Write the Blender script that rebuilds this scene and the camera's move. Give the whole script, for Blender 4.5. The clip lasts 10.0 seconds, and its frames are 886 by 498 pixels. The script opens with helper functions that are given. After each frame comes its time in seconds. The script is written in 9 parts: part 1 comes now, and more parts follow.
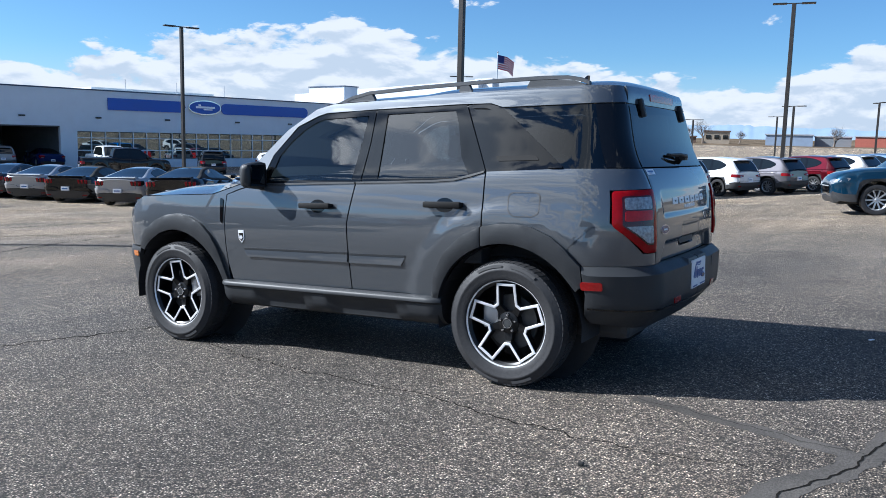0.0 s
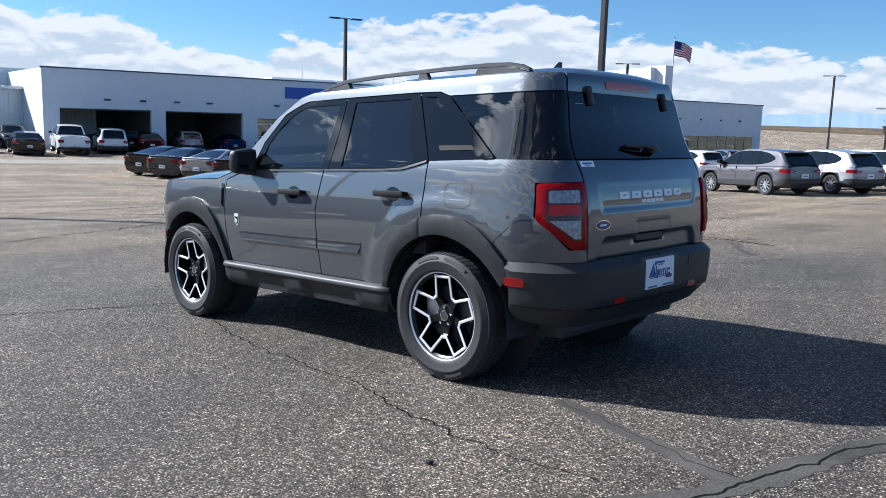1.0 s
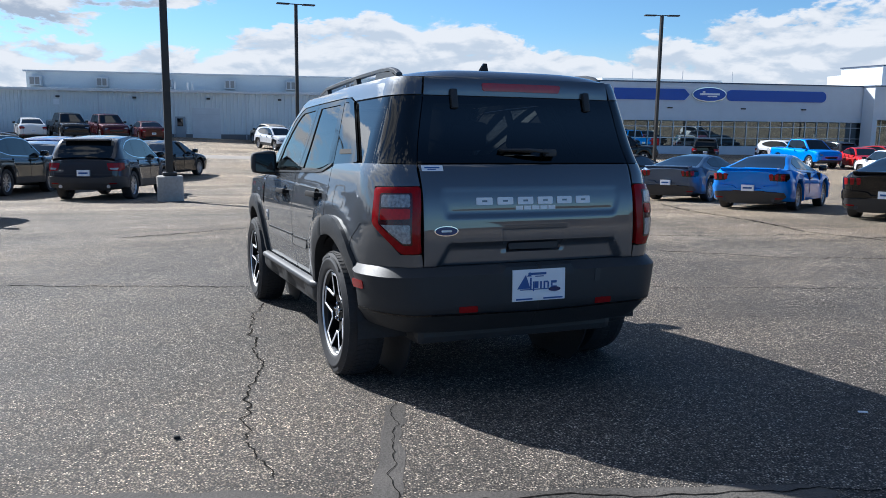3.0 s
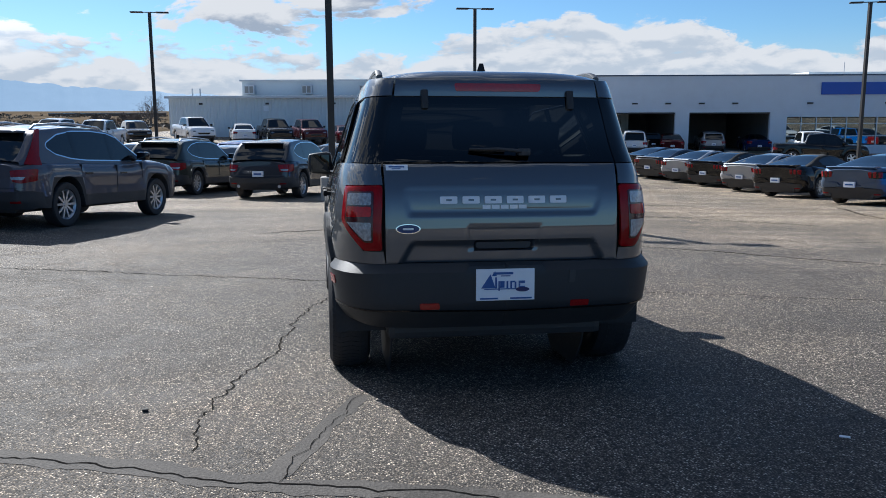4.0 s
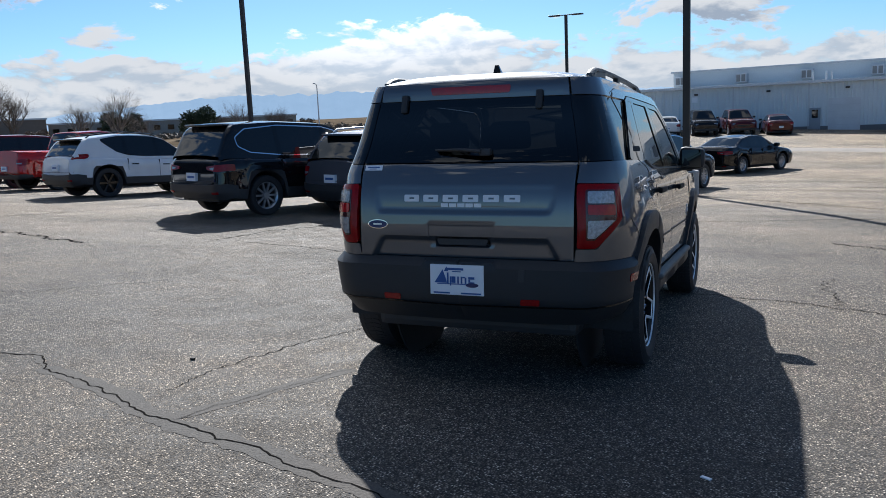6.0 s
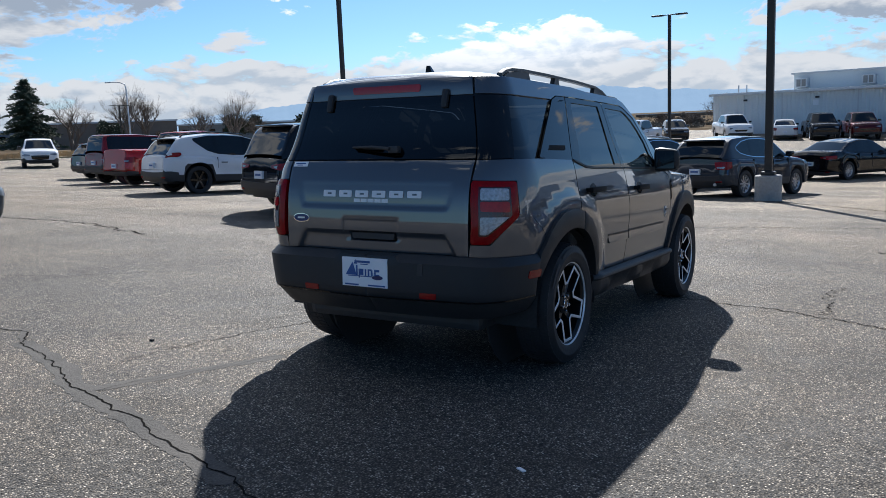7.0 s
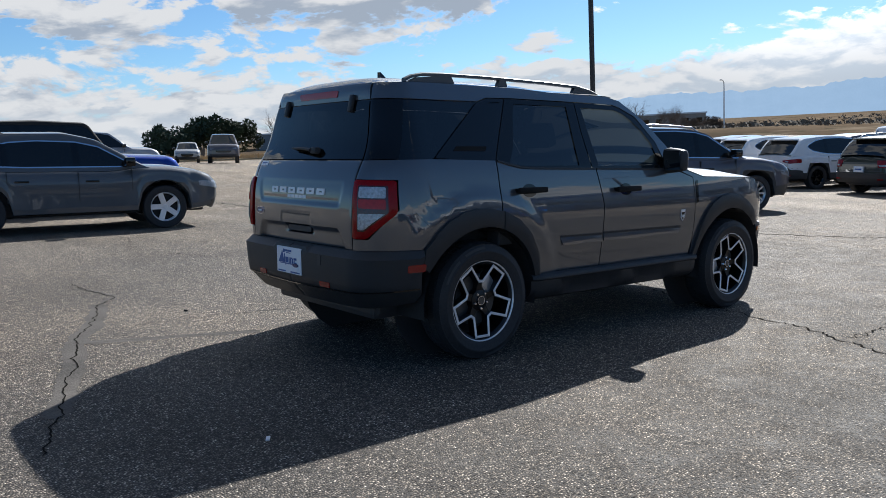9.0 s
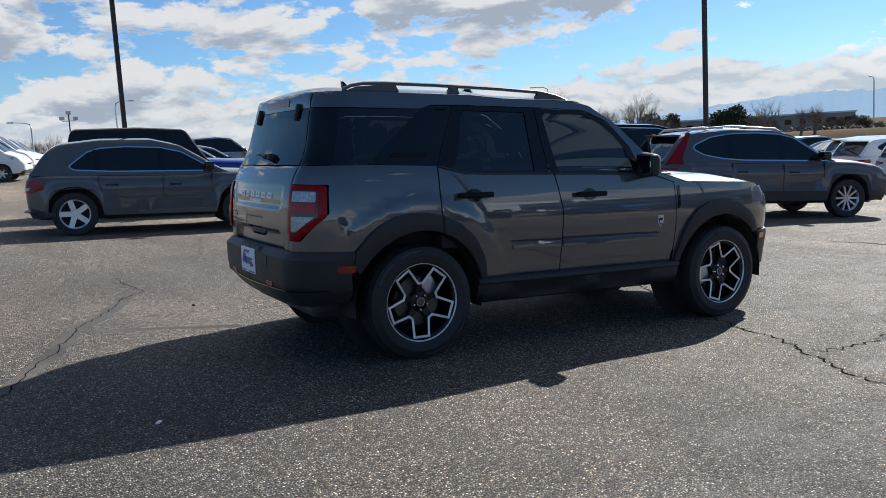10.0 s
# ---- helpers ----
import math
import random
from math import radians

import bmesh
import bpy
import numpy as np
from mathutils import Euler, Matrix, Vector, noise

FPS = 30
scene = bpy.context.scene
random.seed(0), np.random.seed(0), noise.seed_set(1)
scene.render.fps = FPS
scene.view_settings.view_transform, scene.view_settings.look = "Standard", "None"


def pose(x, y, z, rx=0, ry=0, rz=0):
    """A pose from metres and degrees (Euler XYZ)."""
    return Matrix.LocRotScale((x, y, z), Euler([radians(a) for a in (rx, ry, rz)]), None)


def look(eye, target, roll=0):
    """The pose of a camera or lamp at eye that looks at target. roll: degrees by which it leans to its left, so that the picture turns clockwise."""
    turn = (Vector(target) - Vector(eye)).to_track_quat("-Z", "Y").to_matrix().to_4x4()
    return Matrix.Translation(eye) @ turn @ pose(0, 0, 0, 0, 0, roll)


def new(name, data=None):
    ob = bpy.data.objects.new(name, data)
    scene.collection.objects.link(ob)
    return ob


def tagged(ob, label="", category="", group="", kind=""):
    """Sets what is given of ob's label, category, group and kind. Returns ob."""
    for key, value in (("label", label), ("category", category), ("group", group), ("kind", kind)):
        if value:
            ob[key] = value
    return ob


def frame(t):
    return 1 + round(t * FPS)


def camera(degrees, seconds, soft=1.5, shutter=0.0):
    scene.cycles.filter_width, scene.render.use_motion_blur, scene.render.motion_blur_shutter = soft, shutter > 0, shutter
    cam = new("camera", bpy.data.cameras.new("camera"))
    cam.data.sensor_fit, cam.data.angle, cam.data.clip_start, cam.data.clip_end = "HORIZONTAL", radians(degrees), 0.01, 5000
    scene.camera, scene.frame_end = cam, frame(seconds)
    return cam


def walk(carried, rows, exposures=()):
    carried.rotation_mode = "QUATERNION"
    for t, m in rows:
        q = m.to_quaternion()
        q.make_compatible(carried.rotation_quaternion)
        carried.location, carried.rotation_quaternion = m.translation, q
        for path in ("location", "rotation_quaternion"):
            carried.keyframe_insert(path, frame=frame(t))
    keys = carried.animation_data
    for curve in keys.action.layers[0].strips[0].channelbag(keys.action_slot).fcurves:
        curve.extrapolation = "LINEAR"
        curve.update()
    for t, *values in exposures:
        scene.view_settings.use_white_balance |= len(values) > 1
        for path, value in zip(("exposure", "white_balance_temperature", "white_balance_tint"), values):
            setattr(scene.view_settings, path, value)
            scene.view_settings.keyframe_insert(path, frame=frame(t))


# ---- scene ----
# The camera and its walk: eye in metres, turn in degrees.
cam = camera(56.8, 10.0, soft=0.65)
ROWS = [
    (0.0, -3.324, 4.934, 1.469, 82.18, -1.33, -148.88),
    (0.5, -3.831, 4.529, 1.486, 81.46, -1.55, -141.60),
    (1.0, -4.338, 4.110, 1.504, 81.08, -1.64, -136.61),
    (1.5, -4.757, 3.633, 1.533, 80.85, -1.39, -130.85),
    (2.0, -5.172, 3.135, 1.546, 80.63, -1.16, -124.83),
    (2.2, -5.308, 2.918, 1.539, 80.59, -1.11, -122.31),
    (3.3, -5.987, 1.740, 1.589, 80.61, -0.48, -108.69),
    (3.5, -6.069, 1.522, 1.583, 80.63, -0.24, -106.29),
    (4.0, -6.220, 0.932, 1.579, 80.62, 0.19, -98.49),
    (4.5, -6.290, 0.318, 1.575, 80.83, 1.03, -90.68),
    (5.0, -6.314, -0.310, 1.570, 80.87, 1.72, -82.91),
    (5.5, -6.280, -0.930, 1.558, 80.99, 2.10, -75.38),
    (5.7, -6.246, -1.218, 1.575, 80.89, 2.32, -71.72),
    (6.8, -5.910, -2.505, 1.530, 81.28, 2.42, -61.46),
    (7.0, -5.813, -2.709, 1.505, 81.37, 2.34, -59.49),
    (7.5, -5.562, -3.221, 1.495, 81.57, 2.57, -54.22),
    (8.0, -5.273, -3.725, 1.485, 81.61, 2.50, -49.59),
    (8.5, -4.939, -4.180, 1.461, 81.96, 2.61, -44.51),
    (9.0, -4.552, -4.606, 1.430, 82.13, 2.79, -38.71),
    (9.5, -4.120, -5.012, 1.412, 82.46, 3.09, -34.09),
    (10.0, -3.647, -5.402, 1.391, 82.78, 3.14, -29.39),
]
walk(cam, [(t, pose(x, y, z, rx, ry, rz)) for t, x, y, z, rx, ry, rz in ROWS], [(0.0, 1.0, 5580, 9), (2.0, 1.0, 5830, 10), (3.5, 0.84, 5850, 10), (4.5, 0.73, 5950, 10), (7.0, 0.72, 5960, 10), (10.0, 0.75, 6160, 10)])

# ---------------------------------------------------------------- light
SUN_WAY = Vector((1.497, 0.739, 1.135)).normalized()
SUN_ELEV = math.asin(SUN_WAY.z)
SUN_AZ = math.atan2(SUN_WAY.y, SUN_WAY.x)

world = bpy.data.worlds.new("sky")
scene.world = world
world.use_nodes = True


def build_sky(nt):
    """A clear winter sky with two decks of broken cumulus."""
    n, l = nt.nodes, nt.links
    n.clear()
    out = n.new("ShaderNodeOutputWorld")
    bg = n.new("ShaderNodeBackground")
    bg.inputs["Strength"].default_value = 0.05
    sky = n.new("ShaderNodeTexSky")
    sky.sky_type, sky.sun_disc = "NISHITA", False
    sky.sun_elevation, sky.sun_rotation = SUN_ELEV, math.pi / 2 - SUN_AZ
    sky.altitude, sky.air_density, sky.dust_density, sky.ozone_density = 1400, 1.0, 0.6, 1.5
    tc = n.new("ShaderNodeTexCoord")
    sep = n.new("ShaderNodeSeparateXYZ")
    l.new(tc.outputs["Generated"], sep.inputs[0])

    def math_node(op, a, b=None, clamp=False):
        m = n.new("ShaderNodeMath")
        m.operation, m.use_clamp = op, clamp
        for i, v in enumerate((a, b)):
            if v is None:
                continue
            if isinstance(v, (int, float)):
                m.inputs[i].default_value = v
            else:
                l.new(v, m.inputs[i])
        return m.outputs[0]

    z = sep.outputs["Z"]
    squash = n.new("ShaderNodeMapping")
    squash.inputs["Scale"].default_value = (1.0, 1.0, 2.6)
    l.new(tc.outputs["Generated"], squash.inputs[0])

    def cloud(scale, detail, off, rough=0.55, distort=0.15):
        mp = n.new("ShaderNodeMapping")
        mp.inputs["Location"].default_value = off
        l.new(squash.outputs[0], mp.inputs[0])
        t = n.new("ShaderNodeTexNoise")
        t.inputs["Scale"].default_value, t.inputs["Detail"].default_value = scale, detail
        t.inputs["Roughness"].default_value, t.inputs["Distortion"].default_value = rough, distort
        l.new(mp.outputs[0], t.inputs["Vector"])
        return t.outputs["Fac"]

    def ramp(v, a, b, c=0.0, d=1.0, kind="SMOOTHSTEP"):
        r = n.new("ShaderNodeMapRange")
        r.interpolation_type = kind
        for k, q in (("From Min", a), ("From Max", b), ("To Min", c), ("To Max", d)):
            r.inputs[k].default_value = q
        l.new(v, r.inputs["Value"])
        return r.outputs["Result"]

    def plus(a, b):
        return math_node("ADD", a, b)

    def blend(f, a, b):
        x = n.new("ShaderNodeMix")
        x.data_type = "RGBA"
        for k, v in (("Factor", f), ("A", a), ("B", b)):
            if isinstance(v, tuple):
                x.inputs[k].default_value = (*v, 1)
            else:
                l.new(v, x.inputs[k])
        return x.outputs["Result"]

    # how high the bank of cumulus stands by the way one looks, and how thick the deck above it is
    az = ramp(math_node("ARCTAN2", sep.outputs["Y"], sep.outputs["X"]), -math.pi, math.pi, 0.0, 1.0, "LINEAR")
    el = math_node("MULTIPLY", math_node("ARCSINE", z), 180 / math.pi)
    cover = n.new("ShaderNodeValToRGB")
    cover.color_ramp.interpolation = "EASE"
    # behind the view the bank and deck are thinned, to dim reflections
    STOPS = [(-180, 0.6, 0.1), (-125, 1.0, 0.1), (-100, 4.0, 0.2), (-86, 6.2, 0.25), (-79, 3.6, 0.15), (-66, 6.0, 0.25), (-53, 7.8, 0.05), (-43, 6.2, 0.0), (-33, 4.0, 0.1), (-21, 7.2, 0.35), (-9, 5.2, 0.5), (-2, 3.8, 0.7),
             (8, 4.6, 0.75), (14, 4.8, 0.6), (22, 7.2, 0.2), (31, 5.6, 0.3), (38, 4.6, 0.45), (45, 5.4, 0.7), (55, 4.0, 1.0), (66, 4.2, 1.0), (86, 4.4, 1.0), (98, 4.5, 0.6), (114, 1.6, 0.0), (180, 0.6, 0.0)]
    els = cover.color_ramp.elements
    for i, (a, top, deck) in enumerate(STOPS):
        e = els[i] if i < 2 else els.new(0.5)
        e.position = (a + 180) / 360
    for e, (a, top, deck) in zip(els, STOPS):
        e.position, e.color = (a + 180) / 360, (top / 10, deck, 0, 1)
    l.new(az, cover.inputs[0])
    chan = n.new("ShaderNodeSeparateColor")
    l.new(cover.outputs[0], chan.inputs[0])
    # all-round cover above 50 degrees is added out of view, to fill shadows
    top, deck = chan.outputs[0], math_node("MAXIMUM", chan.outputs[1], math_node("MAXIMUM", math_node("MULTIPLY", ramp(el, 36, 54, 0.0, 0.75), ramp(sep.outputs["Y"], 0.0, 0.35)), ramp(el, 50, 66, 0.0, 0.85)))
    # the bank: a flat hazy foot and heaped heads
    broad, lump, curl = cloud(5.0, 3.0, (3.1, 1.7, 0.4), 0.5), cloud(15.0, 9.0, (1.3, 4.1, 2.2), 0.56, 0.25), cloud(34.0, 8.0, (5.5, 0.4, 1.9), 0.6, 0.5)
    heap = plus(plus(math_node("MULTIPLY", broad, 3.4), math_node("MULTIPLY", lump, 5.2)), math_node("MULTIPLY", curl, 1.5))
    rise = math_node("SUBTRACT", plus(math_node("MULTIPLY", top, 10.0), math_node("SUBTRACT", heap, 5.35)), el)
    bank = ramp(rise, -0.08, 0.42)
    bank = math_node("MULTIPLY", bank, ramp(plus(math_node("MULTIPLY", lump, 5.0), math_node("MULTIPLY", rise, 0.5)), 2.0, 2.7, 0.25, 1.0))
    # torn puffs in the deck above, thicker to the north
    puff = cloud(7.2, 11.0, (7.3, 2.2, 5.2), 0.60, 0.22)
    need = plus(ramp(deck, 0.0, 1.0, 0.70, 0.430, "LINEAR"), math_node("MULTIPLY", ramp(el, 9.0, 4.0), 0.05))
    lift = math_node("SUBTRACT", puff, need)
    puffs = math_node("MULTIPLY", ramp(lift, 0.0, 0.055), ramp(el, 1.5, 3.0))
    mask = math_node("MAXIMUM", bank, puffs)
    # lit heads and grey bellies: compare with the cover a little higher
    up1 = cloud(15.0, 5.0, (1.3, 4.1, 2.225), 0.5, 0.25)
    up2 = cloud(7.2, 6.0, (7.3, 2.2, 5.245), 0.55, 0.22)
    belly1 = ramp(plus(math_node("SUBTRACT", up1, lump), math_node("MULTIPLY", rise, 0.022)), -0.04, 0.15)
    belly2 = ramp(plus(math_node("SUBTRACT", up2, puff), math_node("MULTIPLY", lift, 0.7)), -0.01, 0.11)
    c1 = blend(belly1, (9.1, 9.05, 8.9), (6.3, 6.9, 7.5))
    c2 = blend(belly2, (9.1, 9.0, 8.8), (4.5, 5.1, 5.9))
    clouds = blend(puffs, c1, c2)
    tone = n.new("ShaderNodeMix")
    tone.data_type, tone.blend_type = "RGBA", "MULTIPLY"
    tone.inputs["Factor"].default_value = 1.0
    tone.inputs["B"].default_value = (0.78, 1.06, 1.26, 1)
    l.new(sky.outputs[0], tone.inputs["A"])
    # the haze is left out behind the view, again to dim reflections
    mist = blend(math_node("MULTIPLY", ramp(z, 0.10, 0.01, 0.0, 0.55), ramp(sep.outputs["X"], -0.55, 0.0)), tone.outputs["Result"], (6.4, 7.4, 8.4))
    # clouds glow where they stand before the sun
    near = n.new("ShaderNodeVectorMath")
    near.operation = "DOT_PRODUCT"
    near.inputs[1].default_value = tuple(SUN_WAY)
    l.new(tc.outputs["Generated"], near.inputs[0])
    glow = n.new("ShaderNodeVectorMath")
    glow.operation = "SCALE"
    l.new(clouds, glow.inputs[0])
    l.new(ramp(near.outputs["Value"], 0.84, 0.97, 1.0, 4.0), glow.inputs["Scale"])
    clouds = glow.outputs["Vector"]
    l.new(blend(mask, mist, clouds), bg.inputs["Color"])
    l.new(bg.outputs[0], out.inputs[0])


build_sky(world.node_tree)

sun_data = bpy.data.lights.new("sun", "SUN")
sun_data.energy, sun_data.angle, sun_data.color = 5.0, radians(0.53), (1.0, 0.95, 0.87)
sun = new("sun", sun_data)
sun.matrix_world = look(SUN_WAY * 50, (0, 0, 0))

# ---------------------------------------------------------------- materials
MATS = {}


def mat(name, color=(0.5, 0.5, 0.5), rough=0.5, metal=0.0, vary=0.12, grain=40.0, bump=0.0, coat=0.0, coat_rough=0.03,
        emit=None, alpha=None, transmit=0.0, flake=0.0, stain=0.0, stain_color=(0.2, 0.17, 0.13), spec=0.5, per_object=0.0):
    """A principled surface with variation at two scales."""
    if name in MATS:
        return MATS[name]
    m = bpy.data.materials.new(name)
    m.use_nodes = True
    n, l = m.node_tree.nodes, m.node_tree.links
    p = n["Principled BSDF"]
    p.inputs["Roughness"].default_value, p.inputs["Metallic"].default_value = rough, metal
    p.inputs["Coat Weight"].default_value, p.inputs["Coat Roughness"].default_value = coat, coat_rough
    p.inputs["Transmission Weight"].default_value = transmit
    p.inputs["Specular IOR Level"].default_value = spec
    tc = n.new("ShaderNodeTexCoord")
    fine, wide = n.new("ShaderNodeTexNoise"), n.new("ShaderNodeTexNoise")
    fine.inputs["Scale"].default_value, fine.inputs["Detail"].default_value = grain, 5
    wide.inputs["Scale"].default_value, wide.inputs["Detail"].default_value = max(0.35, grain * 0.03), 4
    for t in (fine, wide):
        l.new(tc.outputs["Object"], t.inputs["Vector"])
    add = n.new("ShaderNodeMath")
    add.operation = "ADD"
    l.new(fine.outputs["Fac"], add.inputs[0]); l.new(wide.outputs["Fac"], add.inputs[1])
    rng = n.new("ShaderNodeMapRange")
    rng.inputs["From Min"].default_value, rng.inputs["From Max"].default_value = 0.6, 1.4
    rng.inputs["To Min"].default_value, rng.inputs["To Max"].default_value = 1 - vary, 1 + vary
    l.new(add.outputs[0], rng.inputs["Value"])
    mul = n.new("ShaderNodeMix")
    mul.data_type, mul.blend_type = "RGBA", "MULTIPLY"
    mul.inputs["Factor"].default_value = 1.0
    mul.inputs["A"].default_value = (*color, 1)
    l.new(rng.outputs["Result"], mul.inputs["B"])
    col = mul.outputs["Result"]
    if stain:
        s = n.new("ShaderNodeTexNoise")
        s.inputs["Scale"].default_value, s.inputs["Detail"].default_value = 1.3, 6
        l.new(tc.outputs["Object"], s.inputs["Vector"])
        r = n.new("ShaderNodeMapRange")
        r.inputs["From Min"].default_value, r.inputs["From Max"].default_value = 0.5, 0.72
        r.inputs["To Max"].default_value = stain
        l.new(s.outputs["Fac"], r.inputs["Value"])
        mx = n.new("ShaderNodeMix")
        mx.data_type = "RGBA"
        l.new(r.outputs["Result"], mx.inputs["Factor"]); l.new(col, mx.inputs["A"])
        mx.inputs["B"].default_value = (*stain_color, 1)
        col = mx.outputs["Result"]
    if per_object:
        oi = n.new("ShaderNodeObjectInfo")
        r = n.new("ShaderNodeMapRange")
        r.inputs["To Min"].default_value, r.inputs["To Max"].default_value = 1 - per_object, 1 + per_object
        l.new(oi.outputs["Random"], r.inputs["Value"])
        mx = n.new("ShaderNodeMix")
        mx.data_type, mx.blend_type = "RGBA", "MULTIPLY"
        mx.inputs["Factor"].default_value = 1.0
        l.new(col, mx.inputs["A"]); l.new(r.outputs["Result"], mx.inputs["B"])
        col = mx.outputs["Result"]
    l.new(col, p.inputs["Base Color"])
    if flake:
        v = n.new("ShaderNodeTexVoronoi")
        v.inputs["Scale"].default_value = 900.0
        l.new(tc.outputs["Object"], v.inputs["Vector"])
        b = n.new("ShaderNodeBump")
        b.inputs["Strength"].default_value, b.inputs["Distance"].default_value = flake, 0.0005
        l.new(v.outputs["Color"], b.inputs["Height"])
        l.new(b.outputs[0], p.inputs["Normal"])
    elif bump:
        b = n.new("ShaderNodeBump")
        b.inputs["Strength"].default_value, b.inputs["Distance"].default_value = bump, 0.01
        l.new(fine.outputs["Fac"], b.inputs["Height"])
        l.new(b.outputs[0], p.inputs["Normal"])
    rr = n.new("ShaderNodeMapRange")
    rr.inputs["To Min"].default_value, rr.inputs["To Max"].default_value = rough * 0.85, min(1, rough * 1.15)
    l.new(wide.outputs["Fac"], rr.inputs["Value"])
    l.new(rr.outputs["Result"], p.inputs["Roughness"])
    if emit:
        p.inputs["Emission Color"].default_value = (*emit[0], 1)
        p.inputs["Emission Strength"].default_value = emit[1]
    if alpha is not None:
        p.inputs["Alpha"].default_value = alpha
    MATS[name] = m
    return m


def paint(name, color, metal=0.35, rough=0.5):
    return mat("paint " + name, color, rough, metal, vary=0.05, grain=3.0, coat=1.0, coat_rough=0.02, flake=0.06, spec=0.0)


GLASS_DARK = mat("tinted glass", (0.006, 0.008, 0.009), 0.02, 0.0, vary=0.1, grain=2.0, spec=0.55)
RUBBER = mat("tyre rubber", (0.030, 0.030, 0.032), 0.6, spec=0.3, vary=0.25, grain=60, bump=0.15)
PLASTIC = mat("black grained plastic", (0.032, 0.033, 0.036), 0.55, vary=0.15, grain=300, bump=0.12)
GLOSS_BLACK = mat("gloss black", (0.004, 0.004, 0.0045), 0.03, vary=0.1, grain=8)
ALLOY = mat("machined alloy", (0.82, 0.83, 0.85), 0.36, 0.5, vary=0.06, grain=25)
ALLOY_GREY = mat("silver alloy", (0.52, 0.53, 0.55), 0.35, 0.8, vary=0.08, grain=25)
CHROME = mat("chrome", (0.75, 0.76, 0.78), 0.1, 1.0, vary=0.04, grain=10)
RED_LENS = mat("red lens", (0.25, 0.002, 0.005), 0.10, vary=0.25, grain=30, spec=0.2)
CLEAR_LENS = mat("clear lens", (0.27, 0.28, 0.30), 0.18, 0.30, vary=0.75, grain=70, bump=0.35, coat=0.6)
AMBER = mat("amber lens", (0.55, 0.16, 0.02), 0.12, vary=0.12, grain=30, coat=1.0)
PLATE_WHITE = mat("plate white", (0.80, 0.82, 0.86), 0.35, vary=0.03, grain=20)
INK_BLUE = mat("plate ink", (0.02, 0.09, 0.30), 0.4, vary=0.05, grain=20)
CONCRETE = mat("concrete", (0.36, 0.35, 0.33), 0.9, vary=0.18, grain=18, bump=0.3, stain=0.35, stain_color=(0.22, 0.20, 0.18))
POLE_BROWN = mat("dark bronze pole", (0.035, 0.032, 0.03), 0.45, 0.4, vary=0.15, grain=20)
WALL_WHITE = mat("white stucco", (0.63, 0.675, 0.73), 0.85, vary=0.06, grain=25, bump=0.15, stain=0.12, stain_color=(0.5, 0.5, 0.5))
WALL_METAL = mat("ribbed grey steel", (0.66, 0.70, 0.71), 0.55, 0.1, vary=0.06, grain=8)
SIGN_BLUE = mat("blue sign panel", (0.007, 0.075, 0.42), 0.35, vary=0.05, grain=5)
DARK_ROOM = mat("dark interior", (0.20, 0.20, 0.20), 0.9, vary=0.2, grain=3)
STORE_GLASS = mat("storefront glass", (0.17, 0.20, 0.21), 0.015, 0.9, vary=0.1, grain=1)
TRIM_METAL = mat("pale metal trim", (0.55, 0.57, 0.60), 0.4, 0.5, vary=0.06, grain=10)
GRILLE_GREY = mat("grey louvres", (0.20, 0.20, 0.20), 0.6, vary=0.3, grain=30)
BARK = mat("grey bark", (0.17, 0.14, 0.115), 0.9, vary=0.3, grain=25, bump=0.4)
NEEDLES = mat("dark needles", (0.034, 0.055, 0.030), 0.85, vary=0.4, grain=6)
TWIGS = mat("bare twigs", (0.14, 0.11, 0.088), 0.9, vary=0.25, grain=10)
DRY_GRASS = mat("dry grass", (0.36, 0.27, 0.155), 0.95, vary=0.35, grain=4, bump=0.3)


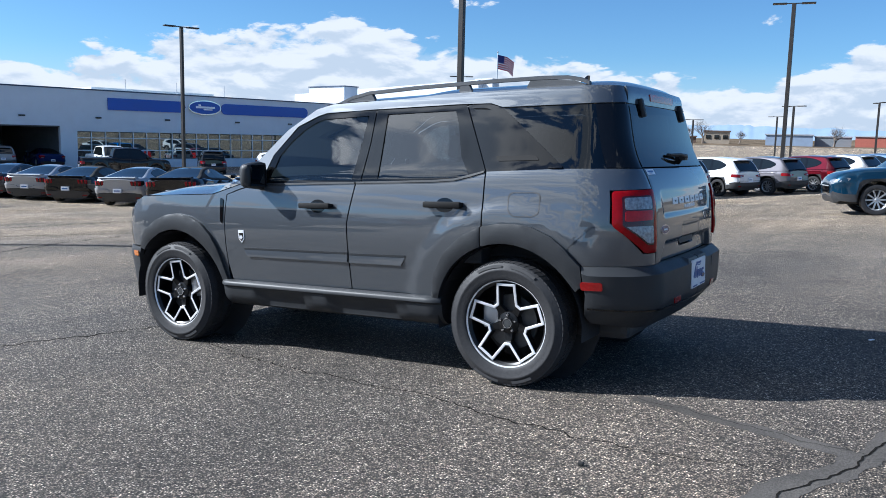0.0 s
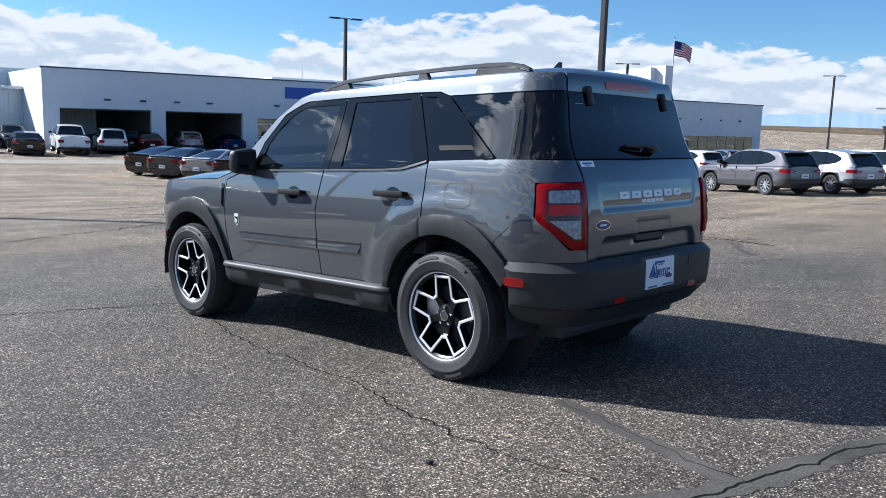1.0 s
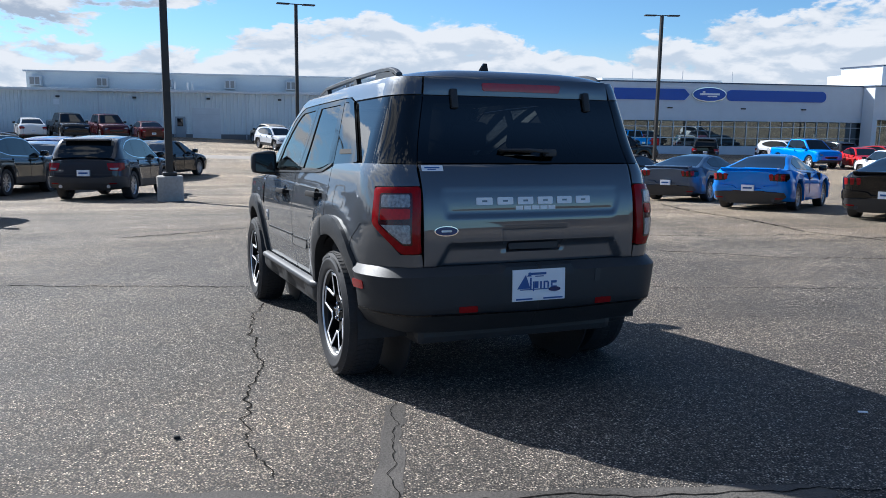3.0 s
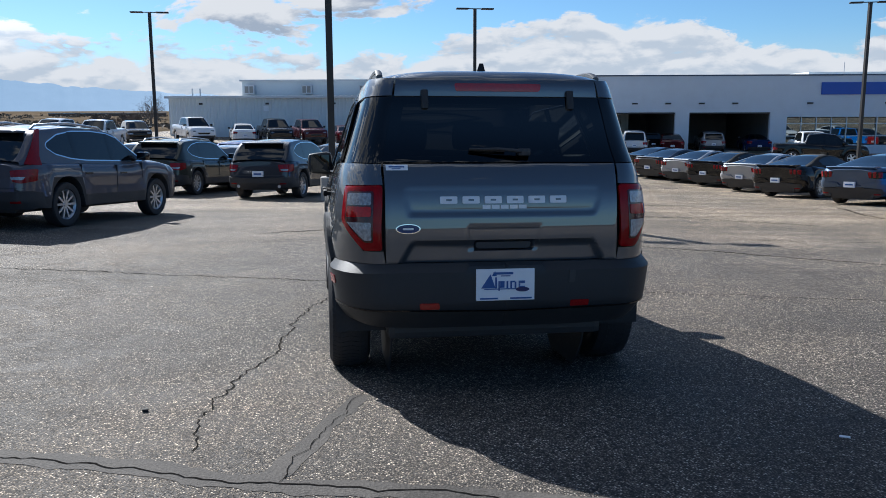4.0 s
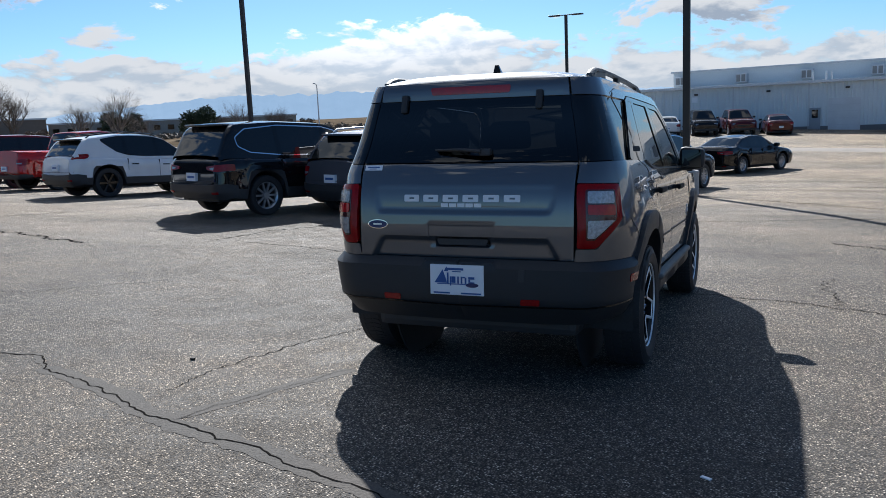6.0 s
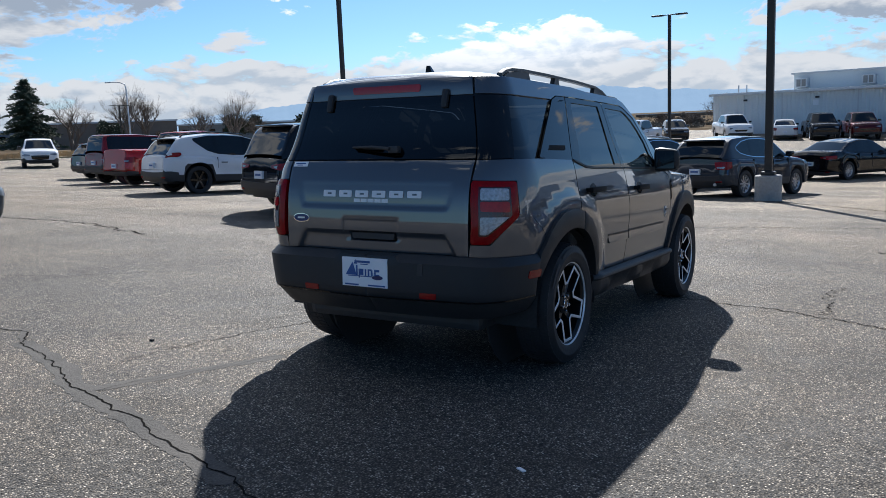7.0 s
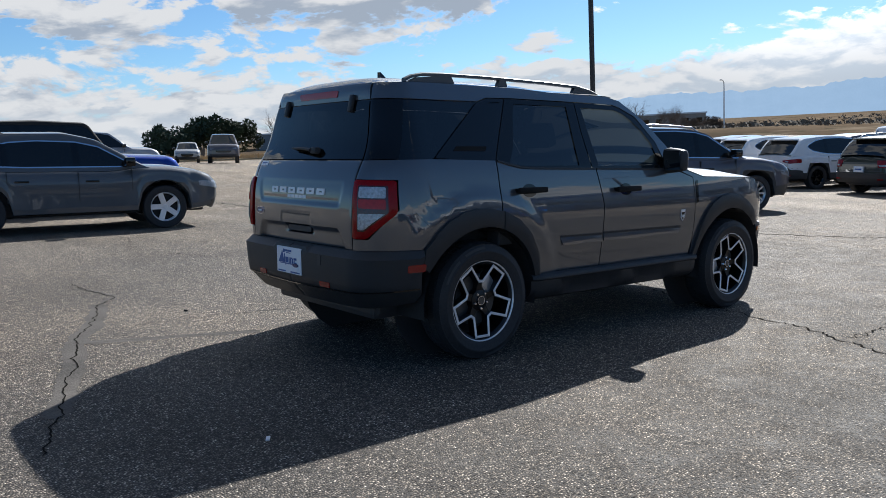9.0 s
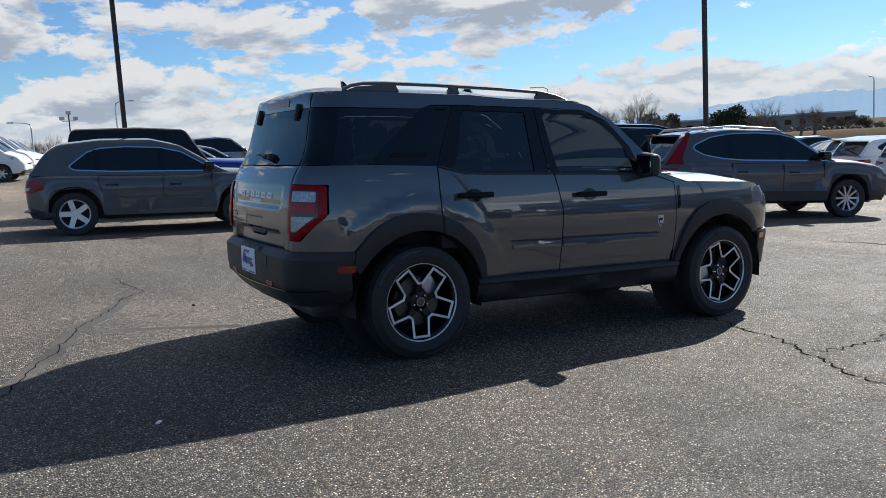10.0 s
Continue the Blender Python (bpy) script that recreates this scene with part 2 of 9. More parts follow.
def asphalt():
    """Worn parking-lot asphalt: pale stone chips bedded in faded binder, with broad patches."""
    m = bpy.data.materials.new("worn asphalt")
    m.use_nodes = True
    n, l = m.node_tree.nodes, m.node_tree.links
    p = n["Principled BSDF"]
    tc = n.new("ShaderNodeTexCoord")

    def noise_tex(scale, detail, rough=0.5):
        t = n.new("ShaderNodeTexNoise")
        t.inputs["Scale"].default_value, t.inputs["Detail"].default_value, t.inputs["Roughness"].default_value = scale, detail, rough
        l.new(tc.outputs["Object"], t.inputs["Vector"])
        return t.outputs["Fac"]

    def rng(v, a, b, c, d):
        r = n.new("ShaderNodeMapRange")
        r.inputs["From Min"].default_value, r.inputs["From Max"].default_value = a, b
        r.inputs["To Min"].default_value, r.inputs["To Max"].default_value = c, d
        l.new(v, r.inputs["Value"])
        return r.outputs["Result"]

    def mix(f, a, b, blend="MIX"):
        x = n.new("ShaderNodeMix")
        x.data_type, x.blend_type = "RGBA", blend
        for k, v in (("Factor", f), ("A", a), ("B", b)):
            if isinstance(v, tuple):
                x.inputs[k].default_value = (*v, 1)
            elif isinstance(v, float):
                x.inputs[k].default_value = v
            else:
                l.new(v, x.inputs[k])
        return x.outputs["Result"]

    v = n.new("ShaderNodeTexVoronoi")
    v.inputs["Scale"].default_value = 105.0
    l.new(tc.outputs["Object"], v.inputs["Vector"])
    sep = n.new("ShaderNodeSeparateColor")
    l.new(v.outputs["Color"], sep.inputs[0])
    chips = mix(rng(sep.outputs[0], 0.0, 1.0, 0.0, 1.0), (0.020, 0.019, 0.0175), (0.318, 0.274, 0.222))
    pale = mix(rng(sep.outputs[1], 0.87, 0.92, 0.0, 1.0), chips, (0.64, 0.57, 0.48))
    binder = rng(v.outputs["Distance"], 0.26, 0.58, 0.0, 0.92)
    base = mix(binder, pale, (0.024, 0.022, 0.021))
    wide = noise_tex(0.42, 6, 0.62)
    mid = noise_tex(4.0, 6, 0.6)
    base = mix(1.0, base, rng(wide, 0.32, 0.68, 0.70, 1.30), "MULTIPLY")
    base = mix(1.0, base, rng(mid, 0.3, 0.7, 0.8, 1.2), "MULTIPLY")
    base = mix(1.0, base, rng(noise_tex(28.0, 3, 0.6), 0.3, 0.7, 0.62, 1.38), "MULTIPLY")
    base = mix(1.0, base, rng(noise_tex(62.0, 3, 0.6), 0.34, 0.50, 0.38, 1.32), "MULTIPLY")
    warm = rng(noise_tex(0.23, 4), 0.40, 0.62, 0.0, 0.5)
    base = mix(warm, base, mix(1.0, base, (1.28, 1.17, 1.03), "MULTIPLY"))
    # grazing-view brightening put into the colour: paler away from the middle bay
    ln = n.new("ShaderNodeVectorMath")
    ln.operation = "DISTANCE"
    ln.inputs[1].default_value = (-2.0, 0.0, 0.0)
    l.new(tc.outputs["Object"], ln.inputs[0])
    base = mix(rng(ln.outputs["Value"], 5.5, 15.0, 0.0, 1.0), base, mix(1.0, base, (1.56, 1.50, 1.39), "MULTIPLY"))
    # paler again to the south, more with distance
    xyz = n.new("ShaderNodeSeparateXYZ")
    l.new(tc.outputs["Object"], xyz.inputs[0])
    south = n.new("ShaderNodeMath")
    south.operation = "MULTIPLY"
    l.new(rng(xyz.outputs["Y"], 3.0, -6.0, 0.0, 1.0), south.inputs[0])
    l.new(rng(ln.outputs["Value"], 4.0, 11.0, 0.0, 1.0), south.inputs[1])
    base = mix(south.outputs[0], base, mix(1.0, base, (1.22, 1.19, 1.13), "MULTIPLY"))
    # long drag marks of tyres and sweepers along the aisle
    way = n.new("ShaderNodeMapping")
    way.inputs["Rotation"].default_value, way.inputs["Scale"].default_value = (0, 0, radians(-14)), (0.55, 0.045, 1.0)
    l.new(tc.outputs["Object"], way.inputs["Vector"])
    drag = n.new("ShaderNodeTexNoise")
    drag.inputs["Scale"].default_value, drag.inputs["Detail"].default_value, drag.inputs["Roughness"].default_value = 1.6, 5.0, 0.62
    l.new(way.outputs[0], drag.inputs["Vector"])
    streak = mix(1.0, base, rng(drag.outputs["Fac"], 0.34, 0.66, 0.72, 1.26), "MULTIPLY")
    base = mix(rng(ln.outputs["Value"], 4.0, 10.0, 0.15, 0.9), base, streak)
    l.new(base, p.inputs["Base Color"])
    l.new(rng(mid, 0.3, 0.7, 0.72, 0.92), p.inputs["Roughness"])
    p.inputs["Specular IOR Level"].default_value = 0.32
    b = n.new("ShaderNodeBump")
    b.inputs["Strength"].default_value, b.inputs["Distance"].default_value = 1.0, 0.008
    l.new(rng(v.outputs["Distance"], 0.0, 0.6, 1.0, 0.0), b.inputs["Height"])
    l.new(b.outputs[0], p.inputs["Normal"])
    return m


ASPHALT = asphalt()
SEALANT = mat("crack sealant", (0.078, 0.071, 0.064), 0.82, vary=0.6, grain=90, bump=0.6, spec=0.2, stain=0.3, stain_color=(0.10, 0.09, 0.08))
CRACK_DARK = mat("open crack", (0.016, 0.015, 0.014), 1.0, vary=0.3, grain=30, spec=0.0)


# ---------------------------------------------------------------- building blocks
def mesh_of(name, bm, material=None, smooth=0.0):
    """A mesh from a bmesh. smooth: the angle in degrees under which edges shade round."""
    me = bpy.data.meshes.new(name)
    bm.normal_update()
    layer = bm.verts.layers.float_vector.get("shade")
    if layer and smooth:
        shading = []
        for f in bm.faces:
            f.smooth = True
            own = all(v[layer].length > 0.5 for v in f.verts)
            shading += [tuple(v[layer] if own else f.normal) for v in f.verts]
        bm.to_mesh(me)
        bm.free()
        me.attributes.remove(me.attributes["shade"])
        me.normals_split_custom_set(shading)
        if material:
            me.materials.append(material)
        return me
    if smooth:
        lim = radians(smooth)
        for e in bm.edges:
            e.smooth = len(e.link_faces) == 2 and e.calc_face_angle(0.0) < lim
        for f in bm.faces:
            f.smooth = True
    bm.to_mesh(me)
    bm.free()
    if material:
        me.materials.append(material)
    return me


def part(name, bm, material, parent=None, label="", smooth=0.0, at=None):
    ob = new(name, mesh_of(name, bm, material, smooth))
    if parent is not None:
        ob.parent = parent
    if at is not None:
        ob.matrix_basis = at
    if label:
        tagged(ob, label)
    return ob


def share(name, me, parent, at=None, label=""):
    """Another object on a mesh that exists already."""
    ob = new(name, me)
    ob.parent = parent
    if at is not None:
        ob.matrix_basis = at
    if label:
        tagged(ob, label)
    return ob


def thing(name, at, label, category, group="", kind=""):
    ob = new(name)
    ob.empty_display_size = 0.2
    ob.matrix_basis = at
    return tagged(ob, label, category, group, kind)


def add_box(bm, x0, x1, y0, y1, z0, z1, bevel=0.0, m=None):
    vs = [bm.verts.new((x, y, z)) for x in (x0, x1) for y in (y0, y1) for z in (z0, z1)]
    fs = [bm.faces.new([vs[i] for i in q]) for q in ((0, 1, 3, 2), (4, 6, 7, 5), (0, 4, 5, 1), (2, 3, 7, 6), (0, 2, 6, 4), (1, 5, 7, 3))]
    if bevel:
        es = list({e for f in fs for e in f.edges})
        r = bmesh.ops.bevel(bm, geom=es, offset=bevel, segments=2, profile=0.6, affect="EDGES")
        vs = list({v for f in bm.faces if f.is_valid for v in f.verts} & (set(r["verts"]) | {v for v in vs if v.is_valid}))
    if m is not None:
        bmesh.ops.transform(bm, matrix=m, verts=[v for v in vs if v.is_valid])
    return vs


def box(x0, x1, y0, y1, z0, z1, bevel=0.0, m=None):
    bm = bmesh.new()
    add_box(bm, x0, x1, y0, y1, z0, z1, bevel)
    if m is not None:
        bmesh.ops.transform(bm, matrix=m, verts=bm.verts)
    return bm


def add_tube(bm, pts, radii, seg=8, cap=True):
    """A tapered tube along points."""
    rings = []
    pts = [Vector(p) for p in pts]
    for i, p in enumerate(pts):
        d = (pts[min(i + 1, len(pts) - 1)] - pts[max(i - 1, 0)]).normalized()
        a = d.orthogonal().normalized() if abs(d.z) < 0.9 else Vector((1, 0, 0)) - d * d.x
        a.normalize()
        b = d.cross(a)
        r = radii[i] if isinstance(radii, (list, tuple)) else radii
        rings.append([bm.verts.new(p + (a * math.cos(2 * math.pi * k / seg) + b * math.sin(2 * math.pi * k / seg)) * r) for k in range(seg)])
    for r0, r1 in zip(rings, rings[1:]):
        for k in range(seg):
            bm.faces.new((r0[k], r0[(k + 1) % seg], r1[(k + 1) % seg], r1[k]))
    if cap:
        bm.faces.new(rings[0][::-1])
        bm.faces.new(rings[-1])
    return rings


def tube(pts, radii, seg=8):
    bm = bmesh.new()
    add_tube(bm, pts, radii, seg)
    return bm


def lathe(profile, seg=40, axis="Y"):
    """A turned shape: profile of (radius, along) round the axis."""
    bm = bmesh.new()
    rings = []
    for r, h in profile:
        ring = []
        for k in range(seg):
            a = 2 * math.pi * k / seg
            c, s = r * math.cos(a), r * math.sin(a)
            ring.append(bm.verts.new((c, h, s) if axis == "Y" else (c, s, h)))
        rings.append(ring)
    for r0, r1 in zip(rings, rings[1:]):
        for k in range(seg):
            bm.faces.new((r0[k], r0[(k + 1) % seg], r1[(k + 1) % seg], r1[k]))
    bmesh.ops.remove_doubles(bm, verts=bm.verts, dist=1e-5)
    bmesh.ops.recalc_face_normals(bm, faces=bm.faces)
    return bm


def plate2d(outline, depth, axis="Y", bevel=0.0, start=0.0):
    """A flat outline given thickness along an axis. Y: outline in x, z; X: in y, z; Z: in x, y."""
    bm = bmesh.new()
    put = {"Y": lambda p, d: (p[0], d, p[1]), "X": lambda p, d: (d, p[0], p[1]), "Z": lambda p, d: (p[0], p[1], d)}[axis]
    a = [bm.verts.new(put(p, start)) for p in outline]
    b = [bm.verts.new(put(p, start + depth)) for p in outline]
    n = len(outline)
    top = bm.faces.new(b)
    bm.faces.new(a[::-1])
    for i in range(n):
        bm.faces.new((a[i], a[(i + 1) % n], b[(i + 1) % n], b[i]))
    bmesh.ops.recalc_face_normals(bm, faces=bm.faces)
    if bevel:
        bmesh.ops.bevel(bm, geom=list(top.edges), offset=bevel, segments=2, profile=0.6, affect="EDGES")
    return bm


def lerp_line(pts, x):
    """Height of a polyline of (x, z), given in rising x, at x."""
    if x <= pts[0][0]:
        return pts[0][1]
    for (x0, z0), (x1, z1) in zip(pts, pts[1:]):
        if x <= x1:
            return z0 + (z1 - z0) * (x - x0) / (x1 - x0) if x1 > x0 else z1
    return pts[-1][1]


def smooth_line(pts, x, r=0.06):
    """The same, rounded over r metres."""
    return sum(lerp_line(pts, x + r * k) * w for k, w in ((-1, 0.25), (0, 0.5), (1, 0.25)))


def spline_line(pts, x):
    """A smooth curve through points of (x, z), given in rising x."""
    if x <= pts[0][0]:
        return pts[0][1]
    if x >= pts[-1][0]:
        return pts[-1][1]
    i = next(k for k in range(len(pts) - 1) if x <= pts[k + 1][0])
    (x0, z0), (x1, z1) = pts[i], pts[i + 1]
    h = x1 - x0

    def slope(k):
        if k <= 0 or k >= len(pts) - 1:
            a, b = (pts[0], pts[1]) if k <= 0 else (pts[-2], pts[-1])
            return (b[1] - a[1]) / (b[0] - a[0])
        (xa, za), (xb, zb), (xc, zc) = pts[k - 1], pts[k], pts[k + 1]
        return ((zb - za) / (xb - xa) * (xc - xb) + (zc - zb) / (xc - xb) * (xb - xa)) / (xc - xa)
    t = (x - x0) / h
    return (z0 * (1 + 2 * t) * (1 - t) ** 2 + slope(i) * h * t * (1 - t) ** 2 + z1 * t * t * (3 - 2 * t) + slope(i + 1) * h * t * t * (t - 1))


def step(a, b, v):
    t = max(0.0, min(1.0, (v - a) / (b - a)))
    return t * t * (3 - 2 * t)


# ---------------------------------------------------------------- ground
def lot(x, y):
    """Height of the lot: it falls away ahead of the parked vehicle and rises again towards the workshops."""
    x = max(-40.0, min(x, 75.0))
    d = max(abs(y) - 2.5, 0.0)
    side = math.copysign(14 * math.tanh(d / 14), y)
    z = -0.0489 * x + 0.0087 * 60 * math.tanh(y / 60) + (0.017 if y > 0 else 0.023) * side * step(-14, 8, x) + 0.10 * step(2, 9, x)
    z += 0.55 * step(24, 46, y)
    return z + (0.0079 * (x - 20) ** 1.5 if x > 20 else 0.0)


def terrain(x, y):
    r = math.hypot(x, y)
    k = step(85, 170, r)
    # the 16 m western rise is added out of view, to darken reflections
    far = 2.4 * step(95, 150, -y) * step(-70, -10, x) - 0.9 + max(0, r - 150) * 0.0046 + 16 * step(150, 420, -x - 0.15 * y) + 2.2 * k * (noise.noise((x * 0.006, y * 0.006, 0)) + 0.4 * noise.noise((x * 0.02, y * 0.02, 3)))
    return lot(x, y) * (1 - k) + far * k


def on_ground(x, y, rz=0.0, dz=0.0):
    """A pose on the ground, leaning with it, that faces rz degrees."""
    e = 0.6
    n = Vector((lot(x - e, y) - lot(x + e, y), lot(x, y - e) - lot(x, y + e), 2 * e)).normalized()
    f = Vector((math.cos(radians(rz)), math.sin(radians(rz)), 0))
    f = (f - n * f.dot(n)).normalized()
    m = Matrix((f, n.cross(f), n)).transposed().to_4x4()
    return Matrix.Translation((x, y, terrain(x, y) + dz)) @ m


def ring_axis(steps):
    a = [0.0]
    for size, upto in steps:
        while a[-1] < upto:
            a.append(a[-1] + size)
    return sorted({-v for v in a} | set(a))


def ground_sheet(inside, name, material, label):
    """One sheet of ground whose cells satisfy inside(x, y)."""
    ax = ring_axis(((0.5, 12), (2, 30), (5, 120), (30, 400), (150, 4650)))
    bm = bmesh.new()
    grid = {}
    for i, x in enumerate(ax):
        for j, y in enumerate(ax):
            grid[i, j] = bm.verts.new((x, y, terrain(x, y)))
    for i in range(len(ax) - 1):
        for j in range(len(ax) - 1):
            cx, cy = (ax[i] + ax[i + 1]) / 2, (ax[j] + ax[j + 1]) / 2
            f = bm.faces.new((grid[i, j], grid[i + 1, j], grid[i + 1, j + 1], grid[i, j + 1]))
            f.material_index = 0 if inside(cx, cy) else 1
    ob = part(name, bm, material, smooth=60)
    ob.data.materials.append(PRAIRIE)
    return tagged(ob, label, "ground", kind="structure")


def in_lot(x, y):
    if x > 80 or x < -90 or y < -140:
        return False
    return y < 62 + 0.12 * x and (y < 34 + 1.2 * (62 - x) if x > 40 else True)




def prairie():
    """Dry grassland: broad drifts of straw, bare earth and sage."""
    m = bpy.data.materials.new("dry prairie")
    m.use_nodes = True
    n, l = m.node_tree.nodes, m.node_tree.links
    p = n["Principled BSDF"]
    tc = n.new("ShaderNodeTexCoord")
    col = None
    for scale, lo, hi, a, b in ((0.018, 0.42, 0.60, (0.150, 0.112, 0.078), (0.080, 0.062, 0.045)), (0.09, 0.50, 0.62, None, (0.20, 0.16, 0.115)), (0.5, 0.52, 0.66, None, (0.075, 0.066, 0.045))):
        t = n.new("ShaderNodeTexNoise")
        t.inputs["Scale"].default_value, t.inputs["Detail"].default_value, t.inputs["Roughness"].default_value = scale, 8, 0.65
        l.new(tc.outputs["Object"], t.inputs["Vector"])
        r = n.new("ShaderNodeMapRange")
        r.inputs["From Min"].default_value, r.inputs["From Max"].default_value = lo, hi
        l.new(t.outputs["Fac"], r.inputs["Value"])
        x = n.new("ShaderNodeMix")
        x.data_type = "RGBA"
        l.new(r.outputs["Result"], x.inputs["Factor"])
        if col is None:
            x.inputs["A"].default_value = (*a, 1)
        else:
            l.new(col, x.inputs["A"])
        x.inputs["B"].default_value = (*b, 1)
        col = x.outputs["Result"]
    l.new(col, p.inputs["Base Color"])
    p.inputs["Roughness"].default_value = 1.0
    p.inputs["Specular IOR Level"].default_value = 0.0
    return m


PRAIRIE = prairie()
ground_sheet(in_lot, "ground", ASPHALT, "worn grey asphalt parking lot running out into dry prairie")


def crack(points, width, material, label, wander=0.05, seed=1, lift=0.0035):
    """A crack or a sealed seam as a thin ragged ribbon that lies on the ground."""
    rnd = random.Random(seed)
    pts = []
    for (x0, y0), (x1, y1) in zip(points, points[1:]):
        n = max(2, int(math.hypot(x1 - x0, y1 - y0) / 0.035))
        for k in range(n):
            t = k / n
            pts.append((x0 + (x1 - x0) * t, y0 + (y1 - y0) * t))
    pts.append(points[-1])
    bm = bmesh.new()
    prev = None
    off = wav = 0.0
    for i, (x, y) in enumerate(pts):
        a, b = pts[max(0, i - 1)], pts[min(len(pts) - 1, i + 1)]
        d = Vector((b[0] - a[0], b[1] - a[1])).normalized()
        off = off * 0.6 + rnd.uniform(-wander, wander) * 0.7
        wav = wav * 0.7 + rnd.uniform(-1, 1) * 0.3 if width > 0.04 else rnd.uniform(-0.8, 0.8)
        w = width * (0.95 + 0.42 * wav) * 0.5 * (1 if 0 < i < len(pts) - 1 else 0.3)
        px, py = x - d.y * off, y + d.x * off
        cur = [bm.verts.new((px - d.y * s, py + d.x * s, terrain(px - d.y * s, py + d.x * s) + lift)) for s in (-w, w)]
        if prev:
            bm.faces.new((prev[0], cur[0], cur[1], prev[1]))
        prev = cur
    bmesh.ops.recalc_face_normals(bm, faces=bm.faces)
    for f in bm.faces:
        if f.normal.z < 0:
            f.normal_flip()
    return tagged(part("pavement_crack", bm, material), label, "pavement crack", "cracks in the asphalt", "structure")


SEAL = "dark sealed crack band across the worn asphalt"
OPEN = "thin open crack wandering through the worn asphalt"
crack([(-2.03, 0.75), (-2.43, 0.90), (-2.75, 1.02), (-3.14, 1.17)], 0.105, SEALANT, SEAL, 0.015, 2, 0.0015)
crack([(-2.60, 2.60), (-2.76, 2.16), (-2.90, 1.75), (-3.12, 1.33), (-3.21, 1.06), (-3.28, 0.80), (-3.37, 0.45), (-3.50, 0.10), (-3.58, -0.15), (-3.70, -0.45)], 0.15, SEALANT, SEAL, 0.02, 3, 0.0018)
crack([(-2.50, 3.60), (-2.40, 2.92), (-2.62, 2.56)], 0.05, SEALANT, SEAL, 0.02, 4, 0.0021)
crack([(-2.52, 3.9), (-2.49, 3.42), (-2.39, 2.94), (-2.47, 2.72), (-2.63, 2.56), (-2.72, 2.24), (-2.84, 1.92), (-2.98, 1.63), (-3.14, 1.32), (-3.17, 1.08), (-3.24, 0.90), (-3.31, 0.75), (-3.35, 0.46), (-3.44, 0.29), (-3.54, -0.08), (-3.63, -0.25), (-3.66, -0.42), (-3.77, -0.64), (-3.85, -0.96)], 0.009, CRACK_DARK, OPEN, 0.022, 5, 0.004)
crack([(1.12, 0.83), (0.57, 1.05), (-0.07, 1.16), (-0.54, 1.21), (-1.17, 1.27), (-1.34, 1.35), (-1.65, 1.43), (-1.92, 1.48), (-2.06, 1.54), (-2.30, 1.54)], 0.0085, CRACK_DARK, OPEN, 0.03, 6)
crack([(-2.30, 1.54), (-2.54, 1.52), (-2.78, 1.49)], 0.006, CRACK_DARK, OPEN, 0.03, 14)
crack([(-1.98, 0.73), (-2.41, 0.88), (-2.74, 1.00), (-3.00, 1.105), (-3.17, 1.12)], 0.004, CRACK_DARK, OPEN, 0.022, 7, 0.0045)
crack([(1.22, -0.95), (1.01, -1.75), (0.64, -2.48), (0.28, -3.67), (-0.12, -4.86), (-0.62, -6.12)], 0.015, CRACK_DARK, OPEN, 0.05, 8)
crack([(0.94, -1.98), (1.16, -2.07), (1.95, -1.95), (2.42, -2.1)], 0.012, CRACK_DARK, OPEN, 0.08, 9)
crack([(3.44, 5.54), (3.29, 4.47), (2.96, 3.36), (2.22, 1.4), (1.95, 0.76), (1.4, -0.4), (1.22, -0.95)], 0.017, CRACK_DARK, OPEN, 0.05, 10)
crack([(5.06, -9.54), (3.6, -9.76), (1.56, -8.48), (0.21, -7.75)], 0.05, CRACK_DARK, OPEN, 0.05, 11)
crack([(5.2, -2.2), (3.9, -4.2), (2.28, -6.13), (1.7, -7.69), (0.75, -8.82)], 0.035, CRACK_DARK, OPEN, 0.06, 12)
crack([(15.12, 0.85), (13.51, -0.92), (11.7, -2.41), (9.5, -5.2), (7.5, -8.0)], 0.06, CRACK_DARK, OPEN, 0.06, 13)
crack([(3.47, 6.01), (4.72, 5.93), (5.77, 5.29)], 0.025, CRACK_DARK, OPEN, 0.05, 15)
crack([(3.4, 14.08), (3.4, 10.23), (2.66, 7.7)], 0.05, CRACK_DARK, OPEN, 0.08, 16)
crack([(6.5, 1.9), (7.6, -0.6), (8.9, -4.0), (9.6, -8.4)], 0.035, CRACK_DARK, OPEN, 0.08, 17)
crack([(0.4, 4.2), (-0.6, 5.0), (-1.1, 6.3), (-0.7, 8.0)], 0.012, CRACK_DARK, OPEN, 0.09, 18)
crack([(4.17, -9.24), (3.95, -10.6), (3.85, -11.4), (3.25, -13.8)], 0.045, CRACK_DARK, OPEN, 0.06, 21)
crack([(0.84, -7.75), (0.45, -7.1), (-0.1, -6.25)], 0.11, SEALANT, SEAL, 0.05, 22, 0.002)
crack([(0.2, -6.3), (-0.36, -6.63), (-1.2, -7.4)], 0.02, CRACK_DARK, OPEN, 0.05, 23)
crack([(12.7, -12.03), (9.8, -10.76), (7.08, -10.12), (5.0, -9.5)], 0.06, CRACK_DARK, OPEN, 0.08, 24)
crack([(12.2, -1.9), (13.4, -4.7), (13.3, -8.0), (12.6, -11.4)], 0.07, CRACK_DARK, OPEN, 0.10, 25)
crack([(19.8, -3.5), (21.6, -7.4), (21.9, -11.3)], 0.09, CRACK_DARK, OPEN, 0.12, 26)
crack([(5.22, -5.37), (4.97, -6.53), (4.71, -9.25)], 0.03, CRACK_DARK, OPEN, 0.06, 28)
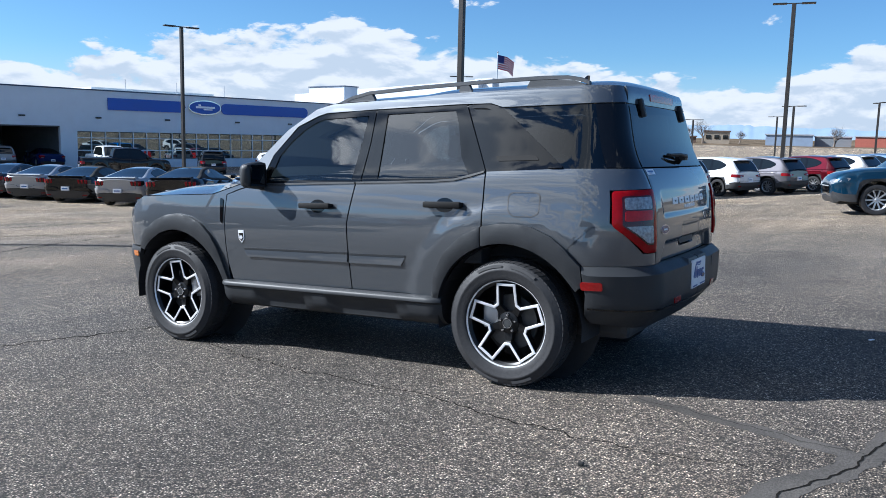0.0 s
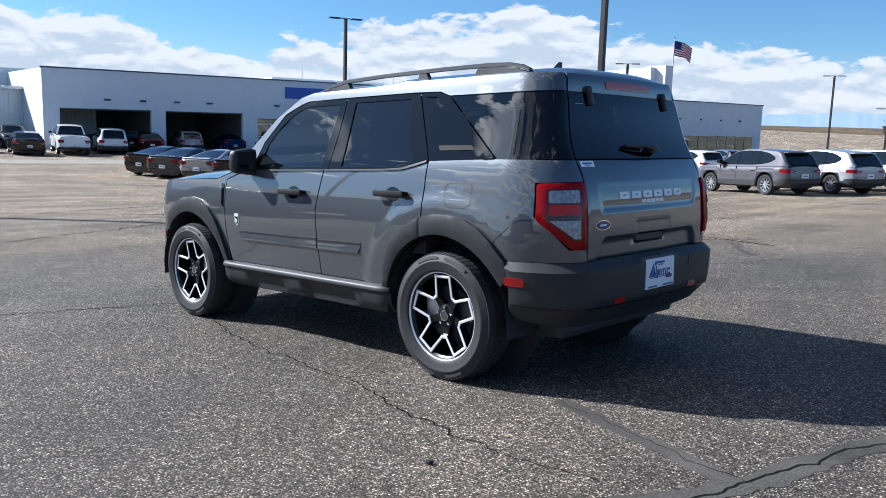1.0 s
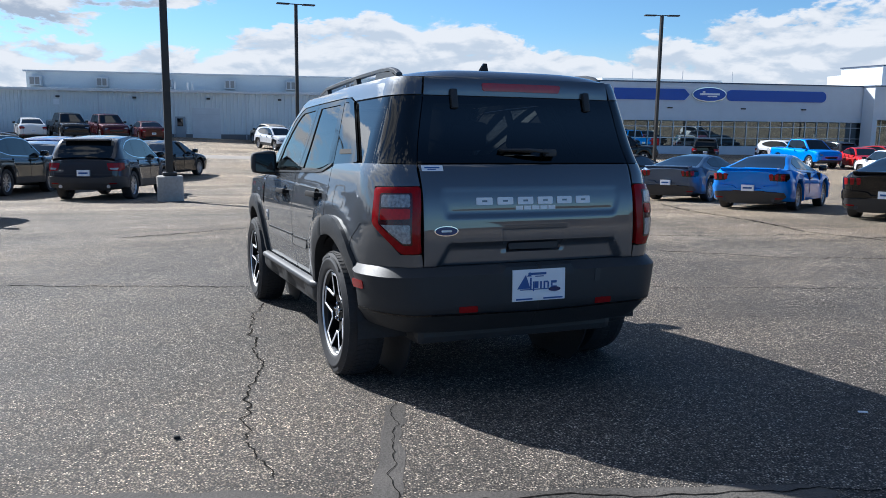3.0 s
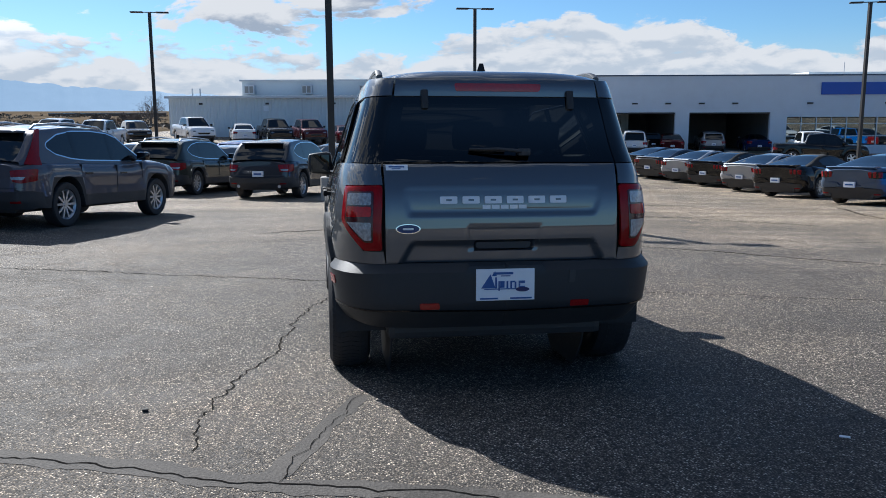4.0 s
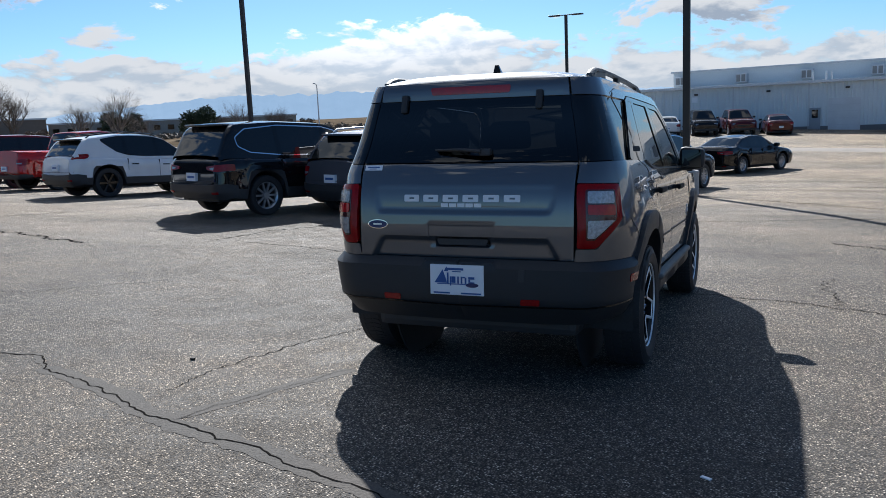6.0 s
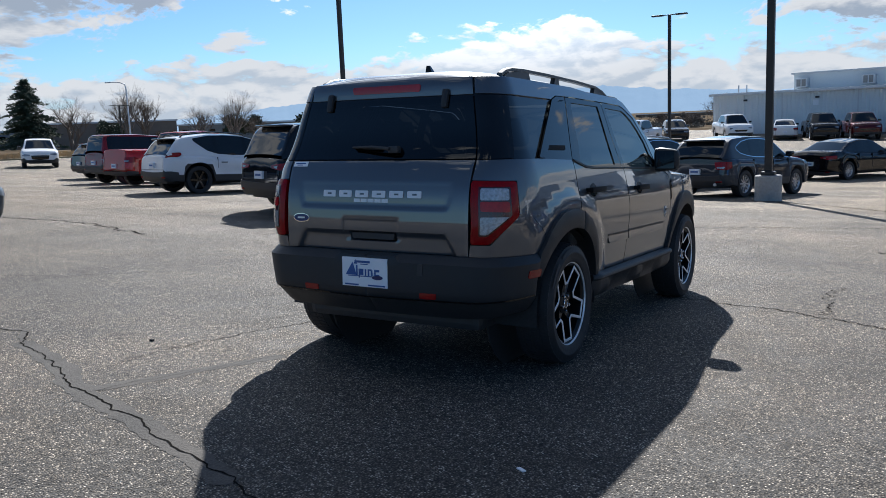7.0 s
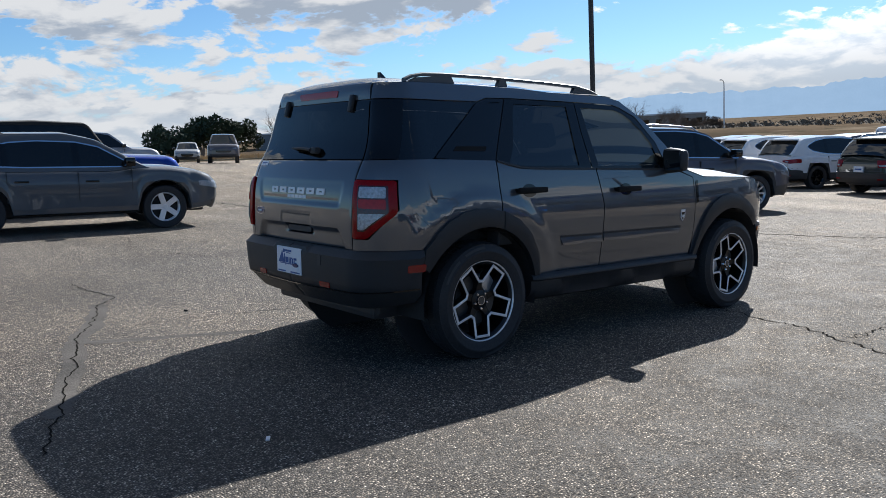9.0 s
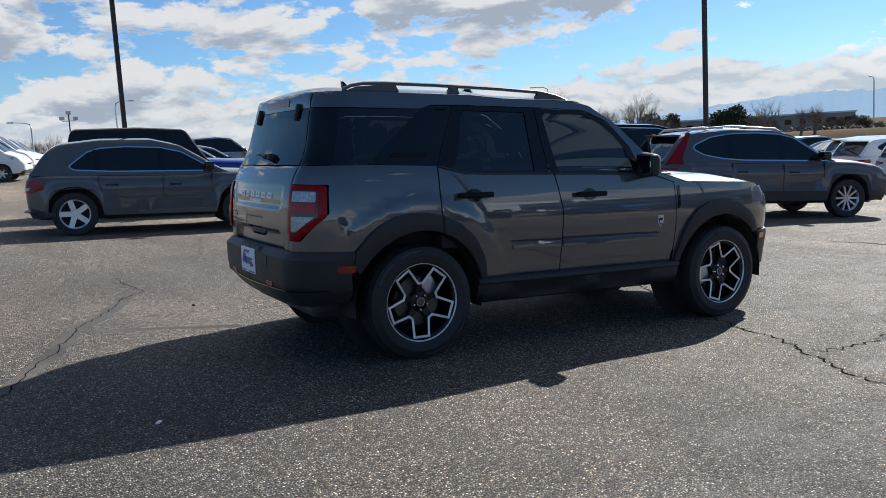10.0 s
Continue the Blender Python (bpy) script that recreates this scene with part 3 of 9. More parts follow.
crack([(5.2, 12.6), (7.0, 11.4), (9.5, 10.9)], 0.04, CRACK_DARK, OPEN, 0.08, 29)
crack([(6.2, 17.5), (9.6, 18.3), (13.0, 18.2)], 0.05, CRACK_DARK, OPEN, 0.08, 30)


def mountains(name, dist, a0, a1, heights, material, label):
    """A far ridge as one closed range that stands on the plain."""
    bm = bmesh.new()
    prev = None
    n = 420
    for k in range(n + 1):
        a = a0 + (a1 - a0) * k / n
        h = lerp_line(heights, a)
        h *= 1 + 0.12 * noise.noise((a * 0.35, 1.0, 0)) + 0.09 * noise.noise((a * 1.1, 4.0, 0)) + 0.05 * noise.noise((a * 3.1, 9.0, 0)) + 0.02 * noise.noise((a * 8.0, 2.0, 0))
        ca, sa = math.cos(radians(a)), math.sin(radians(a))
        cur = []
        for d, f in ((-420, 0.0), (-260, 0.36), (-120, 0.72), (0, 1.0), (260, 0.0)):
            j = 1 + 0.06 * noise.noise((a * 2.0, f * 3, 2))
            cur.append(bm.verts.new(((dist + d) * ca, (dist + d) * sa, -40 + (40 + dist * math.tan(radians(h))) * f * (j if 0 < f < 1 else 1))))
        if prev:
            for i in range(len(cur) - 1):
                bm.faces.new((prev[i], cur[i], cur[i + 1], prev[i + 1]))
        prev = cur
    bmesh.ops.recalc_face_normals(bm, faces=bm.faces)
    return tagged(part(name, bm, material, smooth=50), label, "mountain range", kind="structure")


# the haze in front of the ranges is put in as a blue glow
HAZE_RANGE = mat("hazy blue range", (0.09, 0.10, 0.11), 1.0, vary=0.3, grain=0.01, spec=0.0, emit=((0.175, 0.255, 0.350), 1.0))
mountains("backdrop_range", 4300, -5, 62, [(-5, 0.6), (6, 1.2), (14, 1.7), (20, 2.15), (24, 2.25), (30, 1.95), (38, 2.0), (44, 1.45), (50, 0.9), (62, 0.4)], HAZE_RANGE, "hazy blue mountain range on the horizon")
mountains("backdrop_range_south", 4300, -110, -62, [(-110, 0.5), (-90, 0.9), (-80, 1.15), (-72, 1.2), (-66, 0.9), (-62, 0.5)], HAZE_RANGE, "faint blue mountain range on the horizon")


# ---------------------------------------------------------------- light poles
def light_pole(x, y, height, pedestal, heads=2, radius=0.075, turn=0.0, label=""):
    g = thing("light_pole", Matrix.Translation((x, y, terrain(x, y))), label or "dark bronze parking lot light pole with flat twin heads", "light pole", "parking lot light poles")
    z0 = 0.0
    if pedestal:
        bm = lathe([(0.0, -0.1), (0.31, -0.1), (0.31, pedestal - 0.02), (0.29, pedestal), (0.0, pedestal)], 28, "Z")
        part("pedestal", bm, CONCRETE, g, "round grey concrete pedestal", 40)
        z0 = pedestal
        part("base_cover", box(-0.16, 0.16, -0.16, 0.16, z0, z0 + 0.09, 0.02), POLE_BROWN, g)
    bm = bmesh.new()
    add_box(bm, -radius, radius, -radius, radius, z0, height, 0.012)
    part("pole", bm, POLE_BROWN, g)
    ca = radians(turn)
    part("cross_arm", box(-0.75, 0.75, -0.022, 0.022, height - 0.015, height + 0.03, 0.008, Matrix.Rotation(ca, 4, "Z")), POLE_BROWN, g)
    for s in ((-1, 1) if heads == 2 else (1,)):
        bm = box(-0.30, 0.30, -0.15, 0.15, -0.03, 0.035, 0.015, Matrix.Rotation(ca, 4, "Z") @ Matrix.Translation((s * 0.62, 0, height)))
        part("lamp_head", bm, POLE_BROWN, g)
    return g


def street_lamp(x, y, height, turn):
    g = thing("street_lamp", Matrix.Translation((x, y, terrain(x, y))) @ Matrix.Rotation(radians(turn), 4, "Z"), "pale steel street lamp with a curved arm", "street lamp", "street lamps")
    part("pole", tube([(0, 0, 0), (0, 0, height * 0.9), (0.1, 0, height * 0.97), (0.6, 0, height), (1.6, 0, height + 0.05)], [0.10, 0.07, 0.06, 0.05, 0.04], 8), TRIM_METAL, g, smooth=50)
    part("lamp_head", box(1.5, 2.1, -0.12, 0.12, height - 0.02, height + 0.1, 0.03), TRIM_METAL, g)
    return g


light_pole(15.2, 0.63, 8.3, 0.62, radius=0.085, turn=80, label="dark bronze light pole on a round concrete pedestal")
light_pole(34.3, -6.7, 7.9, 0.72, turn=90)
light_pole(37.9, 9.2, 7.6, 0.6, turn=90)
light_pole(21.6, 18.1, 9.0, 0.6, turn=60)
light_pole(30.9, -25.3, 8.4, 0.7, turn=70)
light_pole(10.1, -18.3, 9.2, 0.62, radius=0.085, turn=20)
light_pole(29.7, -52.4, 8.0, 0.6, turn=30)
light_pole(21.1, -72.5, 8.0, 0.6, turn=20)
light_pole(0.9, 25.2, 8.6, 0.6, turn=0)
for az_, d_, h_ in ((-75.7, 80, 5.0), (-80.85, 84, 5.2), (-81.8, 62, 5.0), (-86.6, 70, 5.4)):
    light_pole(-3.25 + d_ * math.cos(radians(az_)), 4.92 + d_ * math.sin(radians(az_)), h_, 0.5, turn=az_ * 7)
light_pole(3.05, -36.6, 8.6, 0.6, radius=0.085, turn=10)
street_lamp(92, 57, 6.2, 200)
street_lamp(10.0, 91.6, 7.3, 10)
street_lamp(62, -118, 9.0, 30)


# ---------------------------------------------------------------- buildings
def facade_matrix(x, y, slope=0.17):
    """Frame of a facade: x runs along it to the south, y into the building."""
    n = math.hypot(1, slope)
    u = Vector((-slope / n, -1 / n, 0))
    w = Vector((1 / n, -slope / n, 0))
    return Matrix.Translation((x, y, 0)) @ Matrix((u, w, Vector((0, 0, 1)))).transposed().to_4x4()


def dealership():
    g = thing("dealership", facade_matrix(56.74, -19.2), "long white stucco dealership with service bays and a glazed showroom", "building")
    bot, top = -2.2, 4.4
    bays = [(1.1, 7.6), (8.7, 15.0)]
    g0, g1 = 16.3, 44.5
    # front wall in pieces round the openings
    for name, x0, x1, z0, z1 in (("wall", 0, 1.1, bot, top), ("wall", 7.6, 8.7, bot, top), ("wall", 15.0, 16.3, bot, top), ("wall", 44.5, 46, bot, top)):
        part(name, box(x0, x1, 0, 0.35, z0, z1), WALL_WHITE, g)
    for x0, x1, z in ((1.1, 7.6, 1.62), (8.7, 15.0, 1.60)):
        part("wall", box(x0, x1, 0.002, 0.352, z, top), WALL_WHITE, g)
    part("wall", box(g0, g1, 0.002, 0.352, 1.22, top), WALL_WHITE, g)
    part("wall", box(g0, g1, 0.002, 0.352, bot, -0.95), WALL_WHITE, g)
    part("side_wall", box(0, 0.35, 0.36, 26, bot, top), WALL_WHITE, g)
    part("side_wall", box(45.65, 46, 0.36, 26, bot, top), WALL_WHITE, g)
    part("back_wall", box(0.36, 45.64, 25.6, 26, bot, top), WALL_WHITE, g)
    part("roof", box(0.36, 45.64, 0.36, 25.6, top - 0.5, top - 0.25), WALL_METAL, g)
    part("parapet_cap", box(-0.05, 46.05, -0.05, 0.40, top, top + 0.10), mat("dark parapet cap", (0.035, 0.06, 0.11), 0.5, 0.2), g, "dark blue metal parapet cap")
    part("roof_screen", box(19.0, 30.6, 3.0, 12, top - 0.2, top + 0.42), WALL_METAL, g)
    # service bays: dark rooms behind open doors
    for x0, x1 in bays:
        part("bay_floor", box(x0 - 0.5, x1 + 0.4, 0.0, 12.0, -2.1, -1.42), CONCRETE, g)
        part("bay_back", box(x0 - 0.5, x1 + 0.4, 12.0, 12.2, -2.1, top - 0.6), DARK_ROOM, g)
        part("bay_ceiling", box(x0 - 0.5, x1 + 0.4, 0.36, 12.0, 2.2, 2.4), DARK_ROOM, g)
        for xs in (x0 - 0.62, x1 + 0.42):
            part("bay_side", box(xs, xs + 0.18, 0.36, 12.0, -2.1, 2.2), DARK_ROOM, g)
        part("door_frame", box(x0, x1, 0.10, 0.25, 1.50, 1.60), PLASTIC, g)
    # glazed front
    n = 24
    for i in range(n):
        x0, x1 = g0 + (g1 - g0) * i / n, g0 + (g1 - g0) * (i + 1) / n
        for z0, z1 in ((-0.93, -0.25), (-0.25, 0.72), (0.72, 1.2)):
            part("window_pane", box(x0 + 0.035, x1 - 0.035, 0.20, 0.23, z0 + 0.035, z1 - 0.035), STORE_GLASS, g)
    for i in range(n + 1):
        x = g0 + (g1 - g0) * i / n
        part("mullion", box(x - 0.033, x + 0.033, 0.12, 0.28, -0.95, 1.22), TRIM_METAL, g)
    for z in (-0.25, 0.72):
        part("transom", box(g0, g1, 0.13, 0.27, z - 0.03, z + 0.03), TRIM_METAL, g)
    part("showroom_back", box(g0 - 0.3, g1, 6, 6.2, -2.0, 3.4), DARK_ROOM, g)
    for i in range(8):
        x = (9.6, 12.2, 4.4, 7.0, 18.0, 24.0, 31.0, 37.0)[i]
        part("wall_pack", box(x - 0.22, x + 0.22, -0.14, -0.002, 2.24, 2.36, 0.02), PLASTIC, g)
    for x in (21.0, 25.7, 30.5):
        part("conduit_mast", tube([(x, 1.2, top), (x, 1.2, top + 1.1)], 0.03, 6), TRIM_METAL, g)
    # sign band with pointed and rounded ends and an oval between
    zc, h = 3.42, 0.47
    part("sign_panel", plate2d([(18.8, zc - h), (25.3, zc - h), (25.75, zc), (25.3, zc + h), (18.8, zc + h)][::-1], -0.10), SIGN_BLUE, g, "royal blue sign panel with a notched end")
    out = [(29.6, zc + h), (29.6, zc - h), (38.7, zc - h)] + [(38.7 + h * math.sin(a), zc - h * math.cos(a)) for a in [math.pi * k / 10 for k in range(1, 10)]] + [(38.7, zc + h)]
    out = [(29.3 + (h - abs(h * math.cos(a))) * -0.0 + h * (1 - math.sin(a)), zc + h * math.cos(a)) for a in [math.pi * k / 10 for k in range(0, 11)]] + out[2:]
    part("sign_panel", plate2d(out, -0.10), SIGN_BLUE, g, "royal blue sign panel with rounded ends")
    for rx, rz, d0, d1, m in ((1.62, 0.62, -0.16, 0.0, CHROME), (1.54, 0.55, -0.20, -0.04, SIGN_BLUE)):
        ring = [(27.6 + rx * math.cos(a), zc + 0.05 + rz * math.sin(a)) for a in [2 * math.pi * k / 40 for k in range(40)]]
        bm = plate2d(ring, d0 - d1)
        bmesh.ops.translate(bm, vec=(0, d1, 0), verts=bm.verts)
        part("sign_oval", bm, m, g, smooth=40)
    # the script on the oval as plain strokes
    bm = bmesh.new()
    for x0, x1, z0, z1 in ((-0.95, 0.95, -0.07, 0.10), (-0.7, -0.45, 0.14, 0.26), (-0.2, 0.7, -0.22, -0.12)):
        add_box(bm, 27.6 + x0, 27.6 + x1, -0.225, -0.202, zc + 0.05 + z0, zc + 0.05 + z1, 0.01)
    part("sign_strokes", bm, PLATE_WHITE, g)
    return g


dealership()


def warehouse():
    g = thing("warehouse", facade_matrix(69.6, 13.9), "long pale grey ribbed steel warehouse with a stepped roof", "building")
    bot, eave, up = -1.6, 3.1, 4.65
    L = 40.0
    # ribbed front wall, one long sheet of folded steel
    bm = bmesh.new()
    prof = []
    x = 0.0
    while x < L:
        prof += [(x, 0.0), (x + 0.20, 0.0), (x + 0.225, -0.03), (x + 0.275, -0.03)]
        x += 0.30
    prof.append((L, 0.0))
    prev = None
    for px, py in prof:
        cur = [bm.verts.new((px, py, z)) for z in (bot, eave - 0.12)]
        if prev:
            bm.faces.new((prev[0], cur[0], cur[1], prev[1]))
        prev = cur
    part("wall", bm, WALL_METAL, g, "ribbed pale grey steel front wall")
    part("wall_core", box(0, L, 0.05, 0.2, bot, eave - 0.12), WALL_METAL, g)
    part("side_wall", box(0, 0.2, 0.2, 30, bot, eave - 0.12), WALL_METAL, g)
    part("plinth", box(-0.02, L, -0.06, -0.032, bot, -0.45), mat("dark base course", (0.16, 0.16, 0.16), 0.9), g)
    bm = box(-0.3, L, -0.35, 6.0, eave - 0.10, eave + 0.05)
    part("roof", bm, WALL_METAL, g)
    part("gutter", box(-0.3, L, -0.47, -0.352, eave - 0.14, eave + 0.06), TRIM_METAL, g)
    for i in range(80):
        x = i * 0.5
        part("roof_seam", box(x, x + 0.05, -0.35, 6.0, eave + 0.052, eave + 0.10), TRIM_METAL, g)
    part("upper_wall", box(4.9, L, 6.0, 30, 0, up), WALL_METAL, g)
    part("upper_roof", box(4.7, L, 5.8, 30.2, up, up + 0.14), TRIM_METAL, g)
    for i in range(7):
        x = 5.85 * i
        part("bay_seam", box(x - 0.05, x + 0.05, -0.06, -0.034, bot, eave - 0.15), TRIM_METAL, g)
        if i:
            part("wall_light", box(x - 3.2, x - 2.9, -0.2, -0.034, 2.42, 2.58, 0.03), PLASTIC, g)
    for i in range(6):
        x = 5.3 + 5.4 * i
        part("roof_cooler", box(x, x + 0.95, 5.1, 5.98, 3.45, 4.25, 0.03), TRIM_METAL, g, "boxy rooftop evaporative cooler")
        part("cooler_grille", box(x + 0.1, x + 0.42, 5.04, 5.098, 3.55, 4.15), GRILLE_GREY, g)
        part("cooler_grille", box(x + 0.53, x + 0.85, 5.04, 5.098, 3.55, 4.15), GRILLE_GREY, g)
    for x in (1.6, 2.3, 17.6, 18.6, 19.0):
        part("roof_vent", tube([(x, 1.5, eave), (x, 1.5, eave + 0.75)], 0.07, 8), TRIM_METAL, g)
    part("personnel_door", box(17.62, 18.45, -0.08, -0.036, -0.9, 1.0, 0.01), mat("grey door", (0.28, 0.31, 0.34), 0.5), g)
    part("door_pane", box(17.8, 18.25, -0.095, -0.082, 0.2, 0.85), GLASS_DARK, g)
    part("overhead_door", box(19.0, 21.3, -0.08, -0.036, -0.9, 1.72, 0.01), mat("white sectional door", (0.60, 0.62, 0.64), 0.5), g)
    for k in range(1, 5):
        z = -0.9 + 2.62 * k / 5
        part("door_joint", box(19.02, 21.28, -0.086, -0.081, z - 0.012, z + 0.012), TRIM_METAL, g)
    part("notice_sign", box(8.3, 8.75, -0.07, -0.036, 1.85, 2.3, 0.01), PLATE_WHITE, g)
    return g


warehouse()


def showroom():
    """The entrance building that continues the dealership: a porch, a white block, a long wedge wall with a fin and a south wing."""
    g = thing("showroom_building", facade_matrix(56.74, -19.2), "white showroom building with a long wedge wall and a tall fin", "building")
    bot, cap = -2.6, mat("dark parapet cap")
    # porch block with a glazed entrance under a lintel
    part("porch_wall", box(43.0, 43.5, -1.5, -0.06, bot, 4.42), WALL_WHITE, g)
    part("porch_wall", box(50.2, 50.9, -1.5, 12, bot, 4.42), WALL_WHITE, g)
    part("porch_lintel", box(43.5, 50.2, -1.498, -0.06, 1.50, 4.42), WALL_WHITE, g)
    part("porch_cap", box(42.9, 51.0, -1.56, 0.3, 4.42, 4.52), cap, g)
    part("porch_roof", box(46.06, 50.2, -0.05, 12, 4.0, 4.3), WALL_METAL, g)
    part("entrance_floor", box(43.5, 50.2, -1.5, 6, bot, -1.45), CONCRETE, g)
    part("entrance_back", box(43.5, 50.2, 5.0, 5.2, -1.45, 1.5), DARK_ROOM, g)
    for k in range(5):
        x = 43.5 + 6.7 * k / 5
        part("entrance_pane", box(x + 0.05, x + 1.29, -0.35, -0.32, -1.4, 0.85), STORE_GLASS, g)
        part("entrance_pane", box(x + 0.05, x + 1.29, -0.35, -0.32, 0.95, 1.45), STORE_GLASS, g)
        part("entrance_mullion", box(x - 0.04, x + 0.04, -0.40, -0.28, -1.45, 1.5), TRIM_METAL, g)
    part("entrance_transom", box(43.5, 50.2, -0.41, -0.27, 0.86, 0.94), TRIM_METAL, g)
    # white block with its sunlit north side
    part("block", box(56.0, 61.5, -4.0, 12, bot, 4.42), WALL_WHITE, g)
    part("block_cap", box(55.9, 61.6, -4.1, 12.1, 4.42, 4.52), cap, g)
    part("link_wall", box(50.9, 56.0, 9.0, 12, bot, 4.0), WALL_WHITE, g)
    for y in (-0.8, 0.6):
        part("window_pane", box(55.93, 55.98, y, y + 1.25, -0.9, 0.75), STORE_GLASS, g)
        part("window_frame", box(55.95, 55.998, y - 0.08, y + 1.33, -0.98, 0.83), TRIM_METAL, g)
    for x, z in ((57.2, 2.1), (57.2, 1.5), (58.4, 2.45)):
        part("wall_light", box(x - 0.12, x + 0.12, -4.16, -4.002, z - 0.16, z + 0.16, 0.02), PLASTIC, g)
    # wedge wall, running back into the building
    bm = plate2d([(-3.2, bot), (30.0, bot), (30.0, 6.9), (-3.2, 8.05)], 0.8, "X")
    bmesh.ops.translate(bm, vec=(62.0, 0, 0), verts=bm.verts)
    part("wedge_wall", bm, WALL_WHITE, g, "white wedge wall with a sloping top edge")
    part("fin", box(62.81, 64.1, -4.6, -2.0, bot, 8.25), WALL_WHITE, g, "tall white fin")
    part("recess_wall", box(61.5, 62.0, -1.8, -1.4, bot, 4.0), WALL_WHITE, g)
    part("south_wing", box(64.1, 84.0, -3.6, 12, bot, 4.5), WALL_WHITE, g)
    part("south_wing_cap", box(64.1, 84.1, -3.7, 12.1, 4.5, 4.6), cap, g)
    for k in range(9):
        part("window_pane", box(65.2 + 1.9 * k, 66.95 + 1.9 * k, -3.68, -3.62, -1.2, 0.55), STORE_GLASS, g)
        part("wall_light", box(67.0 + 4 * k, 67.3 + 4 * k, -3.76, -3.602, 2.4, 2.56, 0.02), PLASTIC, g) if k < 4 else None
    part("roof_house", box(55.0, 57.2, 12.0, 18.5, 4.0, 7.2), WALL_WHITE, g)
    part("roof_house_cap", box(54.9, 57.3, 11.9, 18.6, 7.2, 7.32), cap, g)
    return g


showroom()


def gazebo():
    """A square timber shelter with a two-tier shingle roof."""
    o = facade_matrix(56.74, -19.2) @ Vector((58.2, -8.5, 0))
    z = terrain(o.x, o.y)
    g = thing("gazebo", Matrix.Translation((o.x, o.y, z)) @ Matrix.Rotation(radians(-80), 4, "Z"), "brown timber gazebo with a two-tier shingle roof", "gazebo")
    shingle = mat("brown shingle roof", (0.16, 0.10, 0.07), 0.9, vary=0.25, grain=6, bump=0.4)
    timber = mat("stained timber", (0.17, 0.10, 0.06), 0.8, vary=0.2, grain=12)
    for w0, w1, z0, z1 in ((2.35, 0.75, 2.15, 2.75), (0.95, 0.12, 2.82, 3.15)):
        bm = bmesh.new()
        lo = [bm.verts.new((w0 * a, w0 * b, z0)) for a, b in ((-1, -1), (1, -1), (1, 1), (-1, 1))]
        hi = [bm.verts.new((w1 * a, w1 * b, z1)) for a, b in ((-1, -1), (1, -1), (1, 1), (-1, 1))]
        for k in range(4):
            bm.faces.new((lo[k], lo[(k + 1) % 4], hi[(k + 1) % 4], hi[k]))
        bm.faces.new(lo[::-1])
        bm.faces.new(hi)
        part("roof_tier", bm, shingle, g)
    for a in (-1, 1):
        for b in (-1, 1):
            part("post", box(a * 1.9 - 0.08, a * 1.9 + 0.08, b * 1.9 - 0.08, b * 1.9 + 0.08, 0, 2.15, 0.01), timber, g)
        part("beam", box(-2.05, 2.05, a * 1.9 - 0.07, a * 1.9 + 0.07, 1.98, 2.14), timber, g)
    return g


gazebo()


def flagpole(x, y, h):
    g = thing("flagpole", Matrix.Translation((x, y, terrain(x, y))), "tall white flagpole flying a striped flag with a blue canton", "flagpole")
    part("pole", tube([(0, 0, 0), (0, 0, h)], [0.12, 0.06], 10), TRIM_METAL, g, smooth=50)
    part("finial", lathe([(0.0, h), (0.1, h + 0.05), (0.12, h + 0.12), (0.08, h + 0.2), (0.0, h + 0.22)], 12, "Z"), CHROME, g, smooth=60)
    way = Vector((-0.35, -0.94, 0)).normalized()
    nrm = Vector((-way.y, way.x, 0))
    L, H, n = 3.2, 1.9, 24

    def cloth(s, v):
        return way * (s * L * 0.93) + nrm * (0.16 * s * math.sin(s * 9 + v * 1.3)) + Vector((0, 0, h - 0.25 - H * (1 - v) - 0.75 * s * s - 0.12 * s * math.sin(7 * s)))

    red, white, blue = mat("flag red", (0.45, 0.02, 0.04), 0.8), mat("flag white", (0.75, 0.75, 0.75), 0.8), mat("flag blue", (0.02, 0.03, 0.16), 0.8)
    for i in range(13):
        bm = bmesh.new()
        v0, v1 = i / 13, (i + 1) / 13
        s0 = 0.4 if i >= 6 else 0.0
        prev = None
        for k in range(n + 1):
            s = s0 + (1 - s0) * k / n
            cur = [bm.verts.new(cloth(s, v) + nrm * o) for v, o in ((v0, 0), (v1, 0))]
            if prev:
                bm.faces.new((prev[0], cur[0], cur[1], prev[1]))
            prev = cur
        part("stripe", bm, red if i % 2 == 0 else white, g, smooth=60)
    bm = bmesh.new()
    prev = None
    for k in range(n + 1):
        s = 0.4 * k / n
        cur = [bm.verts.new(cloth(s, v)) for v in (6 / 13, 0.75, 1)]
        if prev:
            for i in (0, 1):
                bm.faces.new((prev[i], cur[i], cur[i + 1], prev[i + 1]))
        prev = cur
    part("canton", bm, blue, g, smooth=60)
    return g


flagpole(49.5, -96.5, 14.6)


# ---------------------------------------------------------------- wheels
def tyre_mesh(radius, rim, width, name):
    w = width / 2
    prof = [(rim * 0.98, -w * 0.8), (rim * 1.02, -w * 0.92), (rim + (radius - rim) * 0.45, -w), (radius * 0.955, -w * 0.96), (radius * 0.985, -w * 0.85),
            (radius, -w * 0.62), (radius, w * 0.62), (radius * 0.985, w * 0.85), (radius * 0.955, w * 0.96), (rim + (radius - rim) * 0.45, w),
            (rim * 1.02, w * 0.92), (rim * 0.98, w * 0.8)]
    return mesh_of(name, lathe(prof, 40), RUBBER, 35)


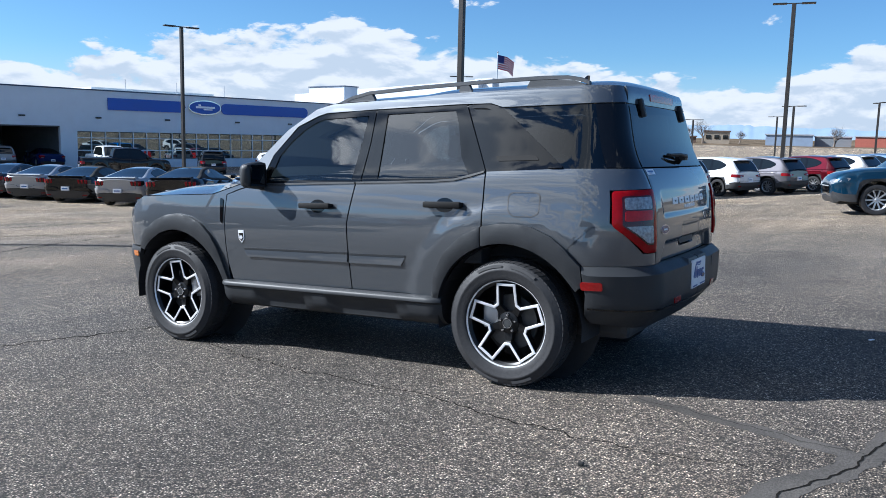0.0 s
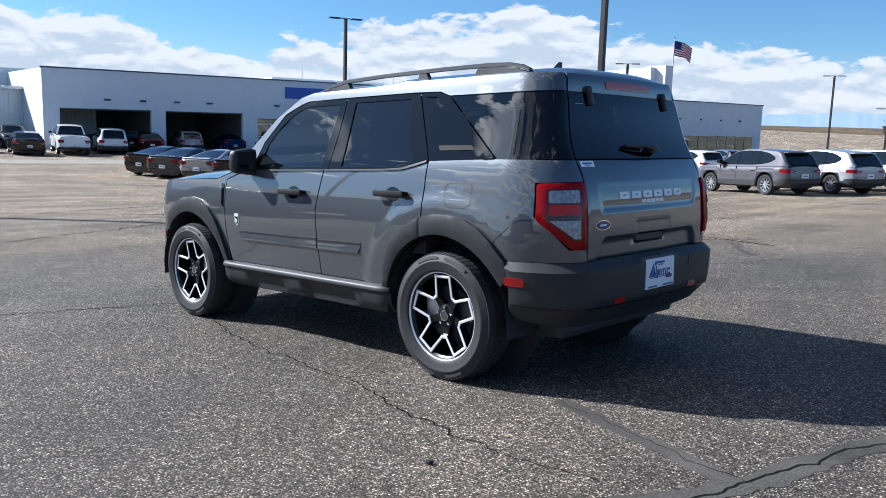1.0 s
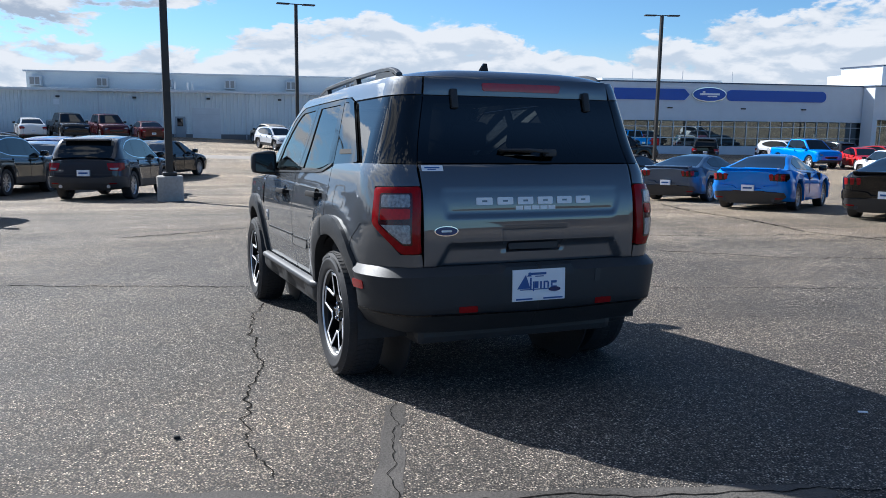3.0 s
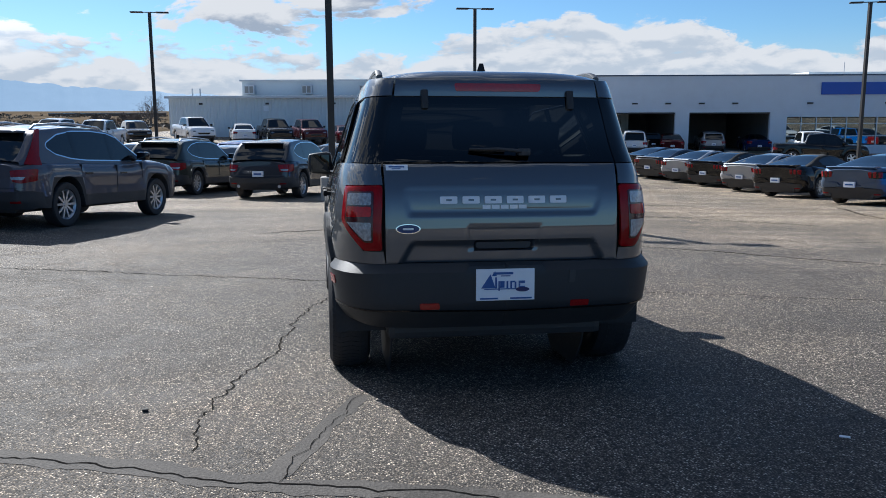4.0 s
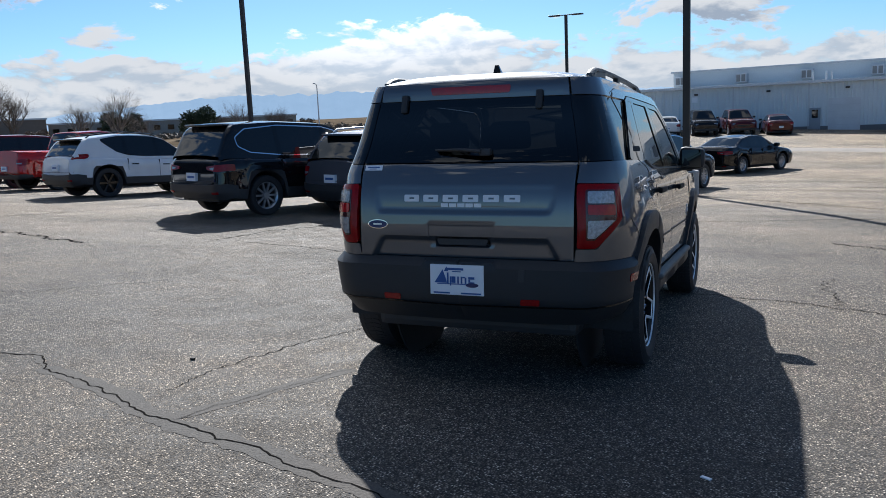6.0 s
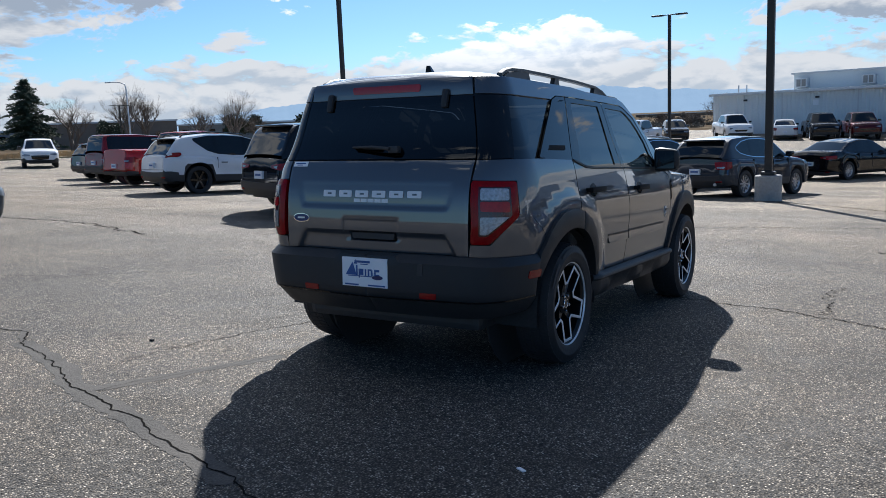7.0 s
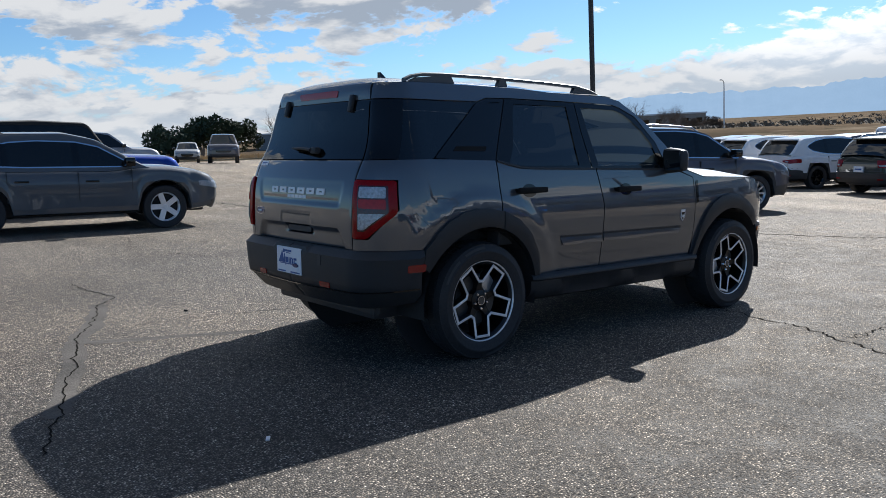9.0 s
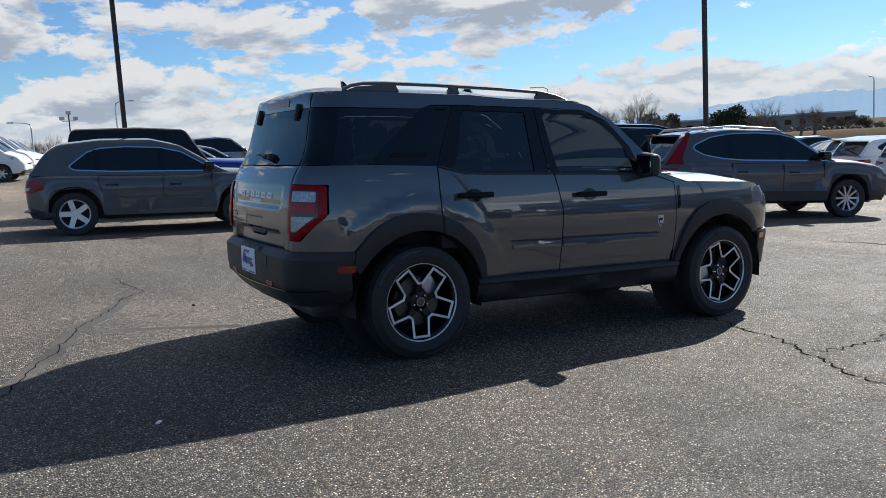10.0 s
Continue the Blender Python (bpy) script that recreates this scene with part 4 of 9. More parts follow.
def rim_mesh(rim, width, spokes, spoke_w, material, name, twin=False):
    """A cast wheel: barrel, lip, spokes and hub, face towards +y."""
    w = width / 2
    bm = lathe([(rim * 0.99, -w * 0.8), (rim * 0.92, -w * 0.7), (rim * 0.88, w * 0.5), (rim * 0.95, w * 0.72), (rim * 1.0, w * 0.84), (rim * 1.02, w * 0.80), (rim * 0.99, w * 0.7)], 40)
    for k in range(spokes):
        for off in ((-0.16, 0.16) if twin else (0.0,)):
            a = 2 * math.pi * k / spokes
            m = Matrix.Rotation(a, 4, "Y")
            vs = add_box(bm, rim * 0.12, rim * 0.95, w * 0.40, w * 0.70, -spoke_w / 2, spoke_w / 2)
            for v in vs:
                t = (v.co.x / rim - 0.12) / 0.83
                v.co.z += off * rim * (t - 0.1)
                v.co.y -= w * 0.10 * (1 - t)
            bmesh.ops.transform(bm, matrix=m, verts=vs)
    hub = lathe([(0.0, w * 0.68), (rim * 0.15, w * 0.66), (rim * 0.19, w * 0.55), (rim * 0.19, 0)], 20)
    me = bpy.data.meshes.new("tmp")
    hub.to_mesh(me)
    hub.free()
    bm.from_mesh(me)
    bpy.data.meshes.remove(me)
    return mesh_of(name, bm, material, 35)


# dark backing disc: the shade behind the spokes put into its colour
def shade_disc_mesh(rim, width, name):
    return mesh_of(name, lathe([(0.0, 0.0), (rim * 0.9, 0.0), (rim * 0.9, -0.02), (0.0, -0.02)], 24), mat("brake shadow", (0.02, 0.02, 0.02), 0.7, 0.3), 30)


LAMP_RED = mat("lamp red", (0.22, 0.004, 0.008), 0.12, vary=0.3, grain=25, spec=0.3)
WHEELS = {}


def wheel_set(radius, style):
    key = (round(radius, 3), style)
    if key not in WHEELS:
        rim = radius * {"low": 0.72, "steel": 0.62}.get(style, 0.69)
        width = 0.235
        spokes, sw, material, twin = {"ten": (10, 0.035, ALLOY_GREY, False), "five": (5, 0.085, ALLOY, False), "twin": (5, 0.04, ALLOY_GREY, True),
                                      "black": (6, 0.055, GLOSS_BLACK, False), "low": (10, 0.03, ALLOY_GREY, False), "steel": (6, 0.06, ALLOY_GREY, False)}[style]
        WHEELS[key] = (tyre_mesh(radius, rim, width, "tyre"), rim_mesh(rim, width, spokes, sw, material, "rim", twin), shade_disc_mesh(rim, width, "brake_disc"))
    return WHEELS[key]


# ---------------------------------------------------------------- parked vehicles
def smooth_ends(x, x0, x1, r):
    """0 at the ends, 1 inside, with a round shoulder of r."""
    d = min(x - x0, x1 - x)
    if d >= r:
        return 1.0
    d = max(d, 0.0) / r
    return math.sqrt(max(0.0, 1 - (1 - d) ** 2))


def inside(poly, x, y):
    hit = False
    for (x0, y0), (x1, y1) in zip(poly, poly[1:] + poly[:1]):
        if (y0 > y) != (y1 > y) and x < (x1 - x0) * (y - y0) / (y1 - y0) + x0:
            hit = not hit
    return hit


def dense(poly, size):
    out = []
    for (x0, y0), (x1, y1) in zip(poly, poly[1:] + poly[:1]):
        n = max(1, int(math.hypot(x1 - x0, y1 - y0) / size + 0.5))
        out += [(x0 + (x1 - x0) * k / n, y0 + (y1 - y0) * k / n) for k in range(n)]
    return out


def rounded(poly, r, n=4):
    """The outline with its corners rounded."""
    out = []
    for i, p in enumerate(poly):
        a, b = Vector(poly[i - 1]), Vector(poly[(i + 1) % len(poly)])
        p = Vector(p)
        da, db = (a - p), (b - p)
        k = min(r, da.length * 0.45, db.length * 0.45)
        p0, p1 = p + da.normalized() * k, p + db.normalized() * k
        for j in range(n + 1):
            t = j / n
            q = p0 * (1 - t) ** 2 + p * 2 * t * (1 - t) + p1 * t * t
            out.append((q.x, q.y))
    return out


def grown(poly, d):
    """The outline, moved out by d all round."""
    a = sum(x0 * z1 - x1 * z0 for (x0, z0), (x1, z1) in zip(poly, poly[1:] + poly[:1]))
    s = 1 if a > 0 else -1
    out = []
    for i, q in enumerate(poly):
        q = Vector(q)
        e0, e1 = (q - Vector(poly[i - 1])).normalized(), (Vector(poly[(i + 1) % len(poly)]) - q).normalized()
        n0, n1 = Vector((e0.y, -e0.x)) * s, Vector((e1.y, -e1.x)) * s
        m = q + (n0 + n1) / max(0.5, 1 + n0.dot(n1)) * d
        out.append((m.x, m.y))
    return out


def panel(outline, surf, size=0.05, holes=(), off=0.0, lip=0.012, soft=0.0, mirror=False):
    """A sheet cut to an outline and laid on a surface, with edges that turn inwards. off: metres proud of it, a number or a function."""
    loops = [dense(outline, size)] + [dense(h, size) for h in holes]
    pts, edges = [], []
    for lp in loops:
        s = len(pts)
        pts += lp
        edges += [(s + i, s + (i + 1) % len(lp)) for i in range(len(lp))]
    border = len(pts)
    us, vs = [p[0] for p in loops[0]], [p[1] for p in loops[0]]
    rim = np.array(pts)
    u = min(us) + size * 0.5
    while u < max(us):
        v = min(vs) + size * 0.5
        while v < max(vs):
            if inside(loops[0], u, v) and not any(inside(h, u, v) for h in loops[1:]) and np.min(np.abs(rim - (u, v)).max(axis=1)) > size * 0.42:
                pts.append((u, v))
            v += size
        u += size
    res = delaunay_2d_cdt([Vector(p) for p in pts], edges, [], 0, 1e-5)
    flat, tris = res[0], res[2]

    def place(p):
        o = off(p[0], p[1]) if callable(off) else off
        q = surf(p[0], p[1])
        e = 0.004
        n = (surf(p[0] + e, p[1]) - surf(p[0] - e, p[1])).cross(surf(p[0], p[1] + e) - surf(p[0], p[1] - e))
        n = n.normalized() if n.length > 1e-12 else Vector((0, 1, 0))
        if n.dot(Vector((q.x * 0.25, q.y, 0.2))) < 0:
            n = -n
        return q + n * o, n

    bm = bmesh.new()
    layer = None if callable(off) else bm.verts.layers.float_vector.new("shade")
    made, nrm = [], []
    for p in flat:
        q, n = place(p)
        made.append(bm.verts.new(q))
        nrm.append(n)
        if layer:
            made[-1][layer] = n
    for t in tris:
        e0, e1 = flat[t[1]] - flat[t[0]], flat[t[2]] - flat[t[0]]
        if abs(e0.x * e1.y - e0.y * e1.x) < 0.02 * size * size:
            continue
        c = sum((flat[i] for i in t), Vector((0, 0))) / len(t)
        if inside(loops[0], c.x, c.y) and not any(inside(h, c.x, c.y) for h in loops[1:]):
            try:
                bm.faces.new([made[i] for i in t])
            except ValueError:
                pass
    bm.verts.index_update()
    bm.normal_update()
    for f in bm.faces:
        if sum(f.normal.dot(nrm[v.index]) for v in f.verts) < 0:
            f.normal_flip()
    loose = [v for v in bm.verts if not v.link_faces]
    rim_e = [e for e in bm.edges if len(e.link_faces) == 1]
    if soft:
        for v in {v for e in rim_e for v in e.verts}:
            v.co -= nrm[v.index] * soft
    if lip:
        low = {}
        for v in {v for e in rim_e for v in e.verts}:
            low[v] = bm.verts.new(v.co - nrm[v.index] * lip)
        for e in rim_e:
            a, b = e.verts
            lf = e.link_faces[0]
            vs_ = list(lf.verts)
            i = vs_.index(a)
            q = (a, low[a], low[b], b) if vs_[(i + 1) % len(vs_)] is b else (b, low[b], low[a], a)
            bm.faces.new(q)
    bmesh.ops.delete(bm, geom=[v for v in loose if v.is_valid and not v.link_faces], context="VERTS")
    if mirror:
        bmesh.ops.scale(bm, vec=(1, -1, 1), verts=bm.verts)
        for v in bm.verts if layer else ():
            v[layer] = Vector((v[layer].x, -v[layer].y, v[layer].z))
        bmesh.ops.reverse_faces(bm, faces=bm.faces)
    return bm


SPEC = {
    # nose, tail: ends; f, r: axles; deck: top of the lower body; roof: top of the cabin from tail to cowl
    "suv": dict(nose=2.28, dlo=[(0.95, 1.05), (0.32, 1.44), (0.05, 1.505), (-0.40, 1.53), (-0.9, 1.515), (-1.3, 1.45), (-1.60, 1.32), (-1.64, 1.26), (-1.45, 1.16), (-1.1, 1.095), (-0.7, 1.065)], tail=-2.25, f=1.36, r=-1.33, W=0.93, R=0.355, sill=0.30, deck=[(-2.25, 0.95), (-2.1, 1.02), (0.55, 0.99), (0.9, 1.04), (1.5, 1.02), (1.95, 0.95), (2.17, 0.87), (2.25, 0.78), (2.28, 0.66)],
                roof=[(-2.19, 1.02), (-1.98, 1.32), (-1.84, 1.47), (-1.68, 1.53), (-0.9, 1.60), (-0.1, 1.595), (0.32, 1.51), (1.12, 1.02)], xr=-1.84, xf=0.26, win=(-1.72, 0.95), pillars=(-0.95, 0.05), style="ten", clad=True),
    "big_suv": dict(nose=2.45, dlo=[(1.02, 1.15), (0.42, 1.585), (0.1, 1.655), (-1.0, 1.675), (-1.75, 1.60), (-1.98, 1.45), (-1.95, 1.30), (-1.7, 1.19), (-0.9, 1.13)], tail=-2.40, f=1.45, r=-1.42, W=0.97, R=0.375, sill=0.32, deck=[(-2.40, 1.0), (-2.25, 1.08), (0.7, 1.05), (1.05, 1.12), (1.7, 1.10), (2.15, 1.03), (2.34, 0.95), (2.42, 0.85), (2.45, 0.72)],
                    roof=[(-2.33, 1.08), (-2.12, 1.58), (-1.95, 1.70), (-1.0, 1.76), (0.1, 1.74), (0.45, 1.66), (1.20, 1.10)], xr=-2.02, xf=0.42, win=(-1.95, 1.05), pillars=(-1.05, 0.1), style="ten", clad=True),
    "coupe": dict(lean=0.72, haunch=0.07, base=0.86, nose=2.45, dlo=[(0.92, 0.995), (0.2, 1.270), (-0.2, 1.315), (-0.7, 1.26), (-1.05, 1.16), (-0.95, 1.06), (-0.6, 1.03)], tail=-2.36, f=1.42, r=-1.30, W=0.955, R=0.345, sill=0.22, deck=[(-2.36, 0.90), (-2.25, 1.0), (-1.6, 1.02), (-0.9, 0.98), (0.6, 0.93), (1.0, 0.97), (1.9, 0.86), (2.25, 0.74), (2.45, 0.55)],
                  roof=[(-2.0, 1.00), (-1.5, 1.13), (-0.85, 1.32), (-0.3, 1.39), (0.2, 1.35), (1.15, 0.96)], xr=-0.62, xf=0.18, win=(-0.85, 0.95), pillars=(-0.25,), style="low", clad=False),
    "sedan": dict(lean=0.38, nose=2.40, dlo=[(0.95, 0.985), (0.3, 1.30), (0.0, 1.37), (-0.5, 1.375), (-1.1, 1.27), (-1.5, 1.12), (-1.4, 1.06), (-0.9, 1.02)], tail=-2.42, f=1.40, r=-1.40, W=0.92, R=0.335, sill=0.22, deck=[(-2.42, 0.85), (-2.3, 1.02), (-1.7, 1.04), (-1.2, 0.98), (0.7, 0.92), (1.0, 0.95), (1.9, 0.84), (2.2, 0.74), (2.40, 0.55)],
                  roof=[(-1.85, 1.02), (-1.15, 1.36), (-0.5, 1.45), (0.1, 1.43), (0.35, 1.36), (1.15, 0.95)], xr=-1.0, xf=0.3, win=(-1.35, 0.95), pillars=(-0.85, -0.05), style="ten", clad=False),
    "pickup": dict(nose=2.75, dlo=[(1.30, 1.29), (0.72, 1.75), (0.3, 1.83), (-0.7, 1.79), (-0.77, 1.73), (-0.80, 1.30)], tail=-2.95, f=1.75, r=-1.75, W=1.0, R=0.40, sill=0.42, deck=[(-2.95, 1.22), (-1.0, 1.24), (0.8, 1.16), (1.2, 1.24), (2.35, 1.18), (2.62, 1.08), (2.75, 0.80)],
                   roof=[(-0.98, 1.24), (-0.90, 1.72), (-0.8, 1.86), (0.1, 1.92), (0.75, 1.86), (1.55, 1.22)], xr=-0.84, xf=0.72, win=(-0.82, 1.35), pillars=(0.1,), style="five", clad=False),
    "boxy": dict(nose=2.15, dlo=[(0.68, 1.21), (0.35, 1.68), (0.2, 1.75), (-1.75, 1.75), (-1.82, 1.69), (-1.84, 1.21)], tail=-2.05, f=1.30, r=-1.20, W=0.93, R=0.39, sill=0.42, deck=[(-2.05, 1.12), (0.5, 1.12), (0.85, 1.16), (1.9, 1.12), (2.05, 1.05), (2.15, 0.80)],
                 roof=[(-2.02, 1.12), (-1.95, 1.72), (-1.85, 1.82), (-0.6, 1.86), (0.35, 1.82), (0.80, 1.14)], xr=-1.88, xf=0.36, win=(-1.80, 0.75), pillars=(-0.9, -0.1), style="black", clad=True),
    "van": dict(nose=2.7, dlo=[(1.65, 1.36), (1.0, 1.80), (0.6, 1.86), (0.35, 1.83), (0.3, 1.32)], tail=-2.7, f=1.75, r=-1.6, W=1.0, R=0.36, sill=0.35, deck=[(-2.7, 1.3), (1.3, 1.25), (1.8, 1.3), (2.4, 1.1), (2.7, 0.8)],
                roof=[(-2.66, 1.28), (-2.6, 1.92), (-2.4, 2.03), (0.6, 2.07), (1.0, 1.99), (1.9, 1.28)], xr=-2.5, xf=0.95, win=(0.3, 1.7), pillars=(), style="steel", clad=False),
}


low = dict(SPEC["suv"])
low["deck"] = [(x, z * 0.97) for x, z in low["deck"]]
low["roof"] = [(-1.98, 0.99), (-1.80, 1.26), (-1.66, 1.41), (-1.52, 1.485), (-0.9, 1.56), (-0.1, 1.565), (0.36, 1.465), (1.14, 1.0)]
low["xr"] = -1.58
low["dlo"] = [(0.90, 1.035), (0.38, 1.335), (0.05, 1.41), (-0.5, 1.43), (-0.9, 1.405), (-1.10, 1.345), (-1.38, 1.12), (-1.30, 1.075), (-0.7, 1.045)]
low["clad"] = False
low["tail"] = -2.03
low["deck"] = [(-2.03, 0.92), (-1.94, 0.99)] + low["deck"][2:]
SPEC["low_suv"] = low
SPEC["wedge"] = dict(low, nose=2.40, tail=-2.30, f=1.50, r=-1.36, W=0.95, R=0.385, sill=0.33, clad=True, xr=-1.90, xf=0.32,
                     deck=[(-2.30, 0.98), (-2.17, 1.07), (-1.0, 1.03), (0.55, 0.99), (0.95, 1.05), (1.6, 1.03), (2.1, 0.96), (2.30, 0.87), (2.40, 0.68)],
                     roof=[(-2.20, 1.06), (-2.0, 1.37), (-1.88, 1.49), (-1.76, 1.54), (-0.9, 1.645), (-0.1, 1.65), (0.36, 1.555), (1.15, 1.04)],
                     dlo=[(0.98, 1.085), (0.38, 1.49), (0.05, 1.57), (-0.5, 1.595), (-1.0, 1.575), (-1.45, 1.50), (-1.40, 1.44), (-1.05, 1.20), (-0.75, 1.115), (-0.3, 1.085)], pillars=(-0.80, 0.12))


def loft(rings, closed_ends=True):
    """Rings of equal length, mirrored in y, as (bm, faces by (station, band, side))."""
    bm = bmesh.new()
    grid = [[[bm.verts.new((x, s * y, z)) for x, y, z in ring] for ring in rings] for s in (1, -1)]
    faces = {}
    for si in (0, 1):
        for i in range(len(rings) - 1):
            for j in range(len(rings[0]) - 1):
                q = (grid[si][i][j], grid[si][i + 1][j], grid[si][i + 1][j + 1], grid[si][i][j + 1])
                faces[i, j, si] = bm.faces.new(q if si == 0 else q[::-1])
    return bm, faces, grid


def cabin_side(s):
    """The slanted side of the cabin over (x, z)."""
    def surf(x, z):
        zb = smooth_line(s["deck"], x, 0.05) - 0.005
        zr = max(smooth_line(s["roof"], x, 0.05), zb + 0.006)
        wb = s["W"] * (0.74 + 0.26 * smooth_ends(x, s["tail"], s["nose"], 0.42)) * s.get("base", 0.925)
        h = zr - zb
        r = min(0.05, h * 0.25)
        return Vector((x, wb - s.get("lean", 0.27) * h * (z - zb) / max(0.02, h - r), z))
    return surf


def span_at(poly, x):
    zs = [z0 + (z1 - z0) * (x - x0) / (x1 - x0) for (x0, z0), (x1, z1) in zip(poly, poly[1:] + poly[:1]) if (x0 > x) != (x1 > x)]
    return min(zs), max(zs)


TUCK = {"coupe": [(0.20, 0.17), (0.42, 0.07), (0.60, 0.01), (0.82, -0.01), (0.98, -0.05)], "sedan": [(0.22, 0.12), (0.45, 0.02), (0.75, 0.0), (1.0, 0.02)]}
TUCK_TAIL = [(0.30, 0.10), (0.46, 0.01), (0.62, -0.01), (0.80, 0.0), (1.0, 0.03)]
TUCK_NOSE = [(0.22, 0.14), (0.42, 0.03), (0.55, 0.0), (0.95, 0.0)]


def tucked(s, x, z):
    """How far the ends are drawn in at a height, fading along the body."""
    d = 0.0
    if x < s["tail"] + 0.6:
        d += lerp_line(s.get("tuck", TUCK_TAIL), z) * (1 - max(0.0, x - s["tail"]) / 0.6)
    if x > s["nose"] - 0.6:
        d -= lerp_line(TUCK_NOSE, z) * (1 - max(0.0, s["nose"] - x) / 0.6)
    return d


def end_x(s, z, front):
    """Where the tail or the nose stands at a height, in the middle of the vehicle."""
    pts = s["deck"]
    if front:
        x = s["nose"]
        for (x0, z0), (x1, z1) in zip(pts, pts[1:]):
            if x1 > s["f"] and z0 > z >= z1:
                x = x0 + (x1 - x0) * (z0 - z) / (z0 - z1)
        return x + tucked(s, x, z)
    x = s["tail"]
    if z > pts[0][1]:
        x += (pts[1][0] - pts[0][0]) * min(1.0, (z - pts[0][1]) / max(0.01, pts[1][1] - pts[0][1]))
    return x + tucked(s, x, z)


def end_at(s, front=False):
    """The rounded tail or nose as a surface of y and z."""
    def surf(y, z):
        e = max(0.0, (abs(y) / (s["W"] * 0.99) - 0.74) / 0.26)
        d = 0.42 * (1 - math.sqrt(max(0.0, 1 - min(e, 1.0) ** 2)))
        x = end_x(s, z, front)
        return Vector((x - d if front else x + d, y, z))
    return surf


def mirrored(pts):
    return pts + [(-y, z) for y, z in pts[::-1]]


def shell_parts(spec):
    """Meshes of the body: lower body, cladding, roof and glass, by name."""
    s = SPEC[spec]
    nose, tail, W = s["nose"], s["tail"], s["W"]
    ra = s["R"] + 0.075
    xs = [tail + (nose - tail) * k / 64 for k in range(65)]
    for ax in (s["f"], s["r"]):
        xs = [x for x in xs if abs(abs(x - ax) - ra) > 0.03]
        xs += [ax - ra, ax + ra, ax - ra - 0.012, ax + ra + 0.012]
    xs += [tail + 0.01, tail + 0.03, tail + 0.06, nose - 0.01, nose - 0.03, nose - 0.06]
    xs = sorted(xs)
    out = {}
    rings, clad = [], []
    for x in xs:
        end = smooth_ends(x, tail, nose, 0.42)
        w = W * (0.74 + 0.26 * end) if end < 1 else W
        zt = smooth_line(s["deck"], x, 0.05)
        lift = 0.14 * (1 - smooth_ends(x, tail, nose, 0.5))
        zb = s["sill"] + lift
        flare = 0.0
        for ax in (s["f"], s["r"]):
            d = abs(x - ax)
            if d <= ra:
                zb = max(zb, s["R"] + math.sqrt(max(0.0, ra * ra - d * d)))
            flare = max(flare, 0.022 * (1 - step(ra, ra + 0.25, d)))
        w2 = w + flare * end
        zc = min(zb + (0.20 if s["clad"] else 0.10), zt - 0.22)
        zc = max(zc, zb + 0.02)
        h = zt - zc
        hn = s.get("haunch", 0.0)
        rings.append([(x, 0.0, zb + 0.05), (x, w2 * 0.93, zb), (x, w2 * 0.985, zb + 0.02), (x, w2, zc), (x, w2 * 0.995, zc + h * 0.25), (x, w * 0.995, zc + h * 0.50),
                      (x, w * 1.0, zc + h * 0.62), (x, w * (0.985 - hn * 0.45), zc + h * 0.78), (x, w * (0.955 - hn * 0.8), zc + h * 0.92), (x, w * (0.91 - hn), zt), (x, w * (0.80 - hn), zt + 0.022), (x, w * 0.45, zt + 0.045), (x, 0.0, zt + 0.055)])
    bm, faces, grid = loft(rings)
    for si in (0, 1):
        for i in (0, -1):
            ring = grid[si][i]
            try:
                bm.faces.new(ring if (si == 0) == (i == -1) else ring[::-1])
            except ValueError:
                pass
    bmesh.ops.remove_doubles(bm, verts=bm.verts, dist=1e-4)
    for v in bm.verts:
        v.co.x += tucked(s, v.co.x, v.co.z)
    low = [f for k, f in faces.items() if k[1] <= 2 and f.is_valid]
    other = bm.copy()
    bm.faces.index_update()
    low_idx = {f.index for f in low}
    other.faces.ensure_lookup_table()
    bmesh.ops.delete(other, geom=[f for i, f in enumerate(other.faces) if i not in low_idx], context="FACES")
    bmesh.ops.delete(bm, geom=low, context="FACES")
    out["body"], out["lower_trim"] = bm, other
    # cabin
    roof = s["roof"]
    x0, x1 = roof[0][0], roof[-1][0]
    st = [x0 + (x1 - x0) * k / 56 for k in range(57)]
    bounds = [s["xr"], s["xf"], *s["win"]] + [p + o for p in s["pillars"] for o in (-0.05, 0.05)]
    for b in bounds:
        k = min(range(len(st)), key=lambda i: abs(st[i] - b))
        st[k] = b
    st = sorted(set(st))
    rings = []
    for x in st:
        zb = smooth_line(s["deck"], x, 0.05) - 0.005
        zr = max(smooth_line(roof, x, 0.05), zb + 0.006)
        end = smooth_ends(x, tail, nose, 0.42)
        wb = W * (0.74 + 0.26 * end) * s.get("base", 0.925)
        h = zr - zb
        wt = wb - s.get("lean", 0.27) * h
        r = min(0.05, h * 0.25)
        rings.append([(x, wb + (wt - wb) * t, zb + (h - r) * t) for t in (0, 0.06, 0.5, 0.86, 0.97)] + [(x, wt - 0.035, zr - r * 0.25), (x, wt - 0.11, zr), (x, wt * 0.5, zr + 0.018), (x, 0, zr + 0.024)])
    bm, faces, grid = loft(rings)
    groups = {"roof": [], "windshield": [], "rear_window": [], "side_window": [], "pillar": []}
    for (i, j, si), f in faces.items():
        xm = (st[i] + st[i + 1]) / 2
        if j >= 5:
            g = "windshield" if xm > s["xf"] else "rear_window" if xm < s["xr"] else "roof"
            if g != "roof" and j == 5:
                g = "roof"
            f.material_index = 0
        else:
            g = "roof"
        groups[g].append(f)
    bm.faces.index_update()
    idx = {k: {f.index for f in v} for k, v in groups.items()}
